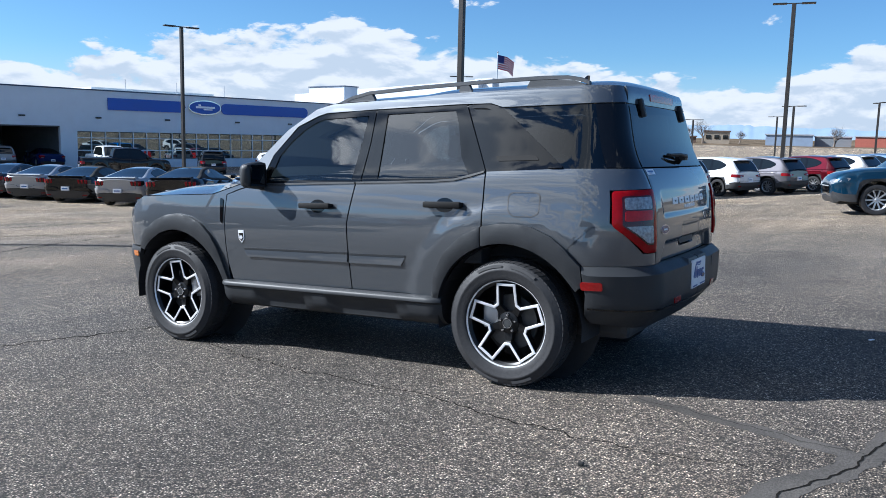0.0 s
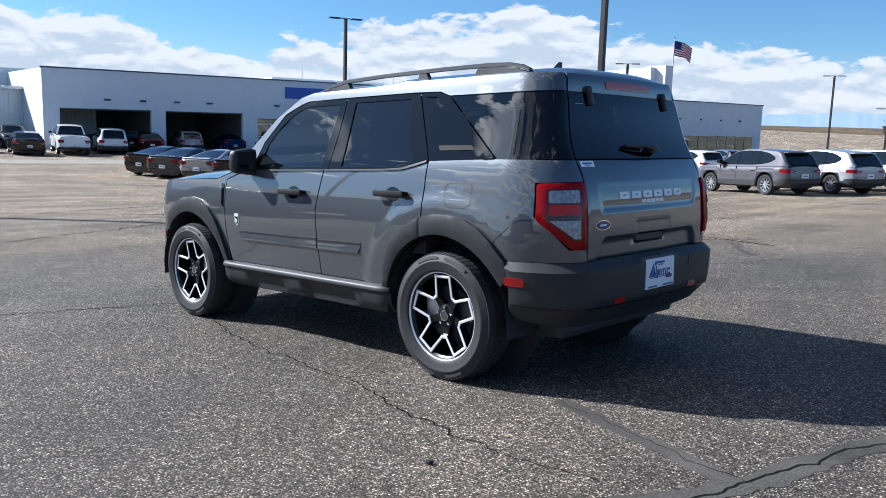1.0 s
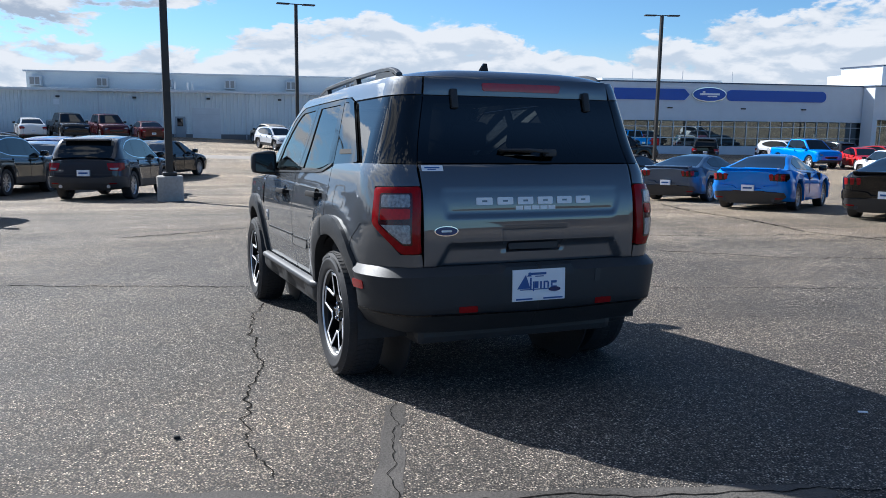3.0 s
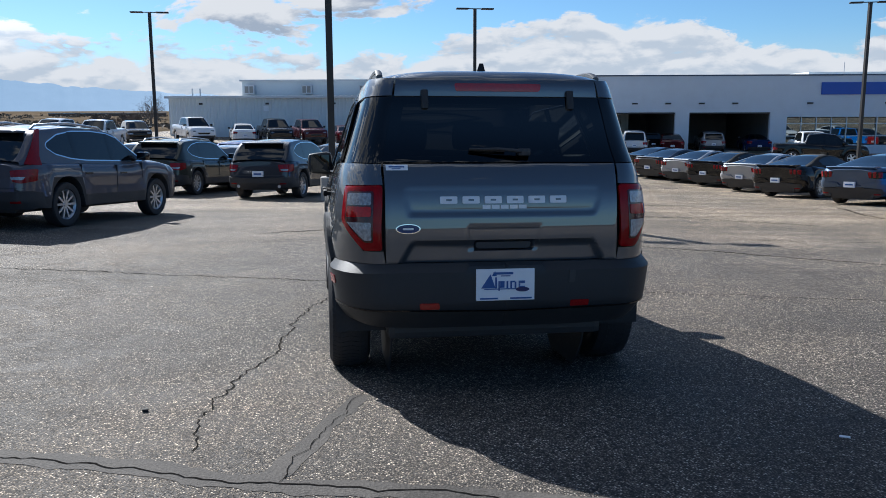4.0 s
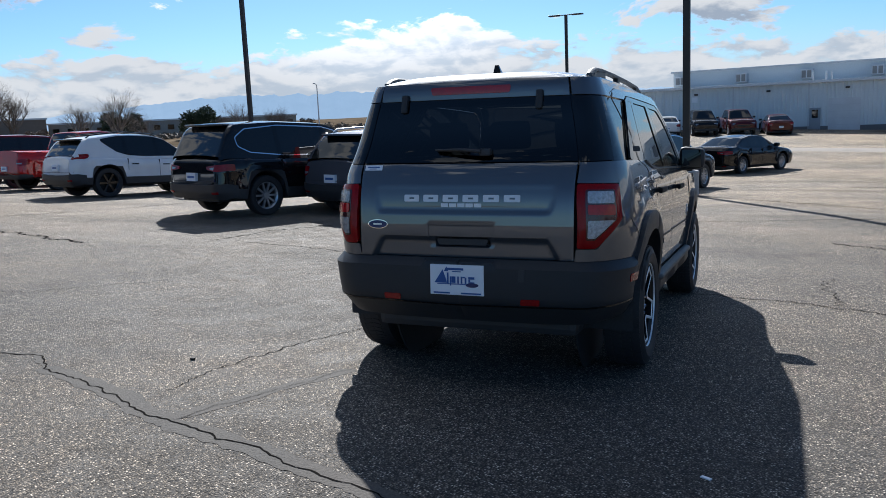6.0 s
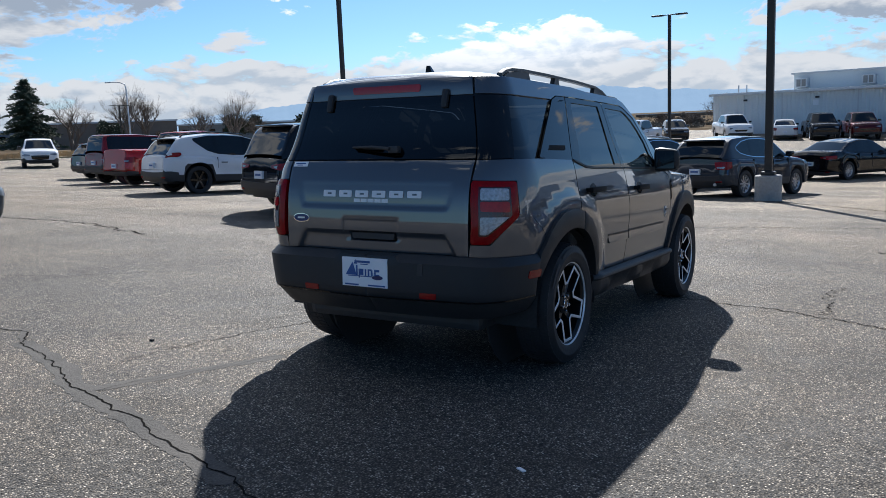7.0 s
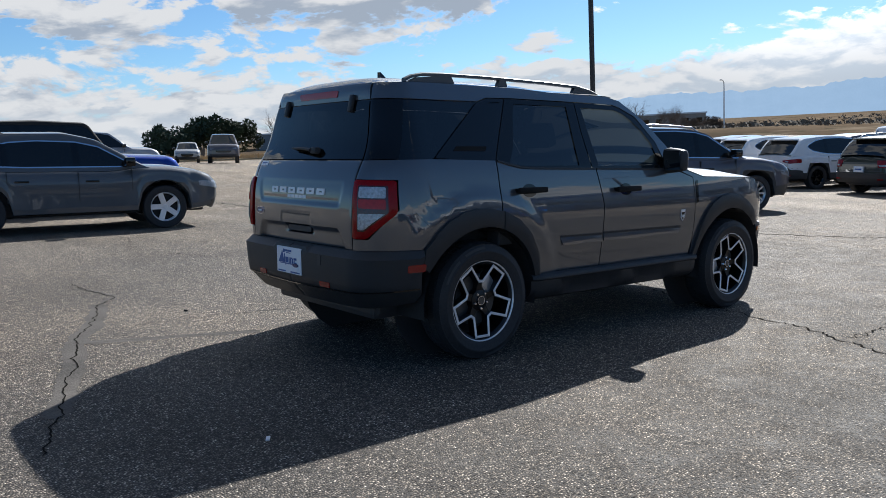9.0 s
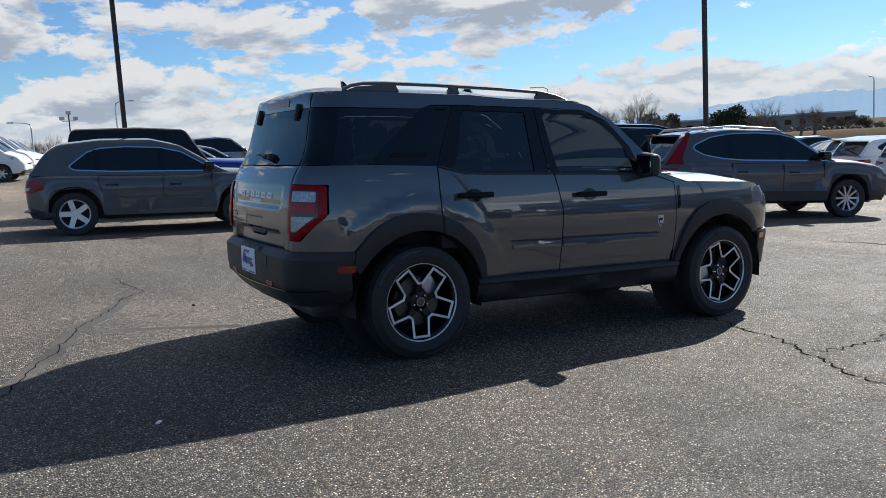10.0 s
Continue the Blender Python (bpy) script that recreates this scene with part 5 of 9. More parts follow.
    for k, v in idx.items():
        if not v:
            continue
        b = bm.copy()
        b.faces.ensure_lookup_table()
        bmesh.ops.delete(b, geom=[f for i, f in enumerate(b.faces) if i not in v], context="FACES")
        bmesh.ops.remove_doubles(b, verts=b.verts, dist=1e-4)
        out[k] = b
    bm.free()
    # side glass with its surround and pillars, laid on the cabin's side
    surf = cabin_side(s)
    out_line = rounded(s["dlo"], 0.035)
    for m, side in ((False, "left"), (True, "right")):
        wide = grown(out_line, 0.02)
        out["surround_" + side] = panel(wide, surf, 0.12, off=0.003, lip=0.006, mirror=m)
        out["side_window_" + side] = panel(out_line, surf, 0.12, off=0.006, lip=0.0, mirror=m)
        for n_, p in enumerate(s["pillars"]):
            z0, z1 = span_at(out_line, p)
            out["pillar_%s%d" % (side, n_)] = panel([(p + 0.055, z0), (p - 0.045, z0), (p - 0.065, z1), (p + 0.025, z1)], surf, 0.12, off=0.008, lip=0.003, mirror=m)
    return out


for k_, v_ in TUCK.items():
    SPEC[k_]["tuck"] = v_
SHELLS = {}


def shell(spec):
    if spec not in SHELLS:
        SHELLS[spec] = {k: mesh_of(k, b, None, 40) for k, b in shell_parts(spec).items()}
    return SHELLS[spec]


def skin(name, me, material, parent, label=""):
    ob = new(name, me)
    ob.parent = parent
    me2 = me
    if not me.materials:
        me.materials.append(None)
    ob.material_slots[0].link = "OBJECT"
    ob.material_slots[0].material = material
    if label:
        tagged(ob, label)
    return ob


SMALL = {}


def small(key, make):
    if key not in SMALL:
        SMALL[key] = make()
    return SMALL[key]


def vehicle(spec, at, color, label, name, category="car", group="parked cars", style=None, rails=False, tail_style="block", plate=True, roof_color=None, chrome=True):
    """A parked vehicle; x forward, wheels on z = 0."""
    s = SPEC[spec]
    g = thing(name, at, label, category, group)
    sh = shell(spec)
    for k in ("body", "roof"):
        skin(k, sh[k], (roof_color or color) if k == "roof" else color, g)
    skin("lower_trim", sh["lower_trim"], PLASTIC if s["clad"] else color, g)
    for k in ("windshield", "rear_window", "side_window_left", "side_window_right"):
        if k in sh:
            skin("side_window" if k.startswith("side") else k, sh[k], GLASS_DARK, g)
    for k in sh:
        if k.startswith("pillar"):
            skin("pillar", sh[k], GLOSS_BLACK, g)
        elif k.startswith("surround"):
            skin("window_surround", sh[k], CHROME if spec in ("suv", "big_suv", "low_suv") and chrome else GLOSS_BLACK, g)
    ty, ri, di = wheel_set(s["R"], style or s["style"])
    for x in (s["f"], s["r"]):
        for sg in (1, -1):
            m = pose(x, sg * (s["W"] - 0.125), s["R"]) @ (Matrix.Identity(4) if sg > 0 else Matrix.Rotation(math.pi, 4, "Z"))
            t = share("tyre", ty, g, m)
            share("rim", ri, t)
            share("brake_disc", di, t)
    nose, tail, W = s["nose"], s["tail"], s["W"]
    part_u = small((spec, "under"), lambda: mesh_of("underbody", box(tail + 0.15, nose - 0.2, -W * 0.62, W * 0.62, s["sill"] - 0.05, s["sill"] + 0.4, 0.03), PLASTIC))
    share("underbody", part_u, g)
    zt = smooth_line(s["deck"], tail + 0.1)
    zl = zt - {"pickup": 0.30, "coupe": 0.15, "wedge": -0.01}.get(spec, 0.16)
    tail_surf, nose_surf = end_at(s), end_at(s, True)
    zh = smooth_line(s["deck"], nose - 0.14)
    for sg in (1, -1):
        if tail_style == "triple":
            q = [(0.50, 0.085), (0.955, 0.095), (0.965, -0.015), (0.93, -0.105), (0.535, -0.085)]
            me = small((spec, "tlb", sg), lambda: mesh_of("taillight_surround", panel(rounded([(sg * W * a_, zl + b_) for a_, b_ in q], 0.025), tail_surf, 0.04, off=0.010, lip=0.03, soft=0.006), GLOSS_BLACK, 40))
            lamp = share("taillight", me, g)
            for k in range(3):
                y = W * 0.565 + 0.128 * k
                q = [(y - 0.036, zl + 0.068), (y + 0.052, zl + 0.072), (y + 0.040, zl - 0.074), (y - 0.028, zl - 0.066)]
                me = small((spec, "tl3", sg, k), lambda: mesh_of("red_lens", panel(rounded([(sg * a_, b_) for a_, b_ in q], 0.014), tail_surf, 0.04, off=0.018, lip=0.02, soft=0.005), LAMP_RED, 40))
                share("red_lens", me, lamp)
        else:
            q = {"block": [(0.60, 0.085), (0.965, 0.095), (0.975, -0.06), (0.90, -0.115), (0.66, -0.10)],
                 "tall": [(0.66, 0.06), (0.968, 0.09), (0.968, -0.09), (0.84, -0.13), (0.72, -0.10)],
                 "slim": [(0.46, 0.030), (0.972, 0.085), (0.978, -0.035), (0.80, -0.060), (0.50, -0.022)]}[tail_style]
            me = small((spec, "tl", tail_style, sg), lambda: mesh_of("taillight", panel(rounded([(sg * W * a_, zl + b_) for a_, b_ in q], 0.02), tail_surf, 0.035, off=0.014, lip=0.03, soft=0.004), LAMP_RED, 40))
            lamp = share("taillight", me, g)
            q = [(0.68, -0.035), (0.88, -0.030), (0.86, -0.075), (0.71, -0.075)] if tail_style != "slim" else [(0.60, 0.012), (0.74, 0.022), (0.72, -0.030), (0.61, -0.015)]
            me = small((spec, "rl", tail_style, sg), lambda: mesh_of("reversing_lens", panel([(sg * W * a_, zl + b_) for a_, b_ in q], tail_surf, 0.05, off=0.017, lip=0.004), CLEAR_LENS, 40))
            share("reversing_lens", me, lamp)
        q = [(0.52, -0.085), (0.80, -0.055), (0.985, -0.030), (0.985, -0.120), (0.86, -0.175), (0.56, -0.165)]
        me = small((spec, "hl", sg), lambda: mesh_of("headlight", panel(rounded([(sg * W * a_, zh + b_) for a_, b_ in q], 0.02), nose_surf, 0.035, off=0.016, lip=0.04, soft=0.004), CLEAR_LENS, 40))
        share("headlight", me, g)
        xm = s["roof"][-1][0] - 0.32
        zm = smooth_line(s["deck"], xm) + 0.10
        me = small((spec, "mir", sg), lambda: mesh_of("mirror", box(xm - 0.09, xm + 0.07, sg * (W * 0.98) - (0.02 if sg > 0 else 0.18), sg * (W * 0.98) + (0.18 if sg > 0 else 0.02), zm - 0.07, zm + 0.08, 0.04), GLOSS_BLACK, 50))
        share("mirror", me, g)
        for k, xh in enumerate(s["pillars"][:2] or (0.6,)):
            zh = smooth_line(s["deck"], xh) - 0.16
            me = small((spec, "han", sg, k), lambda: mesh_of("door_handle", box(xh + 0.10, xh + 0.30, sg * W * 0.985 - 0.02, sg * W * 0.985 + 0.02, zh - 0.015, zh + 0.015, 0.008), GLOSS_BLACK, 50))
            share("door_handle", me, g)
        for k, xh in enumerate([p for p in s["pillars"]] + [s["win"][1] - 0.1]):
            z1, z0 = smooth_line(s["deck"], xh) - 0.02, s["sill"] + 0.2
            me = small((spec, "gap", sg, k), lambda: mesh_of("door_gap", box(xh - 0.004, xh + 0.004, sg * W * 0.95 - 0.049, sg * W * 0.95 + 0.049, z0, z1), PLASTIC))
            share("door_gap", me, g)
        if rails:
            me = small((spec, "rail", sg), lambda: mesh_of("roof_rail", tube([(s["xr"] + 0.15, sg * W * 0.60, lerp_line(s["roof"], s["xr"] + 0.15)), (s["xr"] + 0.25, sg * W * 0.60, lerp_line(s["roof"], s["xr"] + 0.25) + 0.06), ((s["xr"] + s["xf"]) / 2, sg * W * 0.61, max(z for x, z in s["roof"]) + 0.06), (s["xf"] - 0.2, sg * W * 0.60, lerp_line(s["roof"], s["xf"] - 0.2) + 0.05), (s["xf"] - 0.05, sg * W * 0.60, lerp_line(s["roof"], s["xf"] - 0.05))], 0.02, 8), GLOSS_BLACK if spec == "wedge" else ALLOY_GREY, 50))
            share("roof_rail", me, g)
    if tail_style == "tall" and spec in ("suv", "big_suv"):
        for m in (False, True):
            x2 = s["xr"]
            me = small((spec, "lamp", m), lambda: mesh_of("pillar_lamp", panel(rounded([(tail + 0.10, zt + 0.0), (x2 - 0.02, zt - 0.02), (x2 - 0.02, zt + 0.12), (x2 + 0.16, zt + 0.54), (x2 + 0.08, zt + 0.53), (x2 - 0.10, zt + 0.30)], 0.02), cabin_side(s), 0.06, off=0.012, lip=0.03, mirror=m), LAMP_RED, 40))
            share("pillar_lamp", me, g)
    if spec in ("suv", "big_suv", "wedge"):
        x2 = s["xr"]
        zs_ = lerp_line(s["roof"], x2 + 0.04)
        me = small((spec, "spoil"), lambda: mesh_of("tail_spoiler", box(x2 - 0.16, x2 + 0.10, -W * 0.60, W * 0.60, zs_ - 0.022, zs_ + 0.022, 0.02), None, 40))
        skin("tail_spoiler", me, GLOSS_BLACK if spec == "wedge" else roof_color or color, g)
    lo = s["sill"]
    b0, b1 = (lo + 0.02, lo + 0.30) if s["clad"] else (lo - 0.01, lo + (0.27 if spec == "coupe" else 0.12))
    if spec == "coupe":
        q = mirrored([(0.30, 0.545), (0.36, 0.60), (W * 0.90, 0.66), (W * 0.985, 0.60), (W * 0.985, 0.43), (W * 0.84, 0.47), (W * 0.60, 0.50)])
        me = small((spec, "shelf"), lambda: mesh_of("bumper_shelf", panel(q, tail_surf, 0.05, off=0.040, lip=0.05, soft=0.022), None, 40))
        skin("bumper_shelf", me, color, g)
        me = small((spec, "lip"), lambda: mesh_of("deck_spoiler", plate2d([(tail + 0.02, 0.985), (tail - 0.035, 1.032), (tail - 0.02, 1.048), (tail + 0.26, 1.055), (tail + 0.30, 1.02)], 1.36, "Y", 0.008, -0.68), None, 40))
        skin("deck_spoiler", me, color, g)
    q = mirrored([(0.02, b1 - 0.04), (W * 0.50, b1 - 0.03), (W * 0.93, b1), (W * 0.985, b1 - 0.03), (W * 0.985, b0 + 0.04), (W * 0.90, b0), (0.02, b0)][:-1])
    if spec == "coupe":
        q = mirrored([(W * 0.30, b1 + 0.01), (W * 0.44, b1 - 0.02), (W * 0.86, b1 - 0.03), (W * 0.90, b1 - 0.12), (W * 0.78, b0 + 0.03), (W * 0.55, b0)])
    me = small((spec, "rb"), lambda: mesh_of("rear_bumper", panel(q, tail_surf, 0.06, off=0.032, lip=0.05, soft=0.008), PLASTIC, 40))
    share("rear_bumper", me, g)
    q2 = mirrored([(0.02, b1 + 0.012), (W * 0.95, b1 + 0.040), (W * 0.95, b1 + 0.030), (0.02, b1 + 0.002)][1:3])
    me = small((spec, "rs"), lambda: mesh_of("bumper_seam", panel(q2, tail_surf, 0.08, off=0.004, lip=0.0), PLASTIC))
    share("bumper_seam", me, g)
    for sg in (1, -1):
        z0, z1 = b1 + 0.04, zt - 0.02
        me = small((spec, "ts", sg), lambda: mesh_of("tailgate_seam", panel([(sg * W * 0.74, z1), (sg * (W * 0.74 + 0.008), z1), (sg * (W * 0.70 + 0.008), z0), (sg * W * 0.70, z0)], tail_surf, 0.08, off=0.003, lip=0.0), PLASTIC))
        share("tailgate_seam", me, g)
        me = small((spec, "rr", sg), lambda: mesh_of("reflector", panel([(sg * W * 0.66, b0 + 0.13), (sg * W * 0.82, b0 + 0.135), (sg * W * 0.82, b0 + 0.105), (sg * W * 0.66, b0 + 0.10)], tail_surf, 0.06, off=0.037, lip=0.01), LAMP_RED))
        share("reflector", me, g)
        if spec == "coupe" or (spec == "suv" and color is P_DKGREY):
            me = small((spec, "ex", sg), lambda: mesh_of("exhaust_tip", tube([(tail + 0.25, sg * W * 0.62, lo + 0.05), (end_x(s, lo + 0.05, False) - 0.06, sg * W * 0.62, lo + 0.05)], [0.042, 0.042], 14), PLASTIC if spec == "coupe" else ALLOY_GREY, 50))
            share("exhaust_tip", me, g)
    zg = zh - 0.11
    q3 = mirrored([(W * 0.50, zg), (W * 0.46, zg - 0.20), (W * 0.36, zg - 0.24)])
    me = small((spec, "gr"), lambda: mesh_of("grille", panel(q3, nose_surf, 0.06, off=0.010, lip=0.03), GLOSS_BLACK, 40))
    share("grille", me, g)
    q4 = mirrored([(W * 0.70, lo + 0.16), (W * 0.90, lo + 0.18), (W * 0.94, lo + 0.05), (W * 0.80, lo - 0.0)])
    me = small((spec, "fb"), lambda: mesh_of("front_valance", panel(q4, nose_surf, 0.06, off=0.008, lip=0.03, soft=0.004), PLASTIC, 40))
    share("front_valance", me, g)
    if plate:
        zp = zl - (0.16 if spec in ("suv", "big_suv", "boxy") else 0.27 if spec in ("coupe", "wedge") else 0.22)
        me = small((spec, "pl"), lambda: mesh_of("licence_plate", box(tail - 0.038, tail + 0.02, -0.152, 0.152, zp - 0.076, zp + 0.076, 0.004), PLATE_WHITE))
        p = share("licence_plate", me, g, label="white dealer plate")
        me = small((spec, "plbar"), lambda: mesh_of("plate_bar", box(tail - 0.041, tail - 0.0385, -0.11, 0.11, zp - 0.02, zp + 0.02), INK_BLUE))
        share("plate_bar", me, p)
    return g


P_GREY = paint("mid grey", (0.105, 0.100, 0.112), 0.35)
P_MID = paint("nardo grey", (0.100, 0.106, 0.114), 0.2)
P_DKGREY = paint("dark slate grey", (0.040, 0.043, 0.052), 0.6)
P_BLACK = paint("black", (0.008, 0.008, 0.009), 0.1)
P_WHITE = paint("white", (0.72, 0.73, 0.74), 0.0)
P_SILVER = paint("silver", (0.34, 0.35, 0.37), 0.5)
P_BLUE = paint("grabber blue", (0.006, 0.19, 0.68), 0.15)
P_NAVY = paint("navy blue", (0.01, 0.03, 0.13), 0.3)
P_STEELBLUE = paint("steel blue", (0.060, 0.095, 0.155), 0.45)
P_RED = paint("bright red", (0.42, 0.012, 0.010), 0.1)
P_MAROON = paint("maroon", (0.06, 0.004, 0.008), 0.3)
P_GREEN = paint("dark olive green", (0.035, 0.04, 0.032), 0.5)
P_DARKRED = paint("dark candy red", (0.20, 0.010, 0.014), 0.3)
P_TAN = paint("sand", (0.42, 0.36, 0.28), 0.4)
SOFT_TOP = mat("black canvas soft top", (0.012, 0.012, 0.012), 0.9, vary=0.2, grain=120, bump=0.2)
P_COBALT = paint("cobalt blue", (0.006, 0.035, 0.24), 0.3)
P_TEAL = paint("deep teal blue", (0.006, 0.03, 0.06), 0.5)


def put(spec, x, y, rz, color, label, name, **kw):
    return vehicle(spec, on_ground(x, y, rz), color, label, name, **kw)


# ---------------------------------------------------------------- the grey sport-utility vehicle
from mathutils.geometry import delaunay_2d_cdt

CAR = pose(0, 0, 0, 0.5, 2.8, 0)   # it stands on the slope of the lot
SIDE_W = [(0.25, 0.80), (0.36, 0.836), (0.48, 0.852), (0.62, 0.871), (0.72, 0.884), (0.81, 0.892), (0.89, 0.893), (0.97, 0.888), (1.05, 0.878), (1.12, 0.866), (1.19, 0.850), (1.24, 0.832), (1.58, 0.718), (1.66, 0.690), (1.72, 0.66)]
REAR_X = [(0.25, -2.02), (0.45, -2.09), (0.70, -2.105), (0.90, -2.108), (1.10, -2.085), (1.20, -2.045), (1.24, -2.022), (1.58, -1.925), (1.66, -1.90), (1.72, -1.86)]
UB, UC, UF, UD = -1.72, 0.46, 1.55, 0.72   # where the corners begin, and their lengths along the skin
CORNER = [(1.0, 0.235), (1.1, 0.225), (1.228, 0.187), (1.58, 0.14), (1.72, 0.12)]   # radius of the rear corner by height
MID = UB - UC - 0.65                        # the middle of the rear
FRONT = UF + UD + 0.58


def skin_at(u, z):
    """The body side: u runs along it and on round the corners, z is the height."""
    w, xr = spline_line(SIDE_W, z), spline_line(REAR_X, z)
    if u < -1.0:
        w -= 0.020 * ((-1.0 - max(u, -1.9)) / 0.9) ** 2
    if u > 0.7:
        w -= 0.028 * ((min(u, 1.6) - 0.7) / 0.9) ** 2
    if u < 0.0:   # the rear arch swells a little
        w += 0.012 * step(0.71, 0.62, math.hypot(u + 1.335, z - 0.355)) * step(-1.98, -1.74, u)
    if UB <= u <= UF:
        return Vector((u, w, z))
    if u < UB:
        rc = lerp_line(CORNER, z)
        if u > UB - UC:
            t = (UB - u) / UC * math.pi / 2
            return Vector((UB + (xr - UB) * math.sin(t), w - rc * (1 - math.cos(t)), z))
        k = (UB - UC - u) / 0.65
        return Vector((xr - 0.025 * (1 - (1 - k) ** 2), (w - rc) * (1 - k), z))
    xf = 2.11 - 0.03 * abs(z - 0.7) - (0.40 * (z - 0.85) if z > 0.85 else 0.0)
    rc = 0.30
    if u < UF + UD:
        t = (u - UF) / UD * math.pi / 2
        return Vector((UF + (xf - UF) * math.sin(t), w - rc * (1 - math.cos(t)), z))
    k = min(1.0, (u - UF - UD) / 0.58)
    return Vector((xf + 0.04 * (1 - (1 - k) ** 2), (w - rc) * (1 - k), z))


def rear_at(y, z):
    """The tail as a surface of y and z."""
    w = spline_line(SIDE_W, z) - 0.020 - lerp_line(CORNER, z)
    return Vector((spline_line(REAR_X, z) - 0.025 * (1 - min(1.0, abs(y) / max(w, 0.1)) ** 2), y, z))


def both(name, material, parent, outline, label="", sides=(False, True), smooth=35, surf=None, **kw):
    """The same panel on the left and on the right side."""
    return [part(name, panel(outline, surf or skin_at, mirror=m, **kw), material, parent, label, smooth) for m in sides]


def window_glass(name, tint, gloss=0.9, ior=1.85):
    """Tinted glass: what passes is stained, and Fresnel drives the gloss."""
    m = bpy.data.materials.new(name)
    m.use_nodes = True
    n, l = m.node_tree.nodes, m.node_tree.links
    n.clear()
    out, mix, tr, gl, fr = (n.new(k) for k in ("ShaderNodeOutputMaterial", "ShaderNodeMixShader", "ShaderNodeBsdfTransparent", "ShaderNodeBsdfGlossy", "ShaderNodeFresnel"))
    tr.inputs[0].default_value = (*tint, 1)
    gl.inputs["Color"].default_value = (gloss, gloss, gloss, 1)
    gl.inputs["Roughness"].default_value = 0.0
    fr.inputs["IOR"].default_value = ior
    l.new(fr.outputs[0], mix.inputs[0]); l.new(tr.outputs[0], mix.inputs[1]); l.new(gl.outputs[0], mix.inputs[2])
    l.new(mix.outputs[0], out.inputs[0])
    return m


PRIVACY = window_glass("privacy glass", (0.10, 0.11, 0.115), ior=1.7)
REAR_GLASS = window_glass("rear privacy glass", (0.07, 0.078, 0.085), ior=1.6)
SIDE_GLASS = window_glass("front side glass", (0.42, 0.47, 0.46), ior=1.7)
HERO_PAINT = mat("paint carbonised grey hero", (0.065, 0.073, 0.084), 0.44, 0.38, vary=0.03, grain=2.0, coat=1.0, coat_rough=0.01, flake=0.05, spec=0.2)
HERO_PAINT.node_tree.nodes["Principled BSDF"].inputs["Coat IOR"].default_value = 1.88
WHEEL_BLACK = mat("black wheel lacquer", (0.006, 0.006, 0.0065), 0.32, vary=0.1, grain=30, spec=0.35)
SATIN_BLACK = mat("satin black frame", (0.005, 0.0052, 0.0055), 0.06, vary=0.1, grain=60, spec=0.4)
SEAT_CLOTH = mat("dark seat cloth", (0.035, 0.035, 0.037), 0.9, vary=0.2, grain=80, bump=0.2)
LETTER_WHITE = mat("satin white letter", (0.72, 0.73, 0.75), 0.35, 0.1, vary=0.04, grain=20)
BADGE_BLUE = mat("deep blue enamel", (0.004, 0.020, 0.11), 0.25, vary=0.05, grain=10, coat=0.2)
RAIL = mat("satin charcoal rail", (0.085, 0.088, 0.092), 0.45, 0.4, vary=0.1, grain=80, spec=0.5)
DEEP_BLACK = mat("deep black plastic", (0.005, 0.005, 0.0055), 0.7, vary=0.1, grain=120, spec=0.25)
CLADDING = mat("charcoal cladding", (0.028, 0.030, 0.033), 0.48, vary=0.12, grain=250, bump=0.10, spec=0.32)

hero = thing("sport_utility_vehicle", CAR, "charcoal grey compact off-road style vehicle with black cladding and roof rails", "car")

ARCH_F = [(0.835, 0.47), (0.905, 0.69), (0.965, 0.79), (1.05, 0.865), (1.17, 0.915), (1.30, 0.932), (1.43, 0.917), (1.55, 0.875), (1.64, 0.815), (1.70, 0.75), (1.735, 0.67)]
ARCH_R = [(-0.845, 0.47), (-0.875, 0.62), (-0.96, 0.758), (-1.07, 0.85), (-1.195, 0.905), (-1.30, 0.925), (-1.40, 0.927), (-1.505, 0.912), (-1.62, 0.862), (-1.70, 0.80), (-1.765, 0.708)]


def arc(cx, r, a0, a1, n=18):
    return [(cx + r * math.cos(radians(a0 + (a1 - a0) * k / n)), 0.355 + r * math.sin(radians(a0 + (a1 - a0) * k / n))) for k in range(n + 1)]


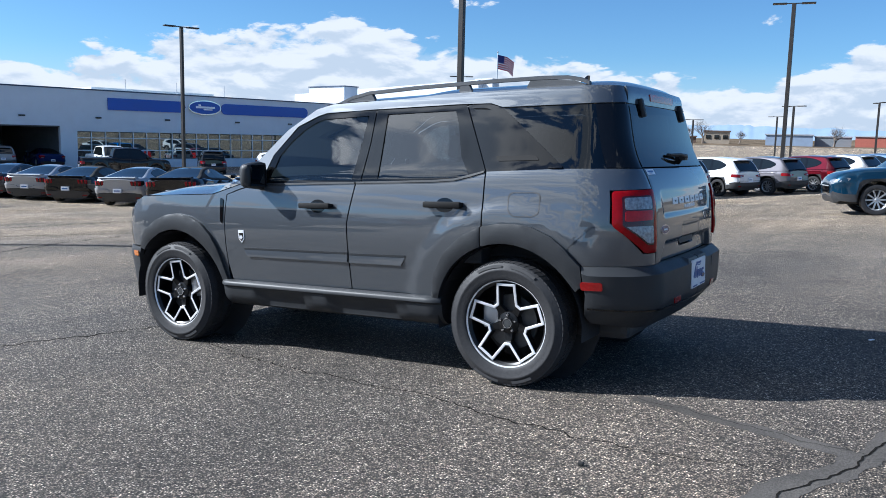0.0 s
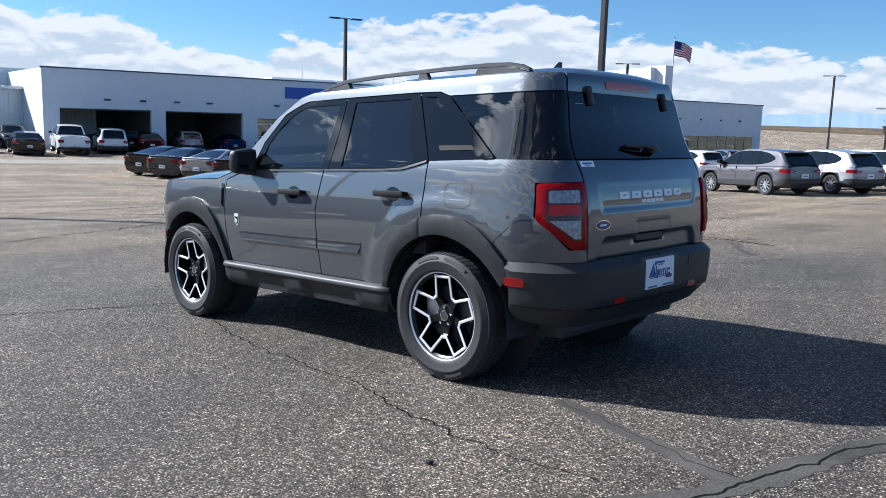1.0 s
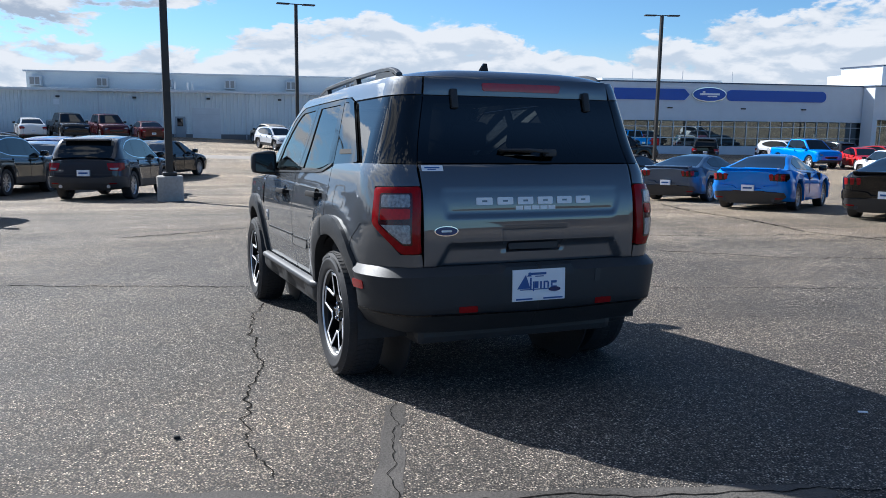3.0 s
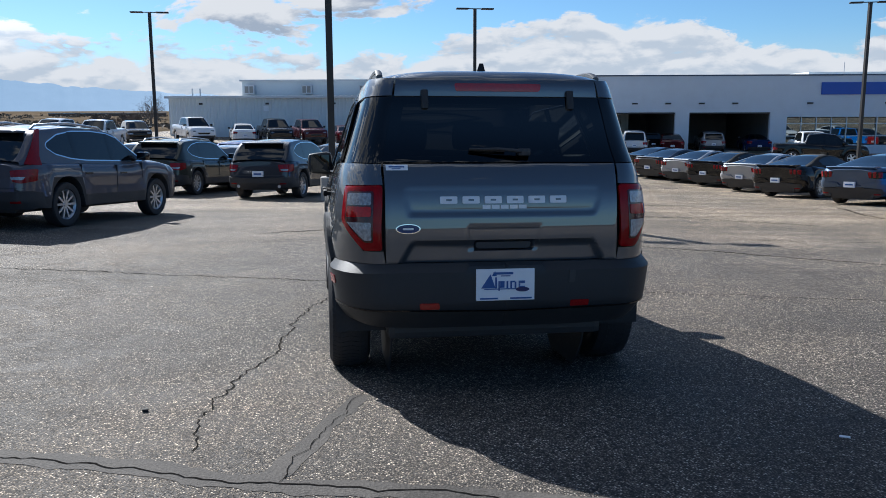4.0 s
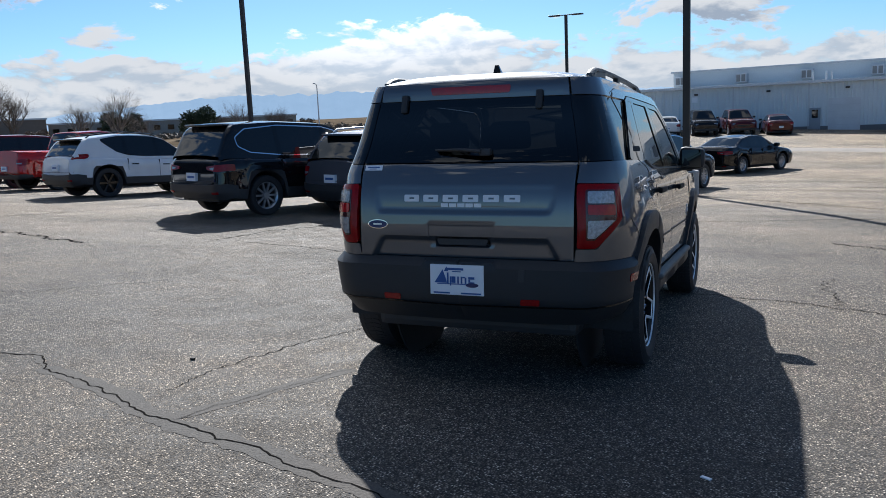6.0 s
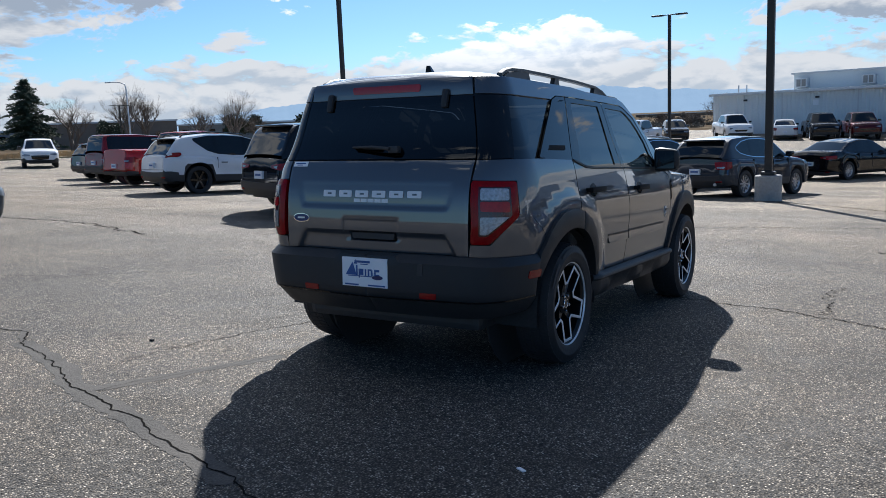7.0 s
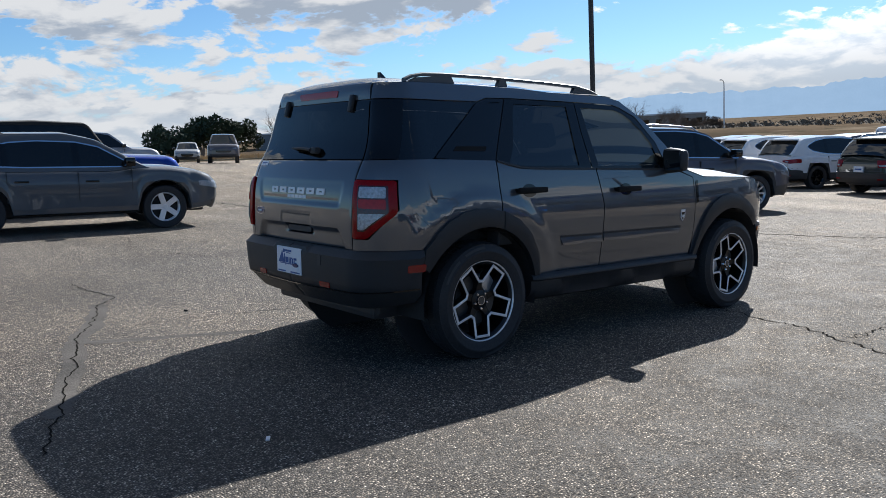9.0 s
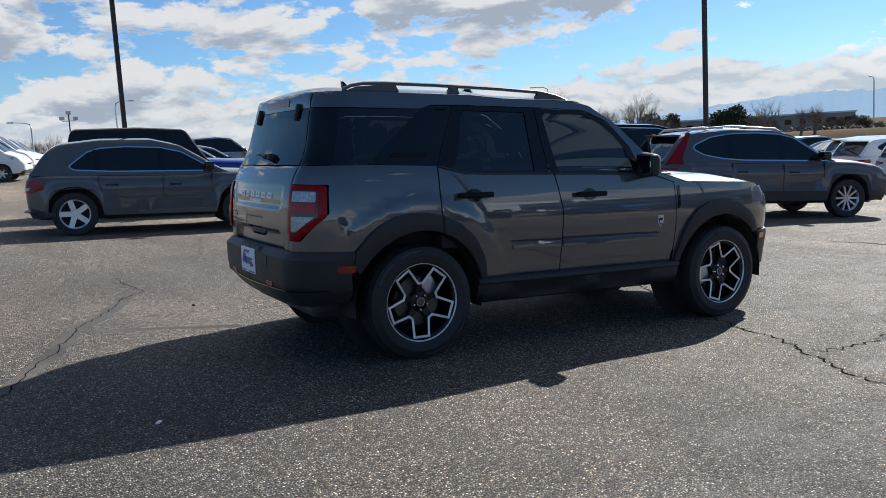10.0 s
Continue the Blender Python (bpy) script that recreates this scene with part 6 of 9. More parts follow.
def hero_panels():
    both("front_door", HERO_PAINT, hero, [(0.808, 1.070), (0.70, 1.102), (0.60, 1.126), (0.46, 1.137), (-0.284, 1.150), (-0.262, 1.05), (-0.228, 0.90), (-0.230, 0.482), (0.80, 0.472), (0.826, 0.60), (0.828, 0.70), (0.822, 0.90)], soft=0.002)
    both("rear_door", HERO_PAINT, hero, [(-0.294, 1.150), (-0.85, 1.158), (-1.0, 1.166), (-1.10, 1.188), (-1.190, 1.211), (-1.190, 0.903)] + [(x + 0.004, z) for x, z in ARCH_R[:5][::-1]][1:] + [(-0.84, 0.482), (-0.239, 0.482), (-0.237, 0.90), (-0.272, 1.05)], soft=0.002)
    both("quarter_panel", HERO_PAINT, hero, [(-1.199, 1.214), (-1.65, 1.226), (-2.176, 1.221), (-2.176, 1.116), (-1.886, 1.110), (-1.882, 0.94), (-2.052, 0.772), (-2.184, 0.772), (-2.187, 0.709), (-1.772, 0.709)] + [(x, z) for x, z in ARCH_R[4:-1][::-1]] + [(-1.199, 0.91)], size=0.04, soft=0.002)
    both("front_fender", HERO_PAINT, hero, ARCH_F[:-1] + [(1.78, 0.675), (2.02, 0.675), (2.05, 0.83), (1.99, 0.96), (1.735, 1.050), (1.40, 1.062), (0.95, 1.071), (0.70, 1.137), (0.645, 1.150), (0.60, 1.134), (0.71, 1.108), (0.815, 1.074), (0.830, 0.90), (0.836, 0.70), (0.834, 0.60)], soft=0.002)
    both("roof_side", HERO_PAINT, hero, [(0.72, 1.150), (0.53, 1.33), (0.345, 1.50), (0.13, 1.628), (0.0, 1.655), (-0.6, 1.662), (-0.85, 1.676), (-1.7, 1.676), (-1.95, 1.672), (-2.16, 1.668), (-2.166, 1.578), (-1.60, 1.577), (-1.245, 1.578), (-1.165, 1.604), (-0.95, 1.609), (-0.3, 1.606), (0.04, 1.600), (0.11, 1.583), (0.265, 1.520), (0.435, 1.335), (0.50, 1.17), (0.60, 1.135)], size=0.03)
    gf = [(0.43, 1.166), (0.378, 1.33), (0.300, 1.42), (0.205, 1.495), (0.12, 1.54), (0.05, 1.561), (-0.305, 1.568), (-0.255, 1.171)]
    gr = [(-0.450, 1.176), (-0.447, 1.571), (-0.935, 1.573), (-0.965, 1.50), (-1.02, 1.30), (-1.085, 1.196), (-0.98, 1.180)]
    both("window_frame", SATIN_BLACK, hero, [(0.495, 1.145), (0.43, 1.335), (0.255, 1.515), (0.105, 1.577), (0.035, 1.594), (-0.3, 1.600), (-0.355, 1.600), (-0.350, 1.40), (-0.322, 1.152), (0.40, 1.141)], holes=[gf], off=-0.002, lip=0.0, size=0.04)
    both("window_frame", SATIN_BLACK, hero, [(-0.331, 1.153), (-0.358, 1.40), (-0.363, 1.600), (-0.95, 1.603), (-1.005, 1.601), (-1.19, 1.216), (-1.10, 1.192), (-1.0, 1.170), (-0.85, 1.162)], holes=[gr], off=-0.002, lip=0.0, size=0.04)
    both("side_window", SIDE_GLASS, hero, grown(gf, 0.018), off=-0.008, lip=0.0, label="lightly tinted door glass")
    both("side_window", PRIVACY, hero, grown(gr, 0.018), off=-0.008, lip=0.0, label="dark privacy glass")
    both("pillar_backing", PLASTIC, hero, [(-0.325, 1.155), (-0.315, 1.60), (-0.400, 1.60), (-0.385, 1.155)], off=-0.012, lip=0.0)
    both("pillar_backing", PLASTIC, hero, [(-0.985, 1.60), (-1.035, 1.60), (-1.225, 1.215), (-1.170, 1.215)], off=-0.012, lip=0.0)
    # black quarter: triangle, slanted band, rear quarter glass, corner
    both("quarter_trim", GLOSS_BLACK, hero, [(-1.015, 1.601), (-1.165, 1.597), (-1.20, 1.585), (-1.58, 1.222), (-1.198, 1.214)], off=-0.003, lip=0.015)
    both("pillar_band", GLOSS_BLACK, hero, rounded([(-1.04, 1.598), (-1.165, 1.596), (-1.25, 1.572), (-1.665, 1.228), (-1.575, 1.226), (-1.20, 1.545), (-1.16, 1.572), (-1.05, 1.578)], 0.02), off=0.007, lip=0.012, size=0.03)
    both("quarter_window", PRIVACY, hero, grown([(-1.262, 1.570), (-1.672, 1.230), (-1.885, 1.232), (-1.815, 1.570)], 0.016), off=-0.009, lip=0.0)
    both("corner_trim", GLOSS_BLACK, hero, [(-1.822, 1.572), (-1.892, 1.230), (-2.176, 1.226), (-2.172, 1.572)], off=-0.003, lip=0.012, size=0.035)
    both("vent_slot", DEEP_BLACK, hero, rounded([(-1.245, 1.300), (-1.485, 1.300), (-1.515, 1.274), (-1.262, 1.272)], 0.008), off=0.0015, lip=0.004, size=0.03)
    # belt trim
    both("belt_trim", CLADDING, hero, [(0.62, 1.120), (0.46, 1.133), (-0.284, 1.146), (-0.284, 1.156), (0.46, 1.147), (0.60, 1.136)], off=0.006, lip=0.012, size=0.06)
    both("belt_trim", CLADDING, hero, [(-0.294, 1.146), (-0.85, 1.155), (-1.0, 1.163), (-1.10, 1.184), (-1.185, 1.207), (-1.185, 1.217), (-1.10, 1.197), (-1.0, 1.175), (-0.85, 1.166), (-0.294, 1.157)], off=0.006, lip=0.012, size=0.06)

    # arch flares, round and proud
    def flare(u, z):
        return 0.026
    both("arch_flare", CLADDING, hero, ARCH_F + arc(1.335, 0.462, 40, 165), off=flare, lip=0.05, soft=0.006, size=0.035, label="grained black wheel arch flare")
    both("arch_flare", CLADDING, hero, [(x + 0.003, z) for x, z in ARCH_R[:5]] + [(-1.190, 0.80)] + arc(-1.335, 0.462, 72, 15, 10), off=flare, lip=0.05, soft=0.006, size=0.035)
    both("arch_flare", CLADDING, hero, [(-1.198, 0.80), (-1.198, 0.904)] + ARCH_R[5:] + [(-1.77, 0.60)] + arc(-1.335, 0.462, 152, 74, 12), off=flare, lip=0.05, soft=0.006, size=0.035)
    # door mouldings: a dark groove over a pale slanted strip
    for a, b in ((0.657, -0.226), (-0.241, -0.663)):
        d = 0.03
        fa, fb = (a, b) if a > 0 else (a, b)
        low = [(fa - (d if a > 0.5 else 0), 0.652), (fb + (d if b < -0.5 else 0), 0.655)]
        both("door_moulding", HERO_PAINT, hero, [(fa, 0.698), (fb, 0.704), low[1], low[0]], off=lambda u, z: 0.001 + 0.009 * min(1.0, max(0.0, (0.703 - z) / 0.045)), lip=0.009, size=0.02)
        both("moulding_groove", CLADDING, hero, [(fa, 0.712), (fb, 0.718), (fb, 0.705), (fa, 0.699)], off=0.003, lip=0.006, size=0.05)
    # details on the sides
    both("fender_vent", GLOSS_BLACK, hero, rounded([(0.838, 1.040), (0.868, 1.050), (0.866, 0.885), (0.845, 0.872)], 0.008), off=0.003, lip=0.008, size=0.03)
    both("shield_badge", LETTER_WHITE, hero, [(0.645, 0.832), (0.695, 0.832), (0.695, 0.772), (0.670, 0.745), (0.645, 0.772)], off=0.004, lip=0.005, size=0.03)
    both("badge_field", GLOSS_BLACK, hero, [(0.651, 0.812), (0.689, 0.812), (0.689, 0.776), (0.670, 0.755), (0.651, 0.776)], off=0.0055, lip=0.002, size=0.03)
    both("badge_peak", LETTER_WHITE, hero, [(0.655, 0.782), (0.664, 0.797), (0.670, 0.787), (0.678, 0.803), (0.686, 0.780), (0.670, 0.768)], off=0.007, lip=0.002, size=0.03)
    # the filler door as a hairline gap
    o = rounded([(-1.350, 1.100), (-1.546, 1.100), (-1.540, 0.983), (-1.505, 0.964), (-1.385, 0.964), (-1.350, 1.0)], 0.035, 5)
    i = rounded([(-1.356, 1.094), (-1.540, 1.094), (-1.534, 0.988), (-1.503, 0.970), (-1.387, 0.970), (-1.356, 1.003)], 0.035, 5)
    part("filler_gap", panel(o, skin_at, holes=[i], off=0.0012, lip=0.0, size=0.02), PLASTIC, hero)
    # handles
    for x, z in ((0.0, 1.008), (-0.945, 1.027)):
        both("handle_cup", GLOSS_BLACK, hero, [(x + 0.062 * math.cos(a), z - 0.004 + 0.042 * math.sin(a)) for a in [2 * math.pi * k / 20 for k in range(20)]], off=0.002, lip=0.003, size=0.02)
        for s in (1, -1):
            y = skin_at(x, z).y
            part("door_handle", box(x - 0.125, x + 0.125, s * (y + 0.034) - 0.013, s * (y + 0.034) + 0.013, z - 0.018, z + 0.018, 0.011), DEEP_BLACK, hero, "black pull handle", 50)
            for dx in (-0.105, 0.105):
                part("handle_mount", box(x + dx - 0.018, x + dx + 0.018, min(s * (y - 0.01), s * (y + 0.03)), max(s * (y - 0.01), s * (y + 0.03)), z - 0.012, z + 0.012, 0.004), DEEP_BLACK, hero)


hero_panels()


def hero_sill():
    """Rocker cladding with a pale step on top."""
    prof = [(0.862, 0.482), (0.898, 0.474), (0.908, 0.462), (0.908, 0.446), (0.893, 0.434), (0.889, 0.380), (0.876, 0.350), (0.845, 0.318), (0.80, 0.300), (0.66, 0.290)]
    for s in (1, -1):
        bm = bmesh.new()
        prev = None
        xs = [0.885, 0.84] + [0.84 - 1.70 * k / 30 for k in range(1, 30)] + [-0.86, -0.905]
        for x in xs:
            e = 0.03 if x in (0.885, -0.905) else 0.0
            cut = 0.028 * (step(0.52, 0.50, x) * step(0.10, 0.12, x) + step(-0.08, -0.10, x) * step(-0.60, -0.58, x))
            cur = [bm.verts.new((x, s * (y - e - (cut if 0.34 < z < 0.40 else 0)), z)) for y, z in prof]
            if prev:
                for a, b, c, d in zip(prev, prev[1:], cur[1:], cur):
                    bm.faces.new((a, b, c, d) if s > 0 else (d, c, b, a))
            prev = cur
        bmesh.ops.recalc_face_normals(bm, faces=bm.faces)
        part("rocker_panel", bm, CLADDING, hero, "black rocker cladding with a stepped top", 40)


hero_sill()


def hero_tail():
    # tail lamps
    lamp = [(-1.894, 1.105), (-2.172, 1.111), (-2.180, 0.778), (-2.062, 0.777), (-1.892, 0.922)]
    both("taillight", RED_LENS, hero, rounded(lamp, 0.02), off=lambda u, z: 0.012, lip=0.03, soft=0.005, size=0.025, label="red hexagonal taillight with clear windows")
    inner = [(-1.938, 1.076), (-2.120, 1.079), (-2.128, 0.820), (-2.075, 0.820), (-1.938, 0.925)]
    both("lamp_bezel", mat("dark red bezel", (0.05, 0.001, 0.002), 0.15, vary=0.2, grain=30, coat=0.2), hero, rounded(inner, 0.012), off=0.0135, lip=0.004, size=0.025)
    both("reversing_lens", CLEAR_LENS, hero, rounded([(-1.950, 1.068), (-2.108, 1.071), (-2.110, 1.010), (-1.950, 1.007)], 0.01), off=0.017, lip=0.006, size=0.02)
    both("lamp_core", mat("bright red core", (0.42, 0.006, 0.006), 0.1, vary=0.3, grain=60, coat=0.2, spec=0.3), hero, rounded([(-1.950, 1.000), (-2.110, 1.002), (-2.113, 0.952), (-1.950, 0.945)], 0.01), off=0.018, lip=0.008, size=0.02)
    both("signal_lens", CLEAR_LENS, hero, rounded([(-1.953, 0.920), (-2.115, 0.922), (-2.119, 0.830), (-2.076, 0.830), (-1.953, 0.922)], 0.01), off=0.017, lip=0.006, size=0.02)
    both("body_crease", HERO_PAINT, hero, [(-1.69, 0.795), (-1.80, 0.925), (-1.884, 0.935), (-1.884, 0.928), (-1.805, 0.917), (-1.70, 0.790)], off=0.0015, lip=0.002, size=0.03)

    # tailgate with its trough, handle and lower step
    def dent(y, z):
        a = abs(y)
        d = 0.0
        k = step(0.535, 0.495, a + 0.35 * max(0.0, 1.03 - z))
        d += (0.003 + 0.006 * min(1.0, max(0.0, (1.092 - z) / 0.122))) * step(1.098, 1.088, z) * step(0.950, 0.974, z) * k
        d += 0.004 * step(0.90, 0.893, z) * step(0.19, 0.184, a) * step(0.768, 0.775, z)
        d += 0.030 * step(0.822, 0.812, z) * step(0.770, 0.780, z) * step(0.158, 0.150, a)
        edge = 0.478 + 0.55 * max(0.0, 0.818 - z)
        d += 0.030 * step(0.832, 0.792, z) * step(edge + 0.02, edge - 0.02, a)
        return -d
    half = [(0.623, 1.221), (0.619, 1.11), (0.619, 0.79), (0.617, 0.709)]
    gate = part("tailgate", panel(half + [(-y, z) for y, z in half[::-1]], rear_at, size=0.0125, off=dent, lip=0.02, soft=0.002), HERO_PAINT, hero, "charcoal tailgate with a sunk name trough", 30)
    part("handle_pocket", panel(rounded([(-0.15, 0.812), (0.15, 0.812), (0.142, 0.778), (-0.142, 0.778)], 0.012), rear_at, size=0.03, off=-0.030, lip=0.02), PLASTIC, gate)
    for a, b in (((-0.19, 0.888), (0.19, 0.884)), ):
        part("handle_gap", panel([(-0.19, 0.890), (0.19, 0.890), (0.19, 0.886), (-0.19, 0.886)], rear_at, size=0.03, off=-0.001, lip=0.0), PLASTIC, gate)
        for s in (1, -1):
            part("handle_gap", panel([(s * 0.19, 0.890), (s * 0.186, 0.890), (s * 0.186, 0.815), (s * 0.19, 0.815)], rear_at, size=0.03, off=-0.002, lip=0.0), PLASTIC, gate)
    # name in the trough: six plain raised blocks, and a smaller row under them
    n = 6
    for k in range(n):
        y = 0.292 - 0.1165 * k
        slot = [(y - 0.016, 1.040), (y + 0.014, 1.040), (y + 0.014, 1.030), (y - 0.016, 1.030)]
        part("name_block", panel(rounded([(y + 0.045, 1.054), (y - 0.045, 1.054), (y - 0.045, 1.016), (y + 0.045, 1.016)], 0.006), rear_at, size=0.015, holes=[slot], off=-0.002, lip=0.010), LETTER_WHITE, gate)
    for k in range(5):
        y = 0.094 - 0.048 * k
        part("name_block", panel([(y + 0.021, 1.008), (y - 0.021, 1.008), (y - 0.021, 0.988), (y + 0.021, 0.988)], rear_at, size=0.02, off=-0.006, lip=0.010), LETTER_WHITE, gate)
    ov = [(0.503 + 0.064 * math.cos(a), 0.888 + 0.026 * math.sin(a)) for a in [2 * math.pi * k / 36 for k in range(36)]]
    oi = [(0.503 + 0.058 * math.cos(a), 0.888 + 0.0215 * math.sin(a)) for a in [2 * math.pi * k / 36 for k in range(36)]]
    badge = part("oval_badge", panel(ov, rear_at, size=0.02, off=0.004, lip=0.006), CHROME, gate, "small oval blue badge with a bright rim", 40)
    part("badge_field", panel(oi, rear_at, size=0.02, off=0.0055, lip=0.002), BADGE_BLUE, badge)
    part("badge_bar", panel(rounded([(0.475, 0.893), (0.531, 0.893), (0.531, 0.883), (0.475, 0.883)], 0.003), rear_at, size=0.02, off=0.0068, lip=0.001), LETTER_WHITE, badge)
    st = part("dealer_sticker", panel([(0.610, 1.216), (0.497, 1.216), (0.497, 1.187), (0.610, 1.187)], rear_at, size=0.03, off=0.0012, lip=0.0), PLATE_WHITE, gate, "small white sticker")
    part("sticker_bar", panel([(0.595, 1.208), (0.515, 1.208), (0.515, 1.201), (0.595, 1.201)], rear_at, size=0.03, off=0.0022, lip=0.0), INK_BLUE, st)
    part("sticker_bar", panel([(0.58, 1.197), (0.535, 1.197), (0.535, 1.193), (0.58, 1.193)], rear_at, size=0.03, off=0.0022, lip=0.0), INK_BLUE, st)
    # rear glass and header
    gl = [(0.624, 1.228), (0.556, 1.571)]
    part("rear_window", panel(gl + [(-y, z) for y, z in gl[::-1]], rear_at, size=0.05, off=0.0, lip=0.0), REAR_GLASS, hero, "dark privacy rear glass", 40)
    fr_o = [(0.650, 1.212), (0.582, 1.586)]
    fr_i = [(0.560, 1.262), (0.505, 1.535)]
    part("glass_border", panel(fr_o + [(-y, z) for y, z in fr_o[::-1]], rear_at, size=0.05, off=-0.010, lip=0.0, holes=[fr_i + [(-y, z) for y, z in fr_i[::-1]]]), GLOSS_BLACK, hero)
    hd = [(0.553, 1.577), (0.548, 1.62), (0.540, 1.668)]
    part("tail_header", panel(hd + [(-y, z) for y, z in hd[::-1]], rear_at, size=0.03, off=lambda y, z: 0.012 * step(1.58, 1.64, z), lip=0.02, soft=0.003), HERO_PAINT, hero, smooth=40)
    part("brake_light", panel(rounded([(0.235, 1.638), (-0.235, 1.638), (-0.228, 1.600), (0.228, 1.600)], 0.012), rear_at, size=0.03, off=lambda y, z: 0.004 + 0.012 * step(1.58, 1.64, z), lip=0.01), mat("brake lamp red", (0.34, 0.008, 0.010), 0.15, vary=0.2, grain=40, coat=0.3), hero, "red high-mounted brake light", 40)
    for s in (1, -1):
        p = rear_at(s * 0.395, 1.56)
        part("glass_hinge", box(-0.014, 0.014, -0.020, 0.020, -0.056, 0.050, 0.012, Matrix.Translation(p + Vector((-0.008, 0, 0))) @ Matrix.Rotation(radians(14), 4, "Y")), CLADDING, hero, smooth=50)
    p = rear_at(-0.12, 1.285)
    w = part("rear_wiper", box(-0.022, 0.022, -0.034, 0.034, -0.024, 0.016, 0.012, Matrix.Translation(p + Vector((-0.022, 0, 0)))), PLASTIC, hero, "short black rear wiper", 50)
    q = rear_at(0.17, 1.296)
    part("wiper_arm", tube([p + Vector((-0.045, 0.02, 0.0)), p + Vector((-0.045, 0.14, 0.012)), q + Vector((-0.03, 0, 0))], [0.011, 0.008, 0.005], 8), PLASTIC, w, smooth=50)
    part("wiper_blade", tube([rear_at(-0.02, 1.288) + Vector((-0.018, 0, 0)), q + Vector((-0.014, 0, 0))], 0.008, 6), RUBBER, w)

    # bumper
    def puff(u, z):
        top = 0.052 * step(0.712, 0.690, z) * (1 - 0.6 * step(0.475, 0.44, z))
        return top * (0.55 + 0.45 * step(UB + 0.02, UB - 0.25, u)) - 0.03 * step(0.44, 0.36, z)
    outline = [(-1.768, 0.707), (MID, 0.707), (MID, 0.352), (-2.35, 0.352), (-2.02, 0.362), (-1.80, 0.395), (-1.775, 0.44), (-1.782, 0.56)]
    for m in (False, True):
        part("rear_bumper", panel(outline, skin_at, size=0.03, off=puff, lip=0.03, soft=0.004, mirror=m), CLADDING, hero, "grained black plastic rear bumper", 35)
    both("bumper_crease", GLOSS_BLACK, hero, [(-1.79, 0.492), (-2.10, 0.482), (MID, 0.470), (MID, 0.462), (-2.10, 0.474), (-1.79, 0.484)], off=lambda u, z: puff(u, z) + 0.002, lip=0.003, size=0.05)
    both("side_marker", mat("red reflector", (0.27, 0.004, 0.005), 0.15, vary=0.3, grain=90, coat=0.3), hero, rounded([(-1.765, 0.632), (-1.850, 0.632), (-1.850, 0.588), (-1.768, 0.588)], 0.006), off=lambda u, z: puff(u, z) + 0.004, lip=0.006, size=0.03, label="red side reflector")
    both("rear_reflector", MATS["red reflector"], hero, rounded([(-2.345, 0.512), (-2.455, 0.512), (-2.455, 0.482), (-2.345, 0.482)], 0.005), off=lambda u, z: puff(u, z) + 0.004, lip=0.006, size=0.03, label="red rear reflector")
    both("tow_cover", PLASTIC, hero, rounded([(-2.44, 0.665), (-2.475, 0.665), (-2.475, 0.60), (-2.44, 0.60)], 0.005), off=lambda u, z: puff(u, z) + 0.003, lip=0.004, size=0.03, sides=(True,))
    # plate
    xp = -2.178
    pl = part("licence_plate", box(xp - 0.006, xp + 0.012, -0.150, 0.160, 0.515, 0.680, 0.003), PLATE_WHITE, hero, "white dealer plate with blue bars")
    bars = ((0.070, -0.035, 0.663, 0.651), (0.060, 0.051, 0.637, 0.579), (0.043, 0.036, 0.617, 0.566), (0.034, 0.011, 0.617, 0.582), (0.000, -0.009, 0.617, 0.579), (-0.020, -0.029, 0.617, 0.579), (-0.043, -0.052, 0.612, 0.579), (-0.030, -0.046, 0.617, 0.609), (-0.064, -0.098, 0.617, 0.604), (-0.064, -0.073, 0.603, 0.590), (-0.064, -0.098, 0.589, 0.579), (0.118, -0.06, 0.578, 0.573), (0.140, 0.045, 0.530, 0.522), (-0.02, -0.135, 0.530, 0.522), (0.03, -0.02, 0.646, 0.641))
    for y0, y1, z1, z0 in bars:
        part("plate_bar", box(xp - 0.0085, xp - 0.0065, min(y0, y1), max(y0, y1), z0, z1), INK_BLUE, pl)
    for yt, zt in ((0.100, 0.612), (0.066, 0.655)):
        k = 0.075 if zt < 0.62 else 0.026
        part("plate_peak", plate2d([(yt + k * 0.45, zt - k * 0.42), (yt - k * 0.55, zt - k * 0.42), (yt - k * 0.2, zt + k * 0.55)], -0.002, "X"), INK_BLUE, pl, at=Matrix.Translation((xp - 0.0066, 0, 0)))
    part("plate_oval", plate2d([(-0.085 + 0.036 * math.cos(a), 0.572 + 0.012 * math.sin(a)) for a in [2 * math.pi * k / 24 for k in range(24)]], -0.003, "X"), BADGE_BLUE, pl, at=Matrix.Translation((xp - 0.0066, 0, 0)))


hero_tail()


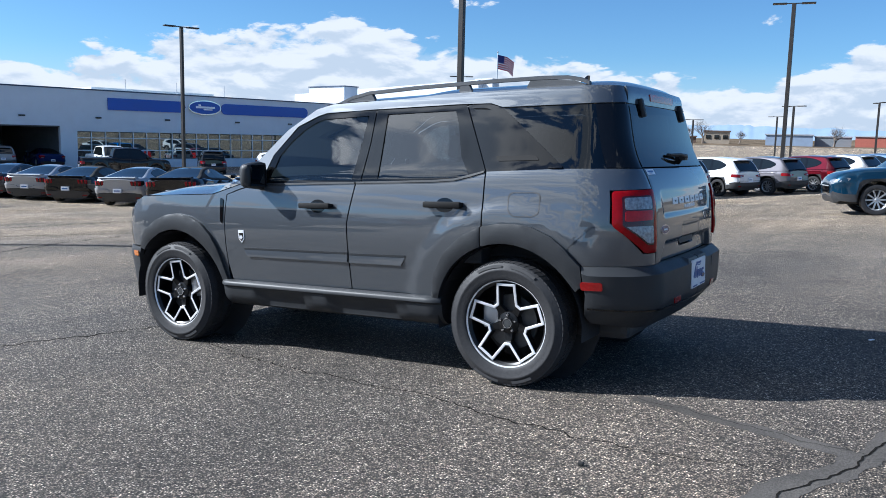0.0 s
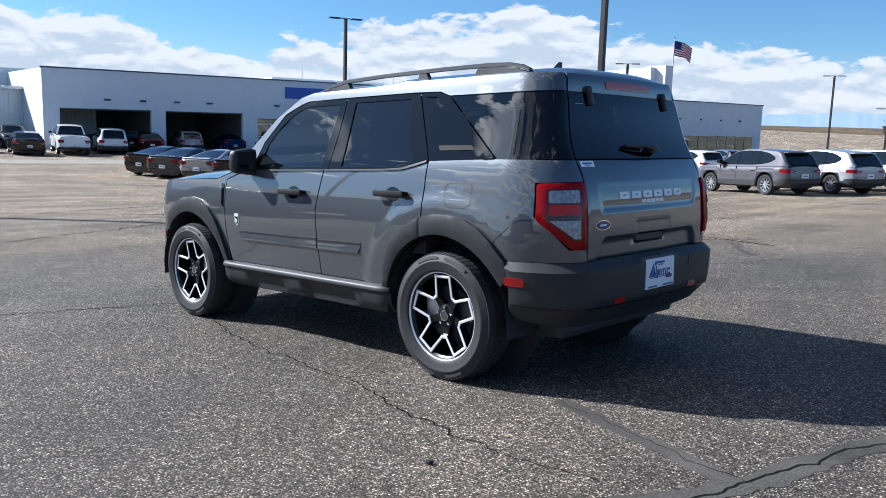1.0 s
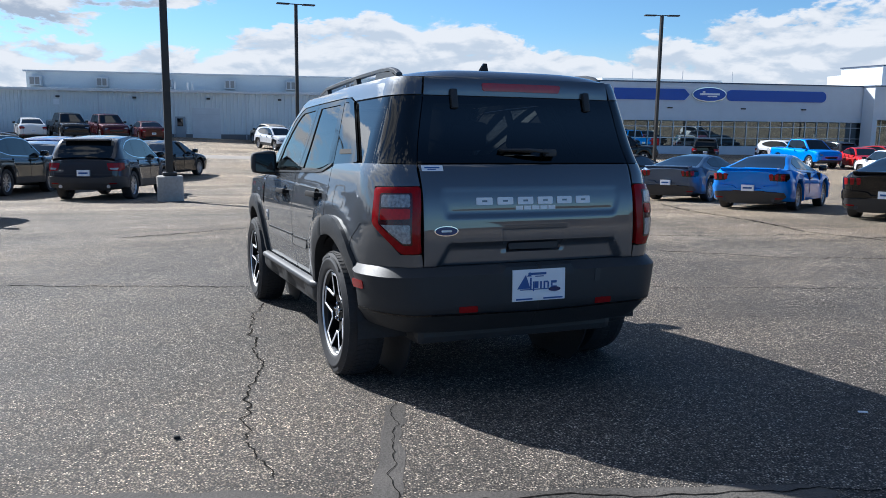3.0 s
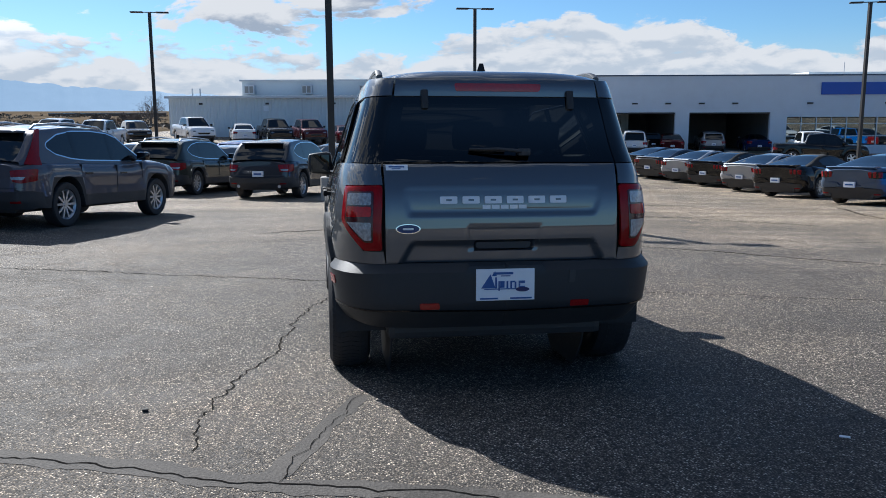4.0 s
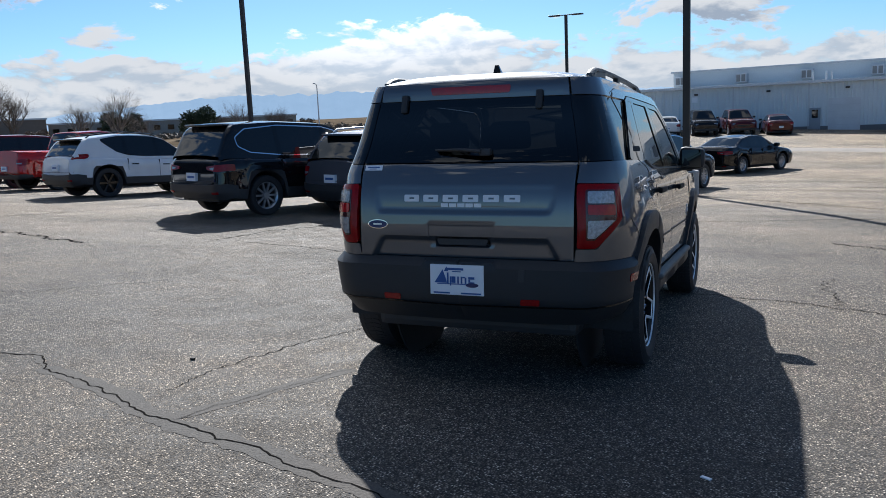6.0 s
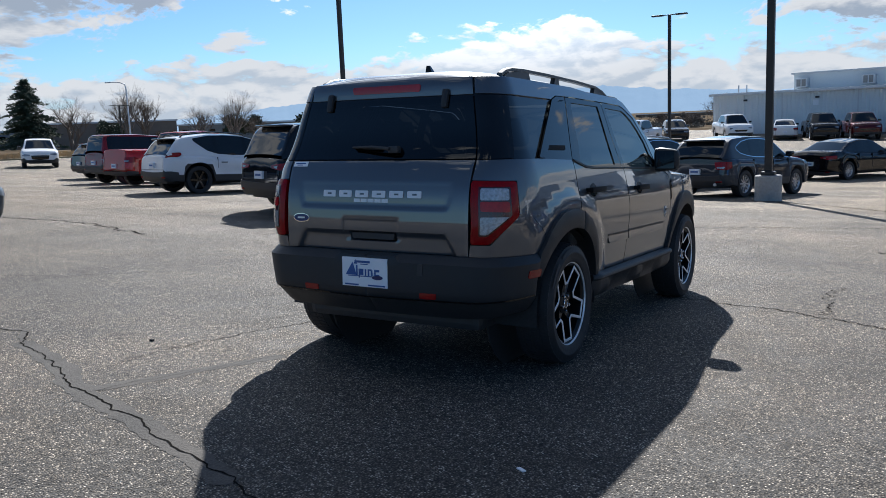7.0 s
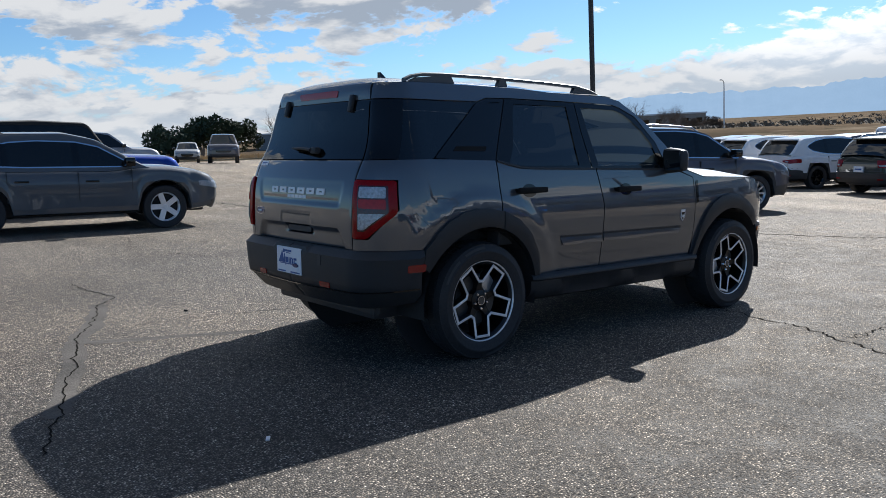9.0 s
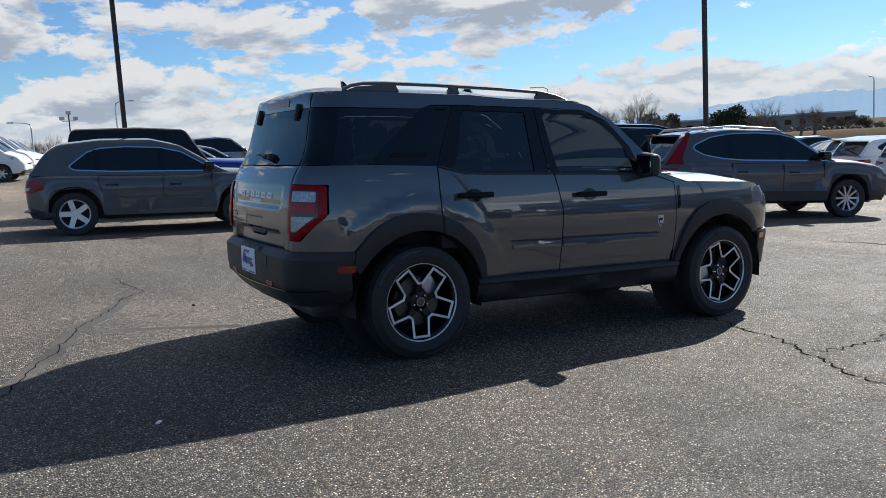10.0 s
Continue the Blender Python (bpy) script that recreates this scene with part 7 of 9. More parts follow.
def hero_front():
    # hood, one pressed sheet
    bm = bmesh.new()
    rows = []
    us = [0.66 + 1.075 * k / 22 for k in range(23)]
    for u in us:
        t = (u - 0.66) / 1.075
        ze = lerp_line([(0.66, 1.149), (0.70, 1.139), (0.95, 1.073), (1.735, 1.052)], u)
        e = skin_at(u, ze)
        xc = 0.80 + (2.00 - 0.80) * t
        dz = lerp_line([(0, 0.035), (0.25, 0.085), (0.7, 0.065), (0.92, 0.03), (1.0, -0.025)], t)
        row = []
        for k in range(-14, 15):
            s = k / 14
            row.append(bm.verts.new((e.x + (xc - e.x) * (1 - s * s), e.y * s * 0.997, ze + 0.004 + dz * (1 - abs(s) ** 3.2))))
        rows.append(row)
    for r0, r1 in zip(rows, rows[1:]):
        for k in range(28):
            bm.faces.new((r0[k], r1[k], r1[k + 1], r0[k + 1]))
    bmesh.ops.recalc_face_normals(bm, faces=bm.faces)
    if sum(f.normal.z for f in bm.faces) < 0:
        bmesh.ops.reverse_faces(bm, faces=bm.faces)
    part("hood", bm, HERO_PAINT, hero, smooth=40)
    both("front_bumper", CLADDING, hero, [(1.745, 0.665), (FRONT, 0.665), (FRONT, 0.37), (2.1, 0.36), (1.80, 0.40), (1.775, 0.55)], off=lambda u, z: 0.022 * step(0.672, 0.655, z), lip=0.03, size=0.05, label="black lower front bumper")
    both("grille", GLOSS_BLACK, hero, [(2.03, 0.675), (2.06, 0.83), (2.00, 0.955), (1.80, 1.022), (FRONT, 1.01), (FRONT, 0.675)], off=-0.006, lip=0.02, size=0.05)
    both("headlight", CLEAR_LENS, hero, rounded([(2.075, 0.84), (2.02, 0.945), (2.34, 0.955), (2.34, 0.84)], 0.03), off=0.006, lip=0.02, size=0.04)
    both("front_marker", AMBER, hero, rounded([(1.765, 0.640), (1.84, 0.640), (1.84, 0.600), (1.768, 0.600)], 0.006), off=0.029, lip=0.008, size=0.03)
    # windscreen, bowed forward
    bm = bmesh.new()
    rows = []
    edge = [(0.725, 1.150), (0.535, 1.33), (0.350, 1.50), (0.135, 1.627), (0.02, 1.653)]
    for i in range(13):
        t = i / 12 * (len(edge) - 1)
        j = min(int(t), len(edge) - 2)
        a, b = edge[j], edge[j + 1]
        u, z = a[0] + (b[0] - a[0]) * (t - j), a[1] + (b[1] - a[1]) * (t - j)
        e = skin_at(u, z)
        bow = 0.13 * (1 - i / 12) + 0.03
        rows.append([bm.verts.new((e.x + bow * (1 - (k / 10) ** 2), e.y * k / 10 * 0.99, z + 0.025 * (1 - (k / 10) ** 2))) for k in range(-10, 11)])
    for r0, r1 in zip(rows, rows[1:]):
        for k in range(20):
            bm.faces.new((r0[k], r0[k + 1], r1[k + 1], r1[k]))
    part("windshield", bm, window_glass("windscreen glass", (0.55, 0.6, 0.58)), hero, smooth=50)
    part("cowl", box(0.60, 0.86, -0.80, 0.80, 1.085, 1.145, 0.02), PLASTIC, hero)
    # roof, with the raised rear section
    bm = bmesh.new()
    rows = []
    for i in range(41):
        x = 0.06 - 1.99 * i / 40
        zc = 1.700 + 0.020 * step(-0.60, -0.82, x) - 0.050 * step(-0.05, 0.08, x) - 0.030 * step(-1.70, -1.95, x) + 0.012 * math.sin(math.pi * min(1, max(0, -x / 1.9)))
        ze = 1.662 + 0.014 * step(-0.60, -0.85, x) - 0.012 * step(-0.02, 0.08, x)
        we = skin_at(max(x, -1.7), ze).y - 0.004 - (0.10 * step(-1.78, -1.96, x))
        row = []
        for k in range(-16, 17):
            s = k / 16
            rib = 0.006 * (1 if abs(abs(s) - 0.45) < 0.05 else 0) * step(-0.9, -1.0, x) * step(-1.75, -1.65, x)
            if i > 34:
                t = 1 - (1 - (i - 34) / 6) ** 1.7
                t2, t5 = t * t, t ** 5
                p = rear_at(0.552 * s, 1.671)
                row.append(bm.verts.new((-1.6315 + (p.x + 0.004 + 1.6315) * t, (we0 * (1 - t2) + 0.552 * t2) * s, (ze0 + (zc0 - ze0) * (1 - abs(s) ** 4)) * (1 - t5) + 1.672 * t5)))
                continue
            we0, ze0, zc0 = we, ze, zc
            row.append(bm.verts.new((x + 0.07 * (1 - s * s) * step(-0.2, 0.06, x) - 0.02 * (1 - s * s) * step(-1.7, -1.95, x), we * s, ze + (zc - ze) * (1 - abs(s) ** 4) - rib)))
        rows.append(row)
    for r0, r1 in zip(rows, rows[1:]):
        for k in range(32):
            bm.faces.new((r0[k], r0[k + 1], r1[k + 1], r1[k]))
    bmesh.ops.recalc_face_normals(bm, faces=bm.faces)
    if sum(f.normal.z for f in bm.faces) < 0:
        bmesh.ops.reverse_faces(bm, faces=bm.faces)
    part("roof", bm, HERO_PAINT, hero, smooth=40)
    # rails on feet
    for s in (1, -1):
        y = s * 0.615
        pts = [(0.02, 1.656), (-0.10, 1.695), (-0.24, 1.719), (-0.6, 1.731), (-1.1, 1.738), (-1.45, 1.737), (-1.60, 1.730), (-1.68, 1.714), (-1.73, 1.692)]
        bm = bmesh.new()
        prev = None
        for x, z in pts:
            hw, hh = 0.017, 0.011
            cur = [bm.verts.new((x, y + a * hw, z + b * hh)) for a, b in ((-1, -1), (1, -1), (1, 0.5), (0.5, 1), (-0.5, 1), (-1, 0.5))]
            if prev:
                for k in range(6):
                    bm.faces.new((prev[k], prev[(k + 1) % 6], cur[(k + 1) % 6], cur[k]))
            else:
                bm.faces.new(cur)
            prev = cur
        bm.faces.new(prev)
        bmesh.ops.recalc_face_normals(bm, faces=bm.faces)
        rail = part("roof_rail", bm, RAIL, hero, "raised black roof rail", 40)
        for x0, x1, x2, x3, zb, z1, z3 in ((0.03, -0.10, -0.26, -0.30, 1.645, 1.692, 1.714), (-0.90, -0.92, -0.97, -1.00, 1.675, 1.731, 1.731), (-1.34, -1.38, -1.64, -1.74, 1.672, 1.733, 1.710)):
            b = plate2d([(x0, zb), (x1, z1), (x2, z3), (x3, zb)], 0.030)
            bmesh.ops.translate(b, vec=(0, y - 0.015, 0), verts=b.verts)
            part("rail_foot", b, RAIL, rail)
    fin = plate2d([(-1.36, 1.722), (-1.42, 1.742), (-1.475, 1.798), (-1.487, 1.798), (-1.478, 1.755), (-1.52, 1.722)], 0.022)
    bmesh.ops.translate(fin, vec=(0, -0.011, 0), verts=fin.verts)
    for v in fin.verts:
        if v.co.z < 1.73:
            v.co.y *= 4.2
        elif v.co.z < 1.76:
            v.co.y *= 2.2
    part("antenna_fin", fin, GLOSS_BLACK, hero, smooth=40)
    # mirrors
    for s in (1, -1):
        bm = box(-0.048, 0.052, -0.098, 0.098, -0.092, 0.096, 0.046)
        for v in bm.verts:
            v.co.z *= 1 - 0.14 * (v.co.y * s > 0) - 0.1 * (v.co.x > 0.02)
            v.co.y *= 1 - 0.10 * (v.co.x > 0.02)
        mir = part("mirror", bm, CLADDING, hero, "black door mirror", 60, Matrix.Translation((0.490, s * 0.945, 1.200)))
        part("mirror_glass", box(-0.003, 0.003, -0.072, 0.072, -0.066, 0.070, 0.0), mat("dimmed mirror", (0.10, 0.11, 0.12), 0.0, 1.0, vary=0.0), mir, at=Matrix.Translation((-0.048, 0, 0)) @ Matrix.Rotation(radians(s * 4), 4, "Z") @ Matrix.Rotation(radians(-3), 4, "Y"))
        part("mirror_arm", box(-0.022, 0.030, -0.15 if s > 0 else 0.04, -0.04 if s > 0 else 0.15, -0.092, -0.058, 0.012), CLADDING, mir)


hero_front()


def hero_core():
    """What closes the body inside: floor pans, liners, cabin trim and seats."""
    part("underbody", box(-1.95, 1.95, -0.60, 0.60, 0.27, 0.62, 0.04), PLASTIC, hero)
    part("floor_pan", box(-1.95, 1.9, -0.60, 0.60, 0.62, 0.70, 0.01), PLASTIC, hero)
    for s in (1, -1):
        y0, y1 = (0.60, 0.835) if s > 0 else (-0.835, -0.60)
        part("inner_side", box(-0.83, 0.80, y0, y1, 0.34, 1.10, 0.01), PLASTIC, hero)
        part("inner_side", box(-1.98, -1.80, 0.3 if s > 0 else -0.74, 0.74 if s > 0 else -0.3, 0.42, 1.15, 0.01), PLASTIC, hero)
        part("inner_side", box(1.80, 1.98, 0.3 if s > 0 else -0.70, 0.70 if s > 0 else -0.3, 0.42, 0.95, 0.01), PLASTIC, hero)
        for cx in (1.335, -1.335):
            bm = bmesh.new()
            prev = None
            for k in range(17):
                a = radians(-8 + 196 * k / 16)
                cur = [bm.verts.new((cx + 0.452 * math.cos(a), s * y, 0.355 + 0.452 * math.sin(a))) for y in (0.56, 0.872)]
                if prev:
                    bm.faces.new((prev[0], cur[0], cur[1], prev[1]))
                prev = cur
            part("wheel_liner", bm, RUBBER, hero)
            part("wheel_liner_wall", lathe([(0.0, 0.0), (0.46, 0.0), (0.46, 0.01), (0.0, 0.01)], 24), RUBBER, hero, at=Matrix.Translation((cx, s * 0.56, 0.40)))
        part("upper_inner", box(-1.85, -0.86, 0.70 * s if s > 0 else -0.79, 0.79 if s > 0 else -0.70, 0.93, 1.15, 0.01), PLASTIC, hero)
        part("door_card", box(-1.15, 0.70, 0.70 if s > 0 else -0.815, 0.815 if s > 0 else -0.70, 0.68, 1.125, 0.02), SEAT_CLOTH, hero)
    part("firewall", box(0.80, 0.86, -0.72, 0.72, 0.6, 1.08), PLASTIC, hero)
    part("dashboard", box(0.42, 0.80, -0.72, 0.72, 0.85, 1.13, 0.06), SEAT_CLOTH, hero, smooth=50)
    part("tail_trim", box(-1.98, -1.90, -0.60, 0.60, 0.66, 1.20, 0.02), PLASTIC, hero)
    part("cargo_floor", box(-1.95, -1.05, -0.62, 0.62, 0.70, 0.84, 0.02), SEAT_CLOTH, hero)
    part("headliner", box(-1.80, -0.02, -0.60, 0.60, 1.625, 1.650, 0.01), mat("pale headliner", (0.42, 0.41, 0.39), 0.9, vary=0.06, grain=60), hero)
    for x, y in ((0.05, 0.37), (0.05, -0.37), (-0.82, 0.42), (-0.82, 0.0), (-0.82, -0.42)):
        w = 0.25 if x > 0 else 0.20
        sx = part("seat", box(x - 0.22, x + 0.26, y - w, y + w, 0.62, 0.80, 0.05), SEAT_CLOTH, hero, smooth=50)
        m = Matrix.Translation((x - 0.22, y, 0.76)) @ Matrix.Rotation(radians(-16), 4, "Y")
        part("backrest", box(-0.06, 0.06, -w, w, 0.0, 0.52, 0.05, m), SEAT_CLOTH, sx, smooth=50)
        part("headrest", box(-0.05, 0.05, -0.13, 0.13, 0.56, 0.74, 0.045, m), SEAT_CLOTH, sx, smooth=50)
    part("steering_wheel", lathe([(0.185, -0.012), (0.197, 0.0), (0.185, 0.012), (0.172, 0.0), (0.185, -0.012)], 28, "Z"), GLOSS_BLACK, hero, smooth=60, at=Matrix.Translation((0.36, 0.37, 1.02)) @ Matrix.Rotation(radians(-62), 4, "Y"))
    part("exhaust_pipe", tube([(-1.4, -0.35, 0.33), (-1.8, -0.38, 0.33), (-1.92, -0.40, 0.325)], 0.028, 12), ALLOY_GREY, hero, smooth=50)
    part("rear_axle", tube([(-1.335, -0.62, 0.34), (-1.335, 0.62, 0.34)], 0.05, 10), PLASTIC, hero)


hero_core()


def hero_wheels():
    R, rim = 0.362, 0.248
    tyre = lathe([(rim - 0.012, -0.085), (rim + 0.004, -0.104), (rim + 0.03, -0.112), (rim + 0.065, -0.1155), (R - 0.030, -0.108), (R - 0.012, -0.097), (R - 0.003, -0.070), (R - 0.001, 0), (R - 0.003, 0.070),
                  (R - 0.012, 0.097), (R - 0.030, 0.108), (rim + 0.065, 0.1155), (rim + 0.062, 0.1175), (rim + 0.055, 0.1175), (rim + 0.050, 0.1155), (rim + 0.03, 0.112), (rim + 0.012, 0.108), (rim + 0.004, 0.104), (rim - 0.012, 0.085)], 72)
    tyre = mesh_of("tyre", tyre, RUBBER, 35)
    bm = bmesh.new()
    for k in range(66):
        a = 2 * math.pi * k / 66
        for y0, y1, sk in ((-0.100, -0.058, 0.02), (-0.050, -0.004, -0.015), (0.004, 0.050, 0.015), (0.058, 0.100, -0.02)):
            vs = []
            drop = lambda y: 0.012 * (abs(y) / 0.1) ** 4
            for y, sh in ((y0, -sk), (y1, sk)):
                for da in (-0.034, 0.034):
                    for r in (R - 0.010, R + 0.002):
                        b = a + da + sh
                        rr = r - drop(y)
                        vs.append(bm.verts.new((rr * math.cos(b), y, rr * math.sin(b))))
            for q in ((0, 1, 3, 2), (4, 6, 7, 5), (0, 4, 5, 1), (2, 3, 7, 6), (1, 5, 7, 3)):
                bm.faces.new([vs[i] for i in q])
    bmesh.ops.recalc_face_normals(bm, faces=bm.faces)
    tread = mesh_of("tread", bm, RUBBER)
    # sidewall writing as plain raised bars
    bars = []
    for a0, a1 in ((97, 125), (60, 88), (277, 305), (240, 262)):
        bm = bmesh.new()
        prev = None
        for k in range(9):
            a = radians(a0 + (a1 - a0) * k / 8)
            cur = [bm.verts.new((r * math.cos(a), y, r * math.sin(a))) for r, y in ((rim + 0.074, 0.1163), (rim + 0.090, 0.1138))]
            if prev:
                bm.faces.new((prev[0], prev[1], cur[1], cur[0]))
            prev = cur
        bars.append(mesh_of("sidewall_bar", bm, mat("pale rubber", (0.04, 0.04, 0.042), 0.7)))
    barrel = mesh_of("barrel", lathe([(rim, -0.09), (rim - 0.02, -0.085), (rim - 0.03, 0.03), (rim - 0.022, 0.075), (rim - 0.006, 0.088)], 60), WHEEL_BLACK, 40)
    ring = mesh_of("rim_lip", lathe([(rim - 0.006, 0.092), (rim - 0.002, 0.100), (rim + 0.004, 0.101), (rim + 0.006, 0.094), (rim - 0.004, 0.084)], 72), ALLOY, 40)
    # the machined star: a closed band of five blunt teeth
    pts = []
    for k in range(5):
        c = 90 + 72 * k
        pts += [(0.955, c - 14.5), (0.955, c + 14.5), (0.515, c + 31), (0.515, c + 41)]
    pts = [Vector((rim * r * math.cos(radians(a)), rim * r * math.sin(radians(a)))) for r, a in pts]

    def inset(d):
        out = []
        n = len(pts)
        for i, p in enumerate(pts):
            e0, e1 = (p - pts[i - 1]).normalized(), (pts[(i + 1) % n] - p).normalized()
            n0, n1 = Vector((-e0.y, e0.x)), Vector((-e1.y, e1.x))
            m = (n0 + n1) / max(0.35, 1 + n0.dot(n1))
            out.append(p + m * d)
        return out
    o, i_ = pts, inset(0.0165)
    bm = bmesh.new()
    yt = lambda p: 0.080 + 0.010 * (p.length / rim) - (0.010 if p.length < rim * 0.6 else 0)
    rings = [[bm.verts.new((p.x, y(p), p.y)) for p in lp] for lp, y in ((o, lambda p: yt(p) - 0.05), (o, lambda p: yt(p) - 0.003), (inset(0.003), yt), (inset(0.0135), yt), (i_, lambda p: yt(p) - 0.003), (i_, lambda p: yt(p) - 0.05))]
    nn = len(pts)
    for r0, r1 in zip(rings, rings[1:]):
        for k in range(nn):
            bm.faces.new((r0[k], r0[(k + 1) % nn], r1[(k + 1) % nn], r1[k]))
    bmesh.ops.recalc_face_normals(bm, faces=bm.faces)
    for f in list(bm.faces):
        if abs(f.normal.y) < 0.3:
            bm.faces.remove(f)
    star = mesh_of("machined_face", bm, ALLOY)
    bm = bmesh.new()
    rr = [[bm.verts.new((p.x, y(p), p.y)) for p in lp] for lp, y in ((o, lambda p: yt(p) - 0.055), (o, lambda p: yt(p) - 0.0035), (i_, lambda p: yt(p) - 0.0035), (i_, lambda p: yt(p) - 0.055))]
    for r0, r1 in zip(rr, rr[1:]):
        for k in range(nn):
            bm.faces.new((r0[k], r0[(k + 1) % nn], r1[(k + 1) % nn], r1[k]))
    bmesh.ops.recalc_face_normals(bm, faces=bm.faces)
    webs = mesh_of("star_web", bm, WHEEL_BLACK)
    # five black spokes from the hub to the notches; the teeth between them stay open
    bm = bmesh.new()
    for k in range(5):
        c = 90 + 72 * k + 36
        n0, n1 = ((rim * 0.53, c - 7), (rim * 0.53, c + 7))
        prof = [(0.050, c - 30, 0.050), (0.105, c - 9.5, 0.058), (n0[0], n0[1], 0.074), (n1[0], n1[1], 0.074), (0.105, c + 9.5, 0.058), (0.050, c + 30, 0.050)]
        top = [bm.verts.new((q * math.cos(radians(a)), y, q * math.sin(radians(a)))) for q, a, y in prof]
        low = [bm.verts.new((q * math.cos(radians(a)), y - 0.035, q * math.sin(radians(a)))) for q, a, y in prof]
        bm.faces.new(top)
        for j in range(6):
            bm.faces.new((top[j], top[(j + 1) % 6], low[(j + 1) % 6], low[j]))
    bmesh.ops.recalc_face_normals(bm, faces=bm.faces)
    field = mesh_of("spokes", bm, WHEEL_BLACK)
    hub = mesh_of("hub", lathe([(0.0, 0.070), (0.030, 0.070), (0.034, 0.064), (0.062, 0.056), (0.066, 0.046), (0.068, 0.0)], 32), WHEEL_BLACK, 40)
    cap = mesh_of("hub_cap", lathe([(0.0, 0.074), (0.022, 0.073), (0.0235, 0.070)], 24), mat("hub badge", (0.10, 0.105, 0.11), 0.2, 0.6), 40)
    capr = mesh_of("cap_ring", lathe([(0.0235, 0.0705), (0.025, 0.0745), (0.028, 0.0745), (0.0295, 0.0705)], 24), CHROME, 40)
    nut = mesh_of("wheel_nut", lathe([(0.0, 0.078), (0.006, 0.078), (0.0095, 0.073), (0.0095, 0.055)], 6), CHROME)
    disc = mesh_of("brake_disc", lathe([(0.06, 0.012), (0.158, 0.012), (0.158, -0.012), (0.06, -0.012)], 40), mat("brake steel", (0.10, 0.10, 0.10), 0.4, 0.6, vary=0.2, grain=60), 30)
    bm = box(-0.05, 0.05, -0.03, 0.035, -0.075, 0.075, 0.015)
    caliper = mesh_of("caliper", bm, ALLOY_GREY, 40)
    for x, s, spin in ((1.335, 1, 6), (-1.335, 1, 0), (1.335, -1, 20), (-1.335, -1, 36)):
        m = pose(x, s * 0.790, 0.360) @ (Matrix.Identity(4) if s > 0 else Matrix.Rotation(math.pi, 4, "Z"))
        w = share("wheel", tyre, hero, m @ Matrix.Rotation(radians(spin), 4, "Y"), "black tyre on a black and machined star alloy wheel")
        for nm, me in (("tread", tread), ("barrel", barrel), ("rim_lip", ring), ("machined_face", star), ("star_web", webs), ("spokes", field), ("hub", hub), ("hub_cap", cap), ("cap_ring", capr), ("brake_disc", disc)):
            share(nm, me, w)
        for me in bars:
            share("sidewall_bar", me, w)
        for k in range(5):
            a = radians(90 + 72 * k)
            share("wheel_nut", nut, w, Matrix.Translation((0.050 * math.cos(a), 0, 0.050 * math.sin(a))))
        share("caliper", caliper, w, Matrix.Translation((0.125 if (x > 0) != (s > 0) else -0.125, 0.0, 0.03)))


hero_wheels()


def axle(spec, wx, wy, rz, side, which="r"):
    """Centre of a vehicle from where one wheel stands."""
    s = SPEC[spec]
    lx, ly = s[which], side * (s["W"] - 0.12)
    c, q = math.cos(radians(rz)), math.sin(radians(rz))
    return wx - (c * lx - q * ly), wy - (q * lx + c * ly)


def put_wheel(spec, wx, wy, rz, side, color, label, name, which="r", **kw):
    x, y = axle(spec, wx, wy, rz, side, which)
    return put(spec, x, y, rz, color, label, name, **kw)


# row ahead on the north side, tails towards the aisle
ROW = -19.5
put_wheel("suv", 7.6, 5.06, ROW, -1, P_GREY, "grey crossover with tall red corner taillights and roof rails", "crossover", tail_style="tall", rails=True, style="ten")
put_wheel("big_suv", 6.75, 7.42, ROW, -1, P_BLACK, "black mid-size crossover with slim red taillights", "crossover", tail_style="slim", style="ten")
put_wheel("wedge", 10.28, 14.73, -17, -1, P_WHITE, "white crossover with black wheels and black trim", "crossover", tail_style="slim", style="black", rails=True)
put_wheel("pickup", 13.85, 21.75, -11, 1, P_RED, "bright red crew-cab pickup with black wheels", "pickup_truck", category="pickup truck", style="black", tail_style="tall")
put_wheel("boxy", 15.1, 25.0, -11, 1, P_DARKRED, "dark red boxy off-roader with black wheels", "off_roader", tail_style="tall", roof_color=P_DARKRED)
put_wheel("suv", 17.5, 28.0, -11, -1, P_TEAL, "dark slate blue crossover with black wheels", "crossover", style="black", tail_style="tall")
put("boxy", 21.3, 25.2, -20, P_WHITE, "white boxy off-roader behind the row", "off_roader", plate=False)
# second row
put_wheel("suv", 18.4, 4.58, ROW, -1, P_GREEN, "dark olive crossover with roof rails", "crossover", tail_style="block", rails=True)
put_wheel("suv", 16.6, 1.51, ROW, -1, P_DKGREY, "dark grey crossover beside the concrete pedestal", "crossover", tail_style="block")
put_wheel("suv", 19.7, 7.8, ROW, -1, P_WHITE, "white crossover with dark red taillights", "crossover", tail_style="slim", style="black")
put_wheel("suv", 21.2, 10.4, ROW, -1, P_WHITE, "white compact crossover in the second row", "crossover", tail_style="slim")
put_wheel("sedan", 23.5, 12.6, ROW, -1, P_DKGREY, "dark grey sedan in the second row", "sedan")
put_wheel("sedan", 22.0, 3.4, ROW, -1, P_STEELBLUE, "pale blue hatchback behind the row", "sedan", tail_style="slim")
put_wheel("sedan", 27.5, -0.1, ROW - 10, -1, P_BLACK, "small black sedan near the pedestal", "sedan", tail_style="slim")
put_wheel("suv", 24.0, -1.6 + 4.6, ROW, -1, P_NAVY, "dark blue crossover in the second row", "crossover", tail_style="slim")
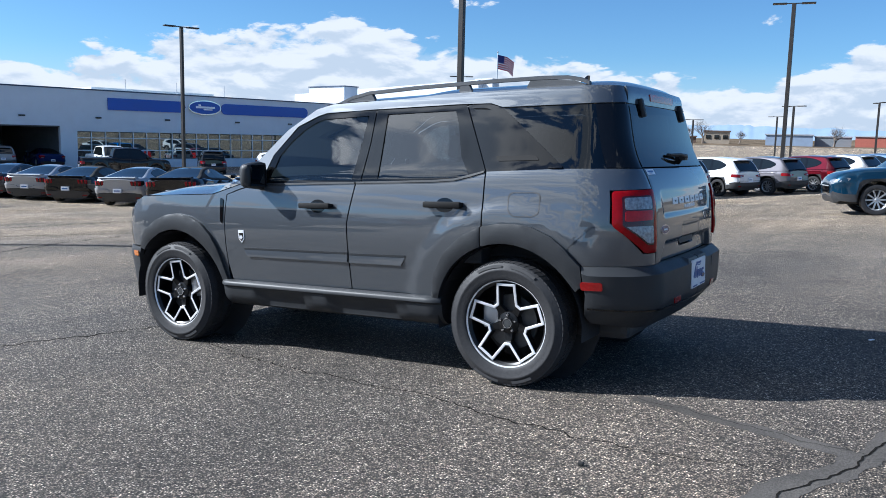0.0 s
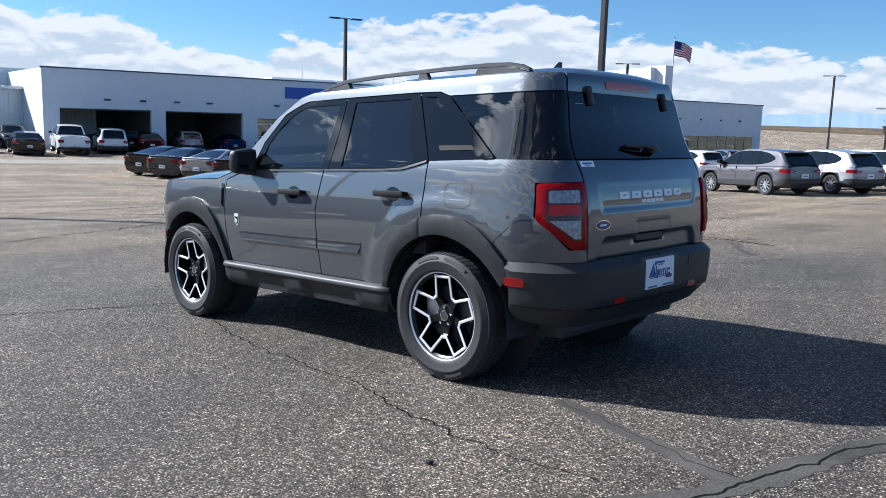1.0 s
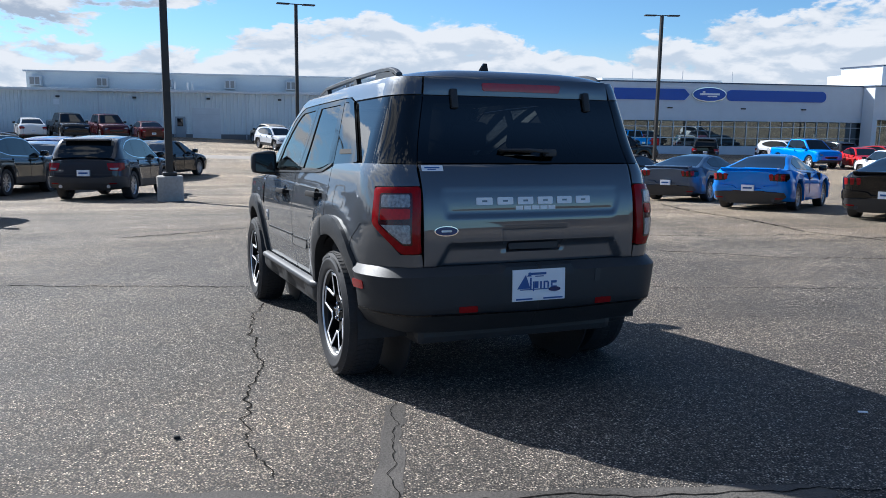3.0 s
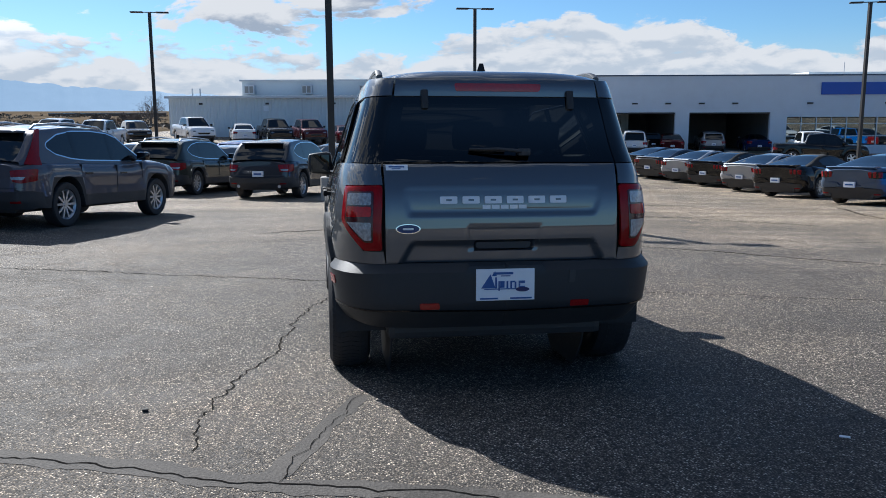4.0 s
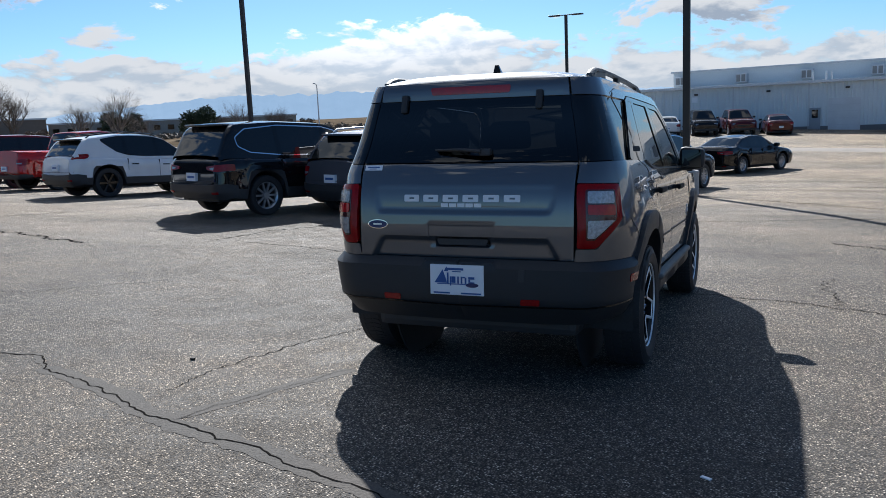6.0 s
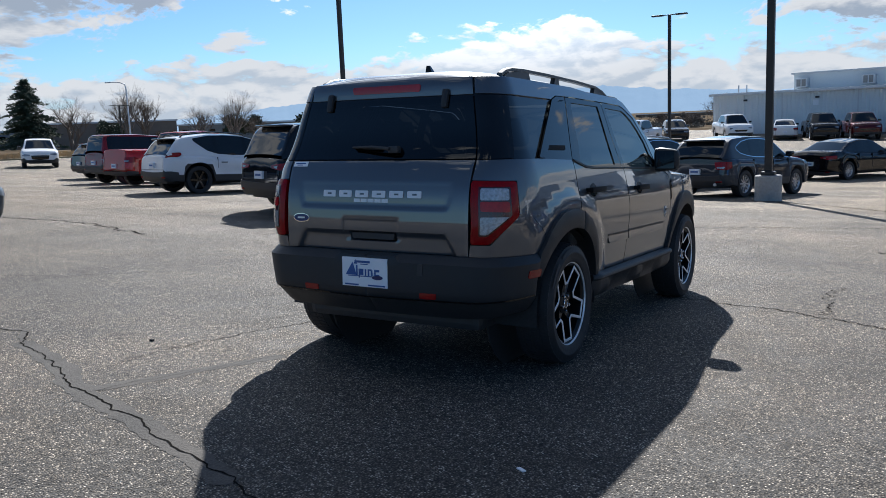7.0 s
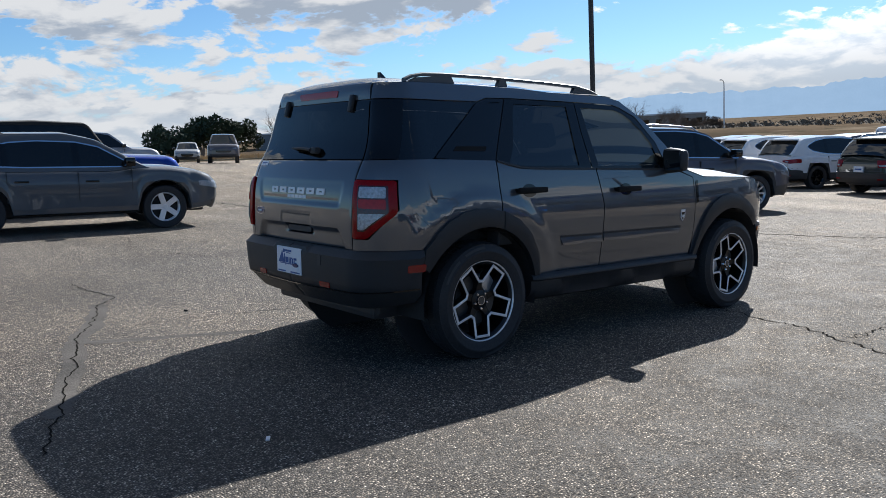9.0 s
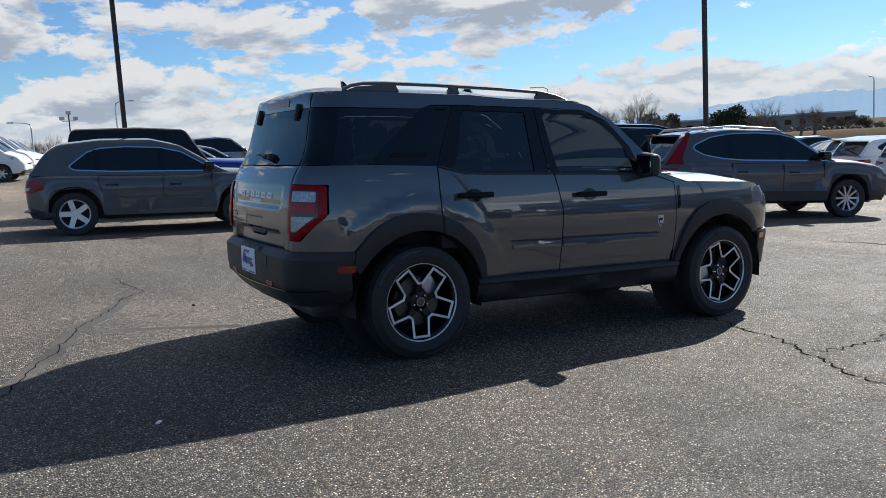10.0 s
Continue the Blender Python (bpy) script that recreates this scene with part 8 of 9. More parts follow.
# coupes in front of the workshop, parked at a slant
put_wheel("coupe", 9.75, -13.85, -59, -1, P_BLUE, "bright blue fastback coupe with triple taillights", "coupe", group="row of coupes", tail_style="triple")
for x, y, c, lab, top in ((15.2, -13.75, P_STEELBLUE, "slate blue fastback coupe with triple taillights", None), (19.3, -14.0, P_BLACK, "black convertible coupe with a soft top", "soft"),
                          (22.9, -14.7, P_SILVER, "silver fastback coupe with triple taillights", None), (26.2, -14.9, P_BLACK, "black coupe with a raised soft top", "soft"), (28.8, -14.9, P_SILVER, "pale silver fastback coupe in the row", None),
                          (31.2, -14.6, P_DKGREY, "dark grey fastback coupe in the row", None), (33.4, -14.6, P_BLACK, "black fastback coupe at the row's end", None)):
    put_wheel("coupe", x, y, -64, 1, c, lab, "coupe", group="row of coupes", tail_style="triple", roof_color=SOFT_TOP if top else None)
put_wheel("coupe", 6.2, -14.35, -63, -1, P_BLACK, "black fastback coupe standing apart from the row", "coupe", group="row of coupes", tail_style="triple")
# crossovers to the south, seen from their left rear
for x, y, c, lab, st in ((7.2, -24.85, P_GREY, "mid grey crossover with bright wheels", "ten"), (5.8, -27.3, P_SILVER, "silver crossover in the south row", "ten"), (4.4, -30.0, P_WHITE, "white crossover with black wheels", "black"), (2.8, -32.0, P_GREY, "silver crossover with bright wheels", "ten"),
                         (1.3, -34.4, P_MAROON, "maroon crossover with bright wheels", "ten"), (0.2, -37.2, P_SILVER, "pale silver crossover in the south row", "ten"), (-1.0, -40.0, P_STEELBLUE, "slate blue crossover in the south row", "ten"), (-2.3, -42.6, P_DKGREY, "dark grey crossover in the south row", "ten")):
    put_wheel("suv", x, y, -22, 1, c, lab, "crossover", group="row of crossovers", tail_style="slim", style=st, chrome=False)
put_wheel("big_suv", -2.1, -17.6, 15, 1, P_TEAL, "deep teal blue crossover nosing out of its bay", "crossover", which="f")
put_wheel("suv", 19.3, -38.0, -25, 1, P_STEELBLUE, "slate blue crossover near the showroom", "crossover", tail_style="slim")
put_wheel("suv", 25.2, -35.8, -24, 1, P_WHITE, "white crossover near the showroom", "crossover")
put_wheel("suv", 20.9, -35.2, -22, 1, P_BLACK, "black crossover beside a slate blue one", "crossover", tail_style="slim", chrome=False)
put_wheel("suv", 17.9, -40.8, -22, 1, P_WHITE, "white crossover beside a slate blue one", "crossover", tail_style="slim", chrome=False)
put_wheel("sedan", 17.0, -47.0, -30, 1, P_WHITE, "white sedan near the showroom", "sedan")
put_wheel("suv", 27.0, -47.5, -30, 1, P_BLACK, "black crossover near the showroom", "crossover")
put_wheel("sedan", 36.0, -47.0, 150, 1, P_RED, "bright red sedan near the showroom", "sedan")
put_wheel("pickup", 40.0, -45.0, 170, 1, P_BLUE, "bright blue pickup near the showroom", "pickup_truck", category="pickup truck")
put_wheel("suv", 23.0, -56.0, -30, 1, P_GREY, "grey crossover in a far bay", "crossover")
put_wheel("suv", 14.0, -58.0, -30, 1, P_WHITE, "white crossover in a far bay", "crossover")
# beside and behind the grey crossover on the north side
put_wheel("low_suv", 0.29, 8.97, -6, -1, P_MID, "mid grey crossover with bright window trim and five-spoke wheels", "crossover", which="f", style="five")
put("boxy", -0.1, 13.4, -6, P_COBALT, "cobalt blue off-roader with a flat black roof", "off_roader", chrome=False, roof_color=SOFT_TOP)
put("suv", 1.9, 21.0, -6, P_WHITE, "white crossover further back in the row", "crossover")
put("suv", 3.4, 25.0, -6, P_SILVER, "silver crossover further back in the row", "crossover")
put("suv", 1.0, 17.2, -6, P_SILVER, "pale silver crossover behind the blue off-roader", "crossover")
put("pickup", 5.2, 31.0, -6, P_SILVER, "silver pickup further back in the row", "pickup_truck", category="pickup truck")
for k in range(4):
    put("van", -4.3 + 0.7 * k, 37.2 + 6.6 * k, -14, P_WHITE, "white panel van in a far row", "van", category="van", group="row of vans", plate=False)
# lone ones towards the grass
put("pickup", 18.5, 47.8, -114, P_GREY, "dark grey pickup facing the lot", "pickup_truck", category="pickup truck")
put("suv", 20.3, 58.7, -112, P_SILVER, "silver crossover facing the lot", "crossover")
put("suv", 23.3, 41.6, -122, P_WHITE, "white crossover facing the lot by the grass", "crossover")
# along the warehouse
for spec, x, y, rz, c, lab, nm in (("suv", 61.5, 15.2, 200, P_BLACK, "black crossover by the warehouse corner", "crossover"), ("pickup", 62.8, 11.0, 205, P_WHITE, "white pickup along the warehouse", "pickup_truck"), ("sedan", 63.2, 7.2, 10, P_WHITE, "white sedan backed by the warehouse", "sedan"),
                                   ("pickup", 63.0, 4.6, 195, P_BLACK, "black pickup along the warehouse", "pickup_truck"), ("pickup", 63.0, 1.9, 195, P_MAROON, "dark red pickup along the warehouse", "pickup_truck"), ("sedan", 62.6, -1.0, 10, P_MAROON, "dark maroon sedan along the warehouse", "sedan"),
                                   ("suv", 61.0, -10.2, 10, P_TAN, "sand coloured crossover along the warehouse", "crossover"), ("suv", 54.5, -9.6, 195, P_WHITE, "white crossover facing out by the warehouse", "crossover"), ("pickup", 55.5, -13.2, 195, P_SILVER, "silver pickup facing out by the warehouse", "pickup_truck"),
                                   ("sedan", 60.4, -14.4, 10, P_BLUE, "blue sedan by the warehouse", "sedan"), ("suv", 60.0, -15.6, -12, P_MAROON, "brown crossover by the warehouse", "crossover"), ("sedan", 52.0, -16.2, -14, P_BLACK, "black sedan by the service bays", "sedan"), ("suv", 59.0, -17.8, 170, P_DKGREY, "dark grey crossover by the corner", "crossover"),
                                   ("pickup", 53.0, -19.4, -16, P_WHITE, "white pickup before the service bay", "pickup_truck"), ("big_suv", 53.6, -22.5, -18, P_WHITE, "white off-roader before the service bay", "off_roader"), ("sedan", 55.5, -26.3, -18, P_MAROON, "maroon sedan at the service bay", "sedan"),
                                   ("suv", 56.2, -30.0, -18, P_SILVER, "silver crossover in the service bay", "crossover"), ("suv", 56.6, -24.2, 8, P_BLACK, "black crossover inside the service bay", "crossover"), ("coupe", 56.0, -33.7, -18, P_NAVY, "dark blue coupe in the service bay", "coupe"),
                                   ("pickup", 47.6, -33.3, 160, P_WHITE, "white pickup facing out by the showroom glass", "pickup_truck"), ("pickup", 43.5, -31.5, 240, P_BLACK, "black crew-cab pickup by the showroom", "pickup_truck"), ("big_suv", 44.9, -40.4, -40, P_BLACK, "black large wagon by the glass front", "wagon"),
                                   ("suv", 44.0, -47.5, 190, P_WHITE, "white crossover by the glass front", "crossover"), ("suv", 43.4, -51.5, -5, P_BLACK, "black crossover by the glass front", "crossover"), ("sedan", 38.5, -51.5, 190, P_RED, "red hatchback by the glass front", "sedan")):
    put(spec, x, y, rz, c, lab, nm, category="pickup truck" if spec == "pickup" else "car", tail_style="block")
# more of the second row behind the crossovers
for x, y, c, lab, spec in ((26.5, 14.5, P_WHITE, "white crossover further back", "suv"), (28.5, 17.5, P_BLACK, "black sedan further back", "sedan"), (30.8, 20.8, P_SILVER, "silver crossover further back", "suv"), (25.0, 7.0, P_SILVER, "silver sedan further back", "sedan"), (27.8, 10.2, P_GREY, "grey crossover further back", "suv")):
    put_wheel(spec, x, y, ROW, -1, c, lab, "crossover" if spec == "suv" else "sedan")
put("pickup", 55.5, 19.2, 165, P_WHITE, "white pickup by the prairie edge", "pickup_truck", category="pickup truck")
put("pickup", 53.8, 16.0, 175, P_WHITE, "white flatbed truck by the prairie edge", "pickup_truck", category="pickup truck")


# ---------------------------------------------------------------- trees and shrubs
def bare_tree(height, seed, spread=0.55):
    """Trunk and limbs, and a haze of fine twigs, as two meshes."""
    rnd = random.Random(seed)
    wood, twigs = bmesh.new(), bmesh.new()

    def grow(p, d, length, r, depth):
        pts, rad = [p.copy()], [r]
        n = 4
        for k in range(n):
            d = (d + Vector((rnd.uniform(-1, 1), rnd.uniform(-1, 1), rnd.uniform(-0.3, 0.7))) * 0.16).normalized()
            p = p + d * (length / n)
            pts.append(p.copy())
            rad.append(r * (1 - 0.45 * (k + 1) / n))
        add_tube(wood if depth < 3 else twigs, pts, rad, 6 if depth < 2 else 3, False)
        if depth >= 5:
            return
        for _ in range(4 if depth < 4 else 3):
            k = rnd.randint(2, n)
            side = d.orthogonal().normalized()
            side.rotate(Matrix.Rotation(rnd.uniform(0, 6.28), 3, d))
            nd = (d * rnd.uniform(0.55, 0.9) + side * rnd.uniform(0.35, 0.8) * (spread / 0.55) + Vector((0, 0, 0.18))).normalized()
            grow(pts[k], nd, length * rnd.uniform(0.55, 0.78), rad[k] * rnd.uniform(0.55, 0.7), depth + 1)

    for k in range(rnd.randint(1, 3)):
        grow(Vector((rnd.uniform(-0.2, 0.2), rnd.uniform(-0.2, 0.2), -0.2)), Vector((rnd.uniform(-0.2, 0.2), rnd.uniform(-0.2, 0.2), 1)).normalized(), height * 0.36, height * 0.034, 0)
    top = max(v.co.z for v in twigs.verts)
    for b in (wood, twigs):
        bmesh.ops.scale(b, vec=(height / top,) * 3, verts=b.verts)
    return mesh_of("trunk", wood, BARK, 60), mesh_of("crown", twigs, TWIGS)


def conifer(height, seed):
    rnd = random.Random(seed)
    trunk = tube([(0, 0, 0), (0.05, 0, height * 0.5), (0, 0, height * 0.97)], [height * 0.018, height * 0.012, 0.02], 7)
    bm = bmesh.new()
    z = height * 0.10
    while z < height * 0.98:
        t = z / height
        reach = height * 0.46 * (1 - t) ** 0.7 * rnd.uniform(0.7, 1.15) + 0.1
        for k in range(rnd.randint(8, 12)):
            a = rnd.uniform(0, 6.28)
            L = reach * rnd.uniform(0.55, 1.15)
            n = max(3, int(L / 0.16))
            for j in range(n):
                s = (j + 0.6) / n
                c = Vector((math.cos(a) * L * s, math.sin(a) * L * s, z + 0.15 * L * s - 0.25 * L * s * s + rnd.uniform(-0.08, 0.08)))
                for _ in range(5):
                    d = Vector((rnd.gauss(0, 1), rnd.gauss(0, 1), rnd.gauss(0.25, 0.5))).normalized() * rnd.uniform(0.22, 0.55)
                    w = d.orthogonal().normalized() * rnd.uniform(0.07, 0.14)
                    vs = [bm.verts.new(c - w), bm.verts.new(c + w), bm.verts.new(c + d)]
                    bm.faces.new(vs)
        z += height * 0.028 * rnd.uniform(0.7, 1.3)
    return mesh_of("trunk", trunk, BARK, 50), mesh_of("crown", bm, NEEDLES)


def bush(w, h, seed, material, leaf=1.0):
    rnd = random.Random(seed)
    bm = bmesh.new()
    lumps = [(rnd.uniform(-0.5, 0.5) * w, rnd.uniform(-0.5, 0.5) * w, rnd.uniform(0.25, 0.75) * h, rnd.uniform(0.25, 0.5)) for _ in range(14)]
    for x, y, z, r in lumps:
        for _ in range(260):
            d = Vector((rnd.gauss(0, 1), rnd.gauss(0, 1), rnd.gauss(0, 1))).normalized()
            c = Vector((x, y, z)) + Vector((d.x * w * 0.45, d.y * w * 0.45, d.z * h * 0.5)) * r * rnd.uniform(0.7, 1.25)
            if c.z < 0:
                continue
            e = Vector((rnd.gauss(0, 1), rnd.gauss(0, 1), rnd.gauss(0.4, 0.8))).normalized() * rnd.uniform(0.12, 0.3) * leaf
            q = e.orthogonal().normalized() * rnd.uniform(0.05, 0.12) * leaf
            bm.faces.new([bm.verts.new(c - q), bm.verts.new(c + q), bm.verts.new(c + e)])
    return mesh_of("crown", bm, material)


def polar(az, dist, eye=(-5.6, -3.2)):
    return eye[0] + dist * math.cos(radians(az)), eye[1] + dist * math.sin(radians(az))


def plant(name, meshes, x, y, label, category, group, spin=0.0, k=1.0):
    g = thing(name, Matrix.Translation((x, y, terrain(x, y) - 0.05)) @ Matrix.Rotation(radians(spin), 4, "Z") @ Matrix.Scale(k, 4), label, category, group)
    for me in meshes:
        share(me.name.split(".")[0], me, g)
    return g


BARE = [bare_tree(9.0, 11), bare_tree(9.0, 23, 0.62), bare_tree(9.0, 37, 0.5)]
for az, dist, top, v in ((61.2, 118, 2.6, 0), (60.1, 116, 2.85, 1), (54.9, 112, 3.15, 1), (51.6, 108, 3.65, 2), (50.6, 112, 3.3, 0), (47.3, 74, 2.5, 0), (45.1, 72, 3.1, 2), (43.4, 78, 1.6, 1), (37.1, 84, 2.0, 1), (35.3, 86, 1.45, 0), (34.5, 88, 1.4, 2), (38.4, 90, 1.2, 0), (12.5, 150, 1.6, 1), (66.9, 135, 2.4, 2)):
    x, y = polar(az, dist)
    h = 1.5 + dist * math.tan(radians(top)) - terrain(x, y)
    plant("bare_tree", BARE[v], x, y, "leafless deciduous tree with fine grey branches", "tree", "bare trees", az * 7, h / 9.0)
SPRUCE = conifer(10.0, 5)
x, y = polar(57.3, 112)
plant("spruce_tree", SPRUCE, x, y, "tall dark green spruce with ragged branches", "tree", "evergreens", 20, (1.5 + 112 * math.tan(radians(3.9)) - terrain(x, y)) / 10)
BROAD = [bush(6.4, 6.4, s_, NEEDLES, 2.6) for s_ in (4, 9)]
for az, dist, top, w in ((68.3, 122, 2.35, 0.85), (66.4, 124, 2.65, 0.85), (64.4, 118, 2.5, 0.8)):
    x, y = polar(az, dist)
    plant("evergreen_tree", [BROAD[int(az * 10) % 2]], x, y, "broad dark evergreen beyond the lot", "tree", "evergreens", az * 31, (1.5 + dist * math.tan(radians(top)) - terrain(x, y)) / 6.4 * w)
for az, dist, top, v in ((86.9, 135, 2.3, 0), (86.0, 140, 2.2, 2), (85.2, 150, 1.8, 1)):
    x, y = polar(az, dist, (-3.6, -5.4))
    plant("bare_tree", BARE[v], x, y, "leafless deciduous tree beyond the vans", "tree", "bare trees", az * 9, (1.5 + dist * math.tan(radians(top)) - terrain(x, y)) / 9.0)
street_lamp(-3.6 + 90 * math.cos(radians(87.0)), -5.4 + 90 * math.sin(radians(87.0)), 4.6, 190)
x, y = polar(51.5, 96)
street_lamp(x, y, 1.5 + 96 * math.tan(radians(3.5)) - terrain(x, y), 130)
x, y = polar(52.05, 84)
light_pole(x, y, 1.5 + 84 * math.tan(radians(2.05)) - terrain(x, y), 0.5, radius=0.06, turn=140)
JUNIPER = bush(3.4, 3.2, 3, NEEDLES)
SCRUB = bush(4.0, 3.0, 8, TWIGS)
for az, dist in ((39.4, 92), (52.6, 112), (44.3, 110)):
    x, y = polar(az, dist)
    plant("juniper_bush", [JUNIPER], x, y, "dense dark green juniper bush", "shrub", "shrubs", az * 13, 1.15)
for az, dist in ((37.8, 112), (33.9, 122), (32.6, 118), (14.0, 118), (15.5, 132), (49.5, 115)):
    x, y = polar(az, dist)
    plant("bare_shrub", [SCRUB], x, y, "leafless brown shrub on the prairie edge", "shrub", "shrubs", az * 17, 0.7)
for az, dist, top in ((-76.3, 175, 1.7), (-75.3, 190, 1.3), (-84.2, 180, 1.4), (-78.6, 200, 1.0)):
    x, y = polar(az, dist, (-3.3, 4.9))
    plant("bare_tree", BARE[int(-az) % 3], x, y, "leafless deciduous tree beyond the road", "tree", "bare trees", az * 7, (1.5 + dist * math.tan(radians(top)) - terrain(x, y)) / 9.0)


def sage_scrub(az0, az1, d0, d1, count):
    """Low dark scrub scattered over the plain."""
    rnd = random.Random(12)
    bm = bmesh.new()
    for _ in range(count):
        dist = d0 + (d1 - d0) * rnd.random() ** 1.6
        x, y = polar(rnd.uniform(az0, az1), dist)
        if in_lot(x, y):
            continue
        z, k = terrain(x, y), rnd.uniform(0.3, 1.0) * (0.6 + dist / 300)
        for _ in range(9):
            c = Vector((x + rnd.gauss(0, 0.5) * k, y + rnd.gauss(0, 0.5) * k, z + rnd.uniform(0.0, 0.5) * k))
            e = Vector((rnd.gauss(0, 1), rnd.gauss(0, 1), rnd.gauss(0.6, 0.5))).normalized() * k * 0.6
            q = e.orthogonal().normalized() * k * 0.35
            bm.faces.new([bm.verts.new(c - q), bm.verts.new(c + q), bm.verts.new(c + e)])
    tagged(part("sage_scrub", bm, mat("dry sage", (0.115, 0.092, 0.066), 0.95, vary=0.4, grain=0.5)), "low dark scrub scattered over dry prairie", "scrub", kind="stuff")


sage_scrub(4, 48, 96, 420, 1500)


def grass_strip(p0, p1, width, label):
    """A kerbed bank of dry grass."""
    rnd = random.Random(4)
    a, b = Vector(p0), Vector(p1)
    d = (b - a).normalized()
    q = Vector((-d.y, d.x))
    L = (b - a).length
    bm = bmesh.new()
    for i in range(5200):
        s, t = rnd.uniform(0, L), rnd.uniform(0, width)
        c = a + d * s + q * t
        z = terrain(c.x, c.y) + 0.12
        h, w = rnd.uniform(0.15, 0.5), rnd.uniform(0.03, 0.08)
        o = Vector((rnd.uniform(-0.2, 0.2), rnd.uniform(-0.2, 0.2), 0))
        e = Vector((d.x, d.y, 0)) * w
        bm.faces.new([bm.verts.new(Vector((c.x, c.y, z)) - e), bm.verts.new(Vector((c.x, c.y, z)) + e), bm.verts.new(Vector((c.x, c.y, z + h)) + o)])
    tagged(part("dry_grass", bm, DRY_GRASS), label, "grass", kind="stuff")
    for nm, w0, w1, hh, m in (("grass_bank", 0.0, width, 0.13, DRY_GRASS), ("kerb", -0.18, 0.0, 0.15, CONCRETE)):
        bm = bmesh.new()
        prev = None
        n = 40
        for i in range(n + 1):
            c = a + d * (L * i / n)
            cur = []
            for t, z in ((w0, -0.2), (w0, hh), (w1, hh), (w1, -0.2)):
                p = c + q * t
                cur.append(bm.verts.new((p.x, p.y, terrain(p.x, p.y) + z)))
            if prev:
                for k in range(3):
                    bm.faces.new((prev[k], prev[k + 1], cur[k + 1], cur[k]))
            prev = cur
        bmesh.ops.recalc_face_normals(bm, faces=bm.faces)
        tagged(part(nm, bm, m), "low bank of dry grass" if nm == "grass_bank" else "pale concrete kerb along the grass", nm.replace("_", " "), kind="structure")


grass_strip((51.0, 57.0), (22.0, 84.5), 7.0, "tufts of dry straw coloured grass")


def ground_band(x0, x1, y0, y1, slope, name, material, label):
    bm = bmesh.new()
    prev = None
    n = 60
    for i in range(n + 1):
        y = y0 + (y1 - y0) * i / n
        cur = [bm.verts.new((x + slope * y, y, terrain(x + slope * y, y) + 0.012)) for x in (x0, (x0 + x1) / 2, x1)]
        if prev:
            for k in range(2):
                bm.faces.new((prev[k], cur[k], cur[k + 1], prev[k + 1]))
        prev = cur
    bmesh.ops.recalc_face_normals(bm, faces=bm.faces)
    for f in bm.faces:
        if f.normal.z < 0:
            f.normal_flip()
    return tagged(part(name, bm, material), label, "pavement", kind="structure")


PALE_LOT = mat("pale concrete lane", (0.30, 0.27, 0.235), 0.95, vary=0.15, grain=5, stain=0.3, stain_color=(0.16, 0.145, 0.13), spec=0.2)
ground_band(43.2, 46.6, -58, 26, 0.05, "concrete_lane", PALE_LOT, "pale concrete drainage lane across the lot")


def low_building(name, az0, az1, dist, top, depth, material, label, eye=(-5.6, -3.2), windows=0, roof=None):
    a, b = Vector(polar(az0, dist, eye)), Vector(polar(az1, dist, eye))
    d = b - a
    L = d.length
    rot = Matrix.Rotation(math.atan2(d.y, d.x), 4, "Z")
    z0 = min(terrain(*a), terrain(*b)) - 0.5
    g = thing(name, Matrix.Translation((a.x, a.y, 0)) @ rot, label, "building")
    zt = 1.5 + dist * math.tan(radians(top))
    s = -1 if az1 > az0 else 1   # away from the eye
    y0, y1 = sorted((0.0, s * depth))
    part("wall", box(0, L, y0, y1, z0, zt), material, g)
    part("roof_edge", box(-0.2, L + 0.2, y0 - 0.2, y1 + 0.2, zt, zt + 0.25), roof or TRIM_METAL, g)
    face = 0.0
    for k in range(windows):
        x = L * (k + 0.5) / windows
        o0, o1 = sorted((face - s * 0.02, face - s * 0.08))
        part("window_pane", box(x - 0.5, x + 0.5, o0, o1, zt - 1.5, zt - 0.7), GLASS_DARK, g)
    return g


TAN_WALL = mat("tan masonry", (0.19, 0.155, 0.125), 0.9, vary=0.12, grain=2, bump=0.2)
PALE_TAN = mat("pale tan masonry", (0.30, 0.27, 0.235), 0.9, vary=0.12, grain=2, bump=0.2)
GREY_WALL = mat("weathered grey siding", (0.20, 0.22, 0.24), 0.8, vary=0.12, grain=2)
BRICK_RED = mat("faded red facade", (0.34, 0.10, 0.07), 0.85, vary=0.15, grain=3)
low_building("long_depot", 56.5, 48.5, 146, 0.98, 25, TAN_WALL, "long low tan depot beyond the grass")
low_building("depot_wing", 48.4, 33.0, 150, 0.62, 25, PALE_TAN, "pale tan depot wing with a row of small windows", windows=18)
low_building("depot_annex", 63.5, 56.6, 158, 0.62, 20, GREY_WALL, "low grey shed beyond the trees", windows=8)
HOUSE_TAN = mat("pale tan stucco", (0.40, 0.33, 0.25), 0.9, vary=0.12, grain=2, bump=0.2)
BROWN_ROOF = mat("brown roof", (0.15, 0.10, 0.075), 0.9, vary=0.2, grain=3)
PALE_BLUE = mat("pale blue siding", (0.26, 0.33, 0.44), 0.7, vary=0.1, grain=1.5)
low_building("tan_house", -76.4, -78.0, 185, 0.72, 10, HOUSE_TAN, "two-storey tan house beyond the road", (-3.3, 4.9), windows=3, roof=BROWN_ROOF)
low_building("brown_house", -75.0, -75.9, 180, 0.35, 8, BROWN_ROOF, "small brown house beyond the road", (-3.3, 4.9), roof=BROWN_ROOF)
low_building("blue_store", -80.2, -83.0, 190, 0.58, 25, PALE_BLUE, "long pale blue warehouse beyond the road", (-3.3, 4.9))
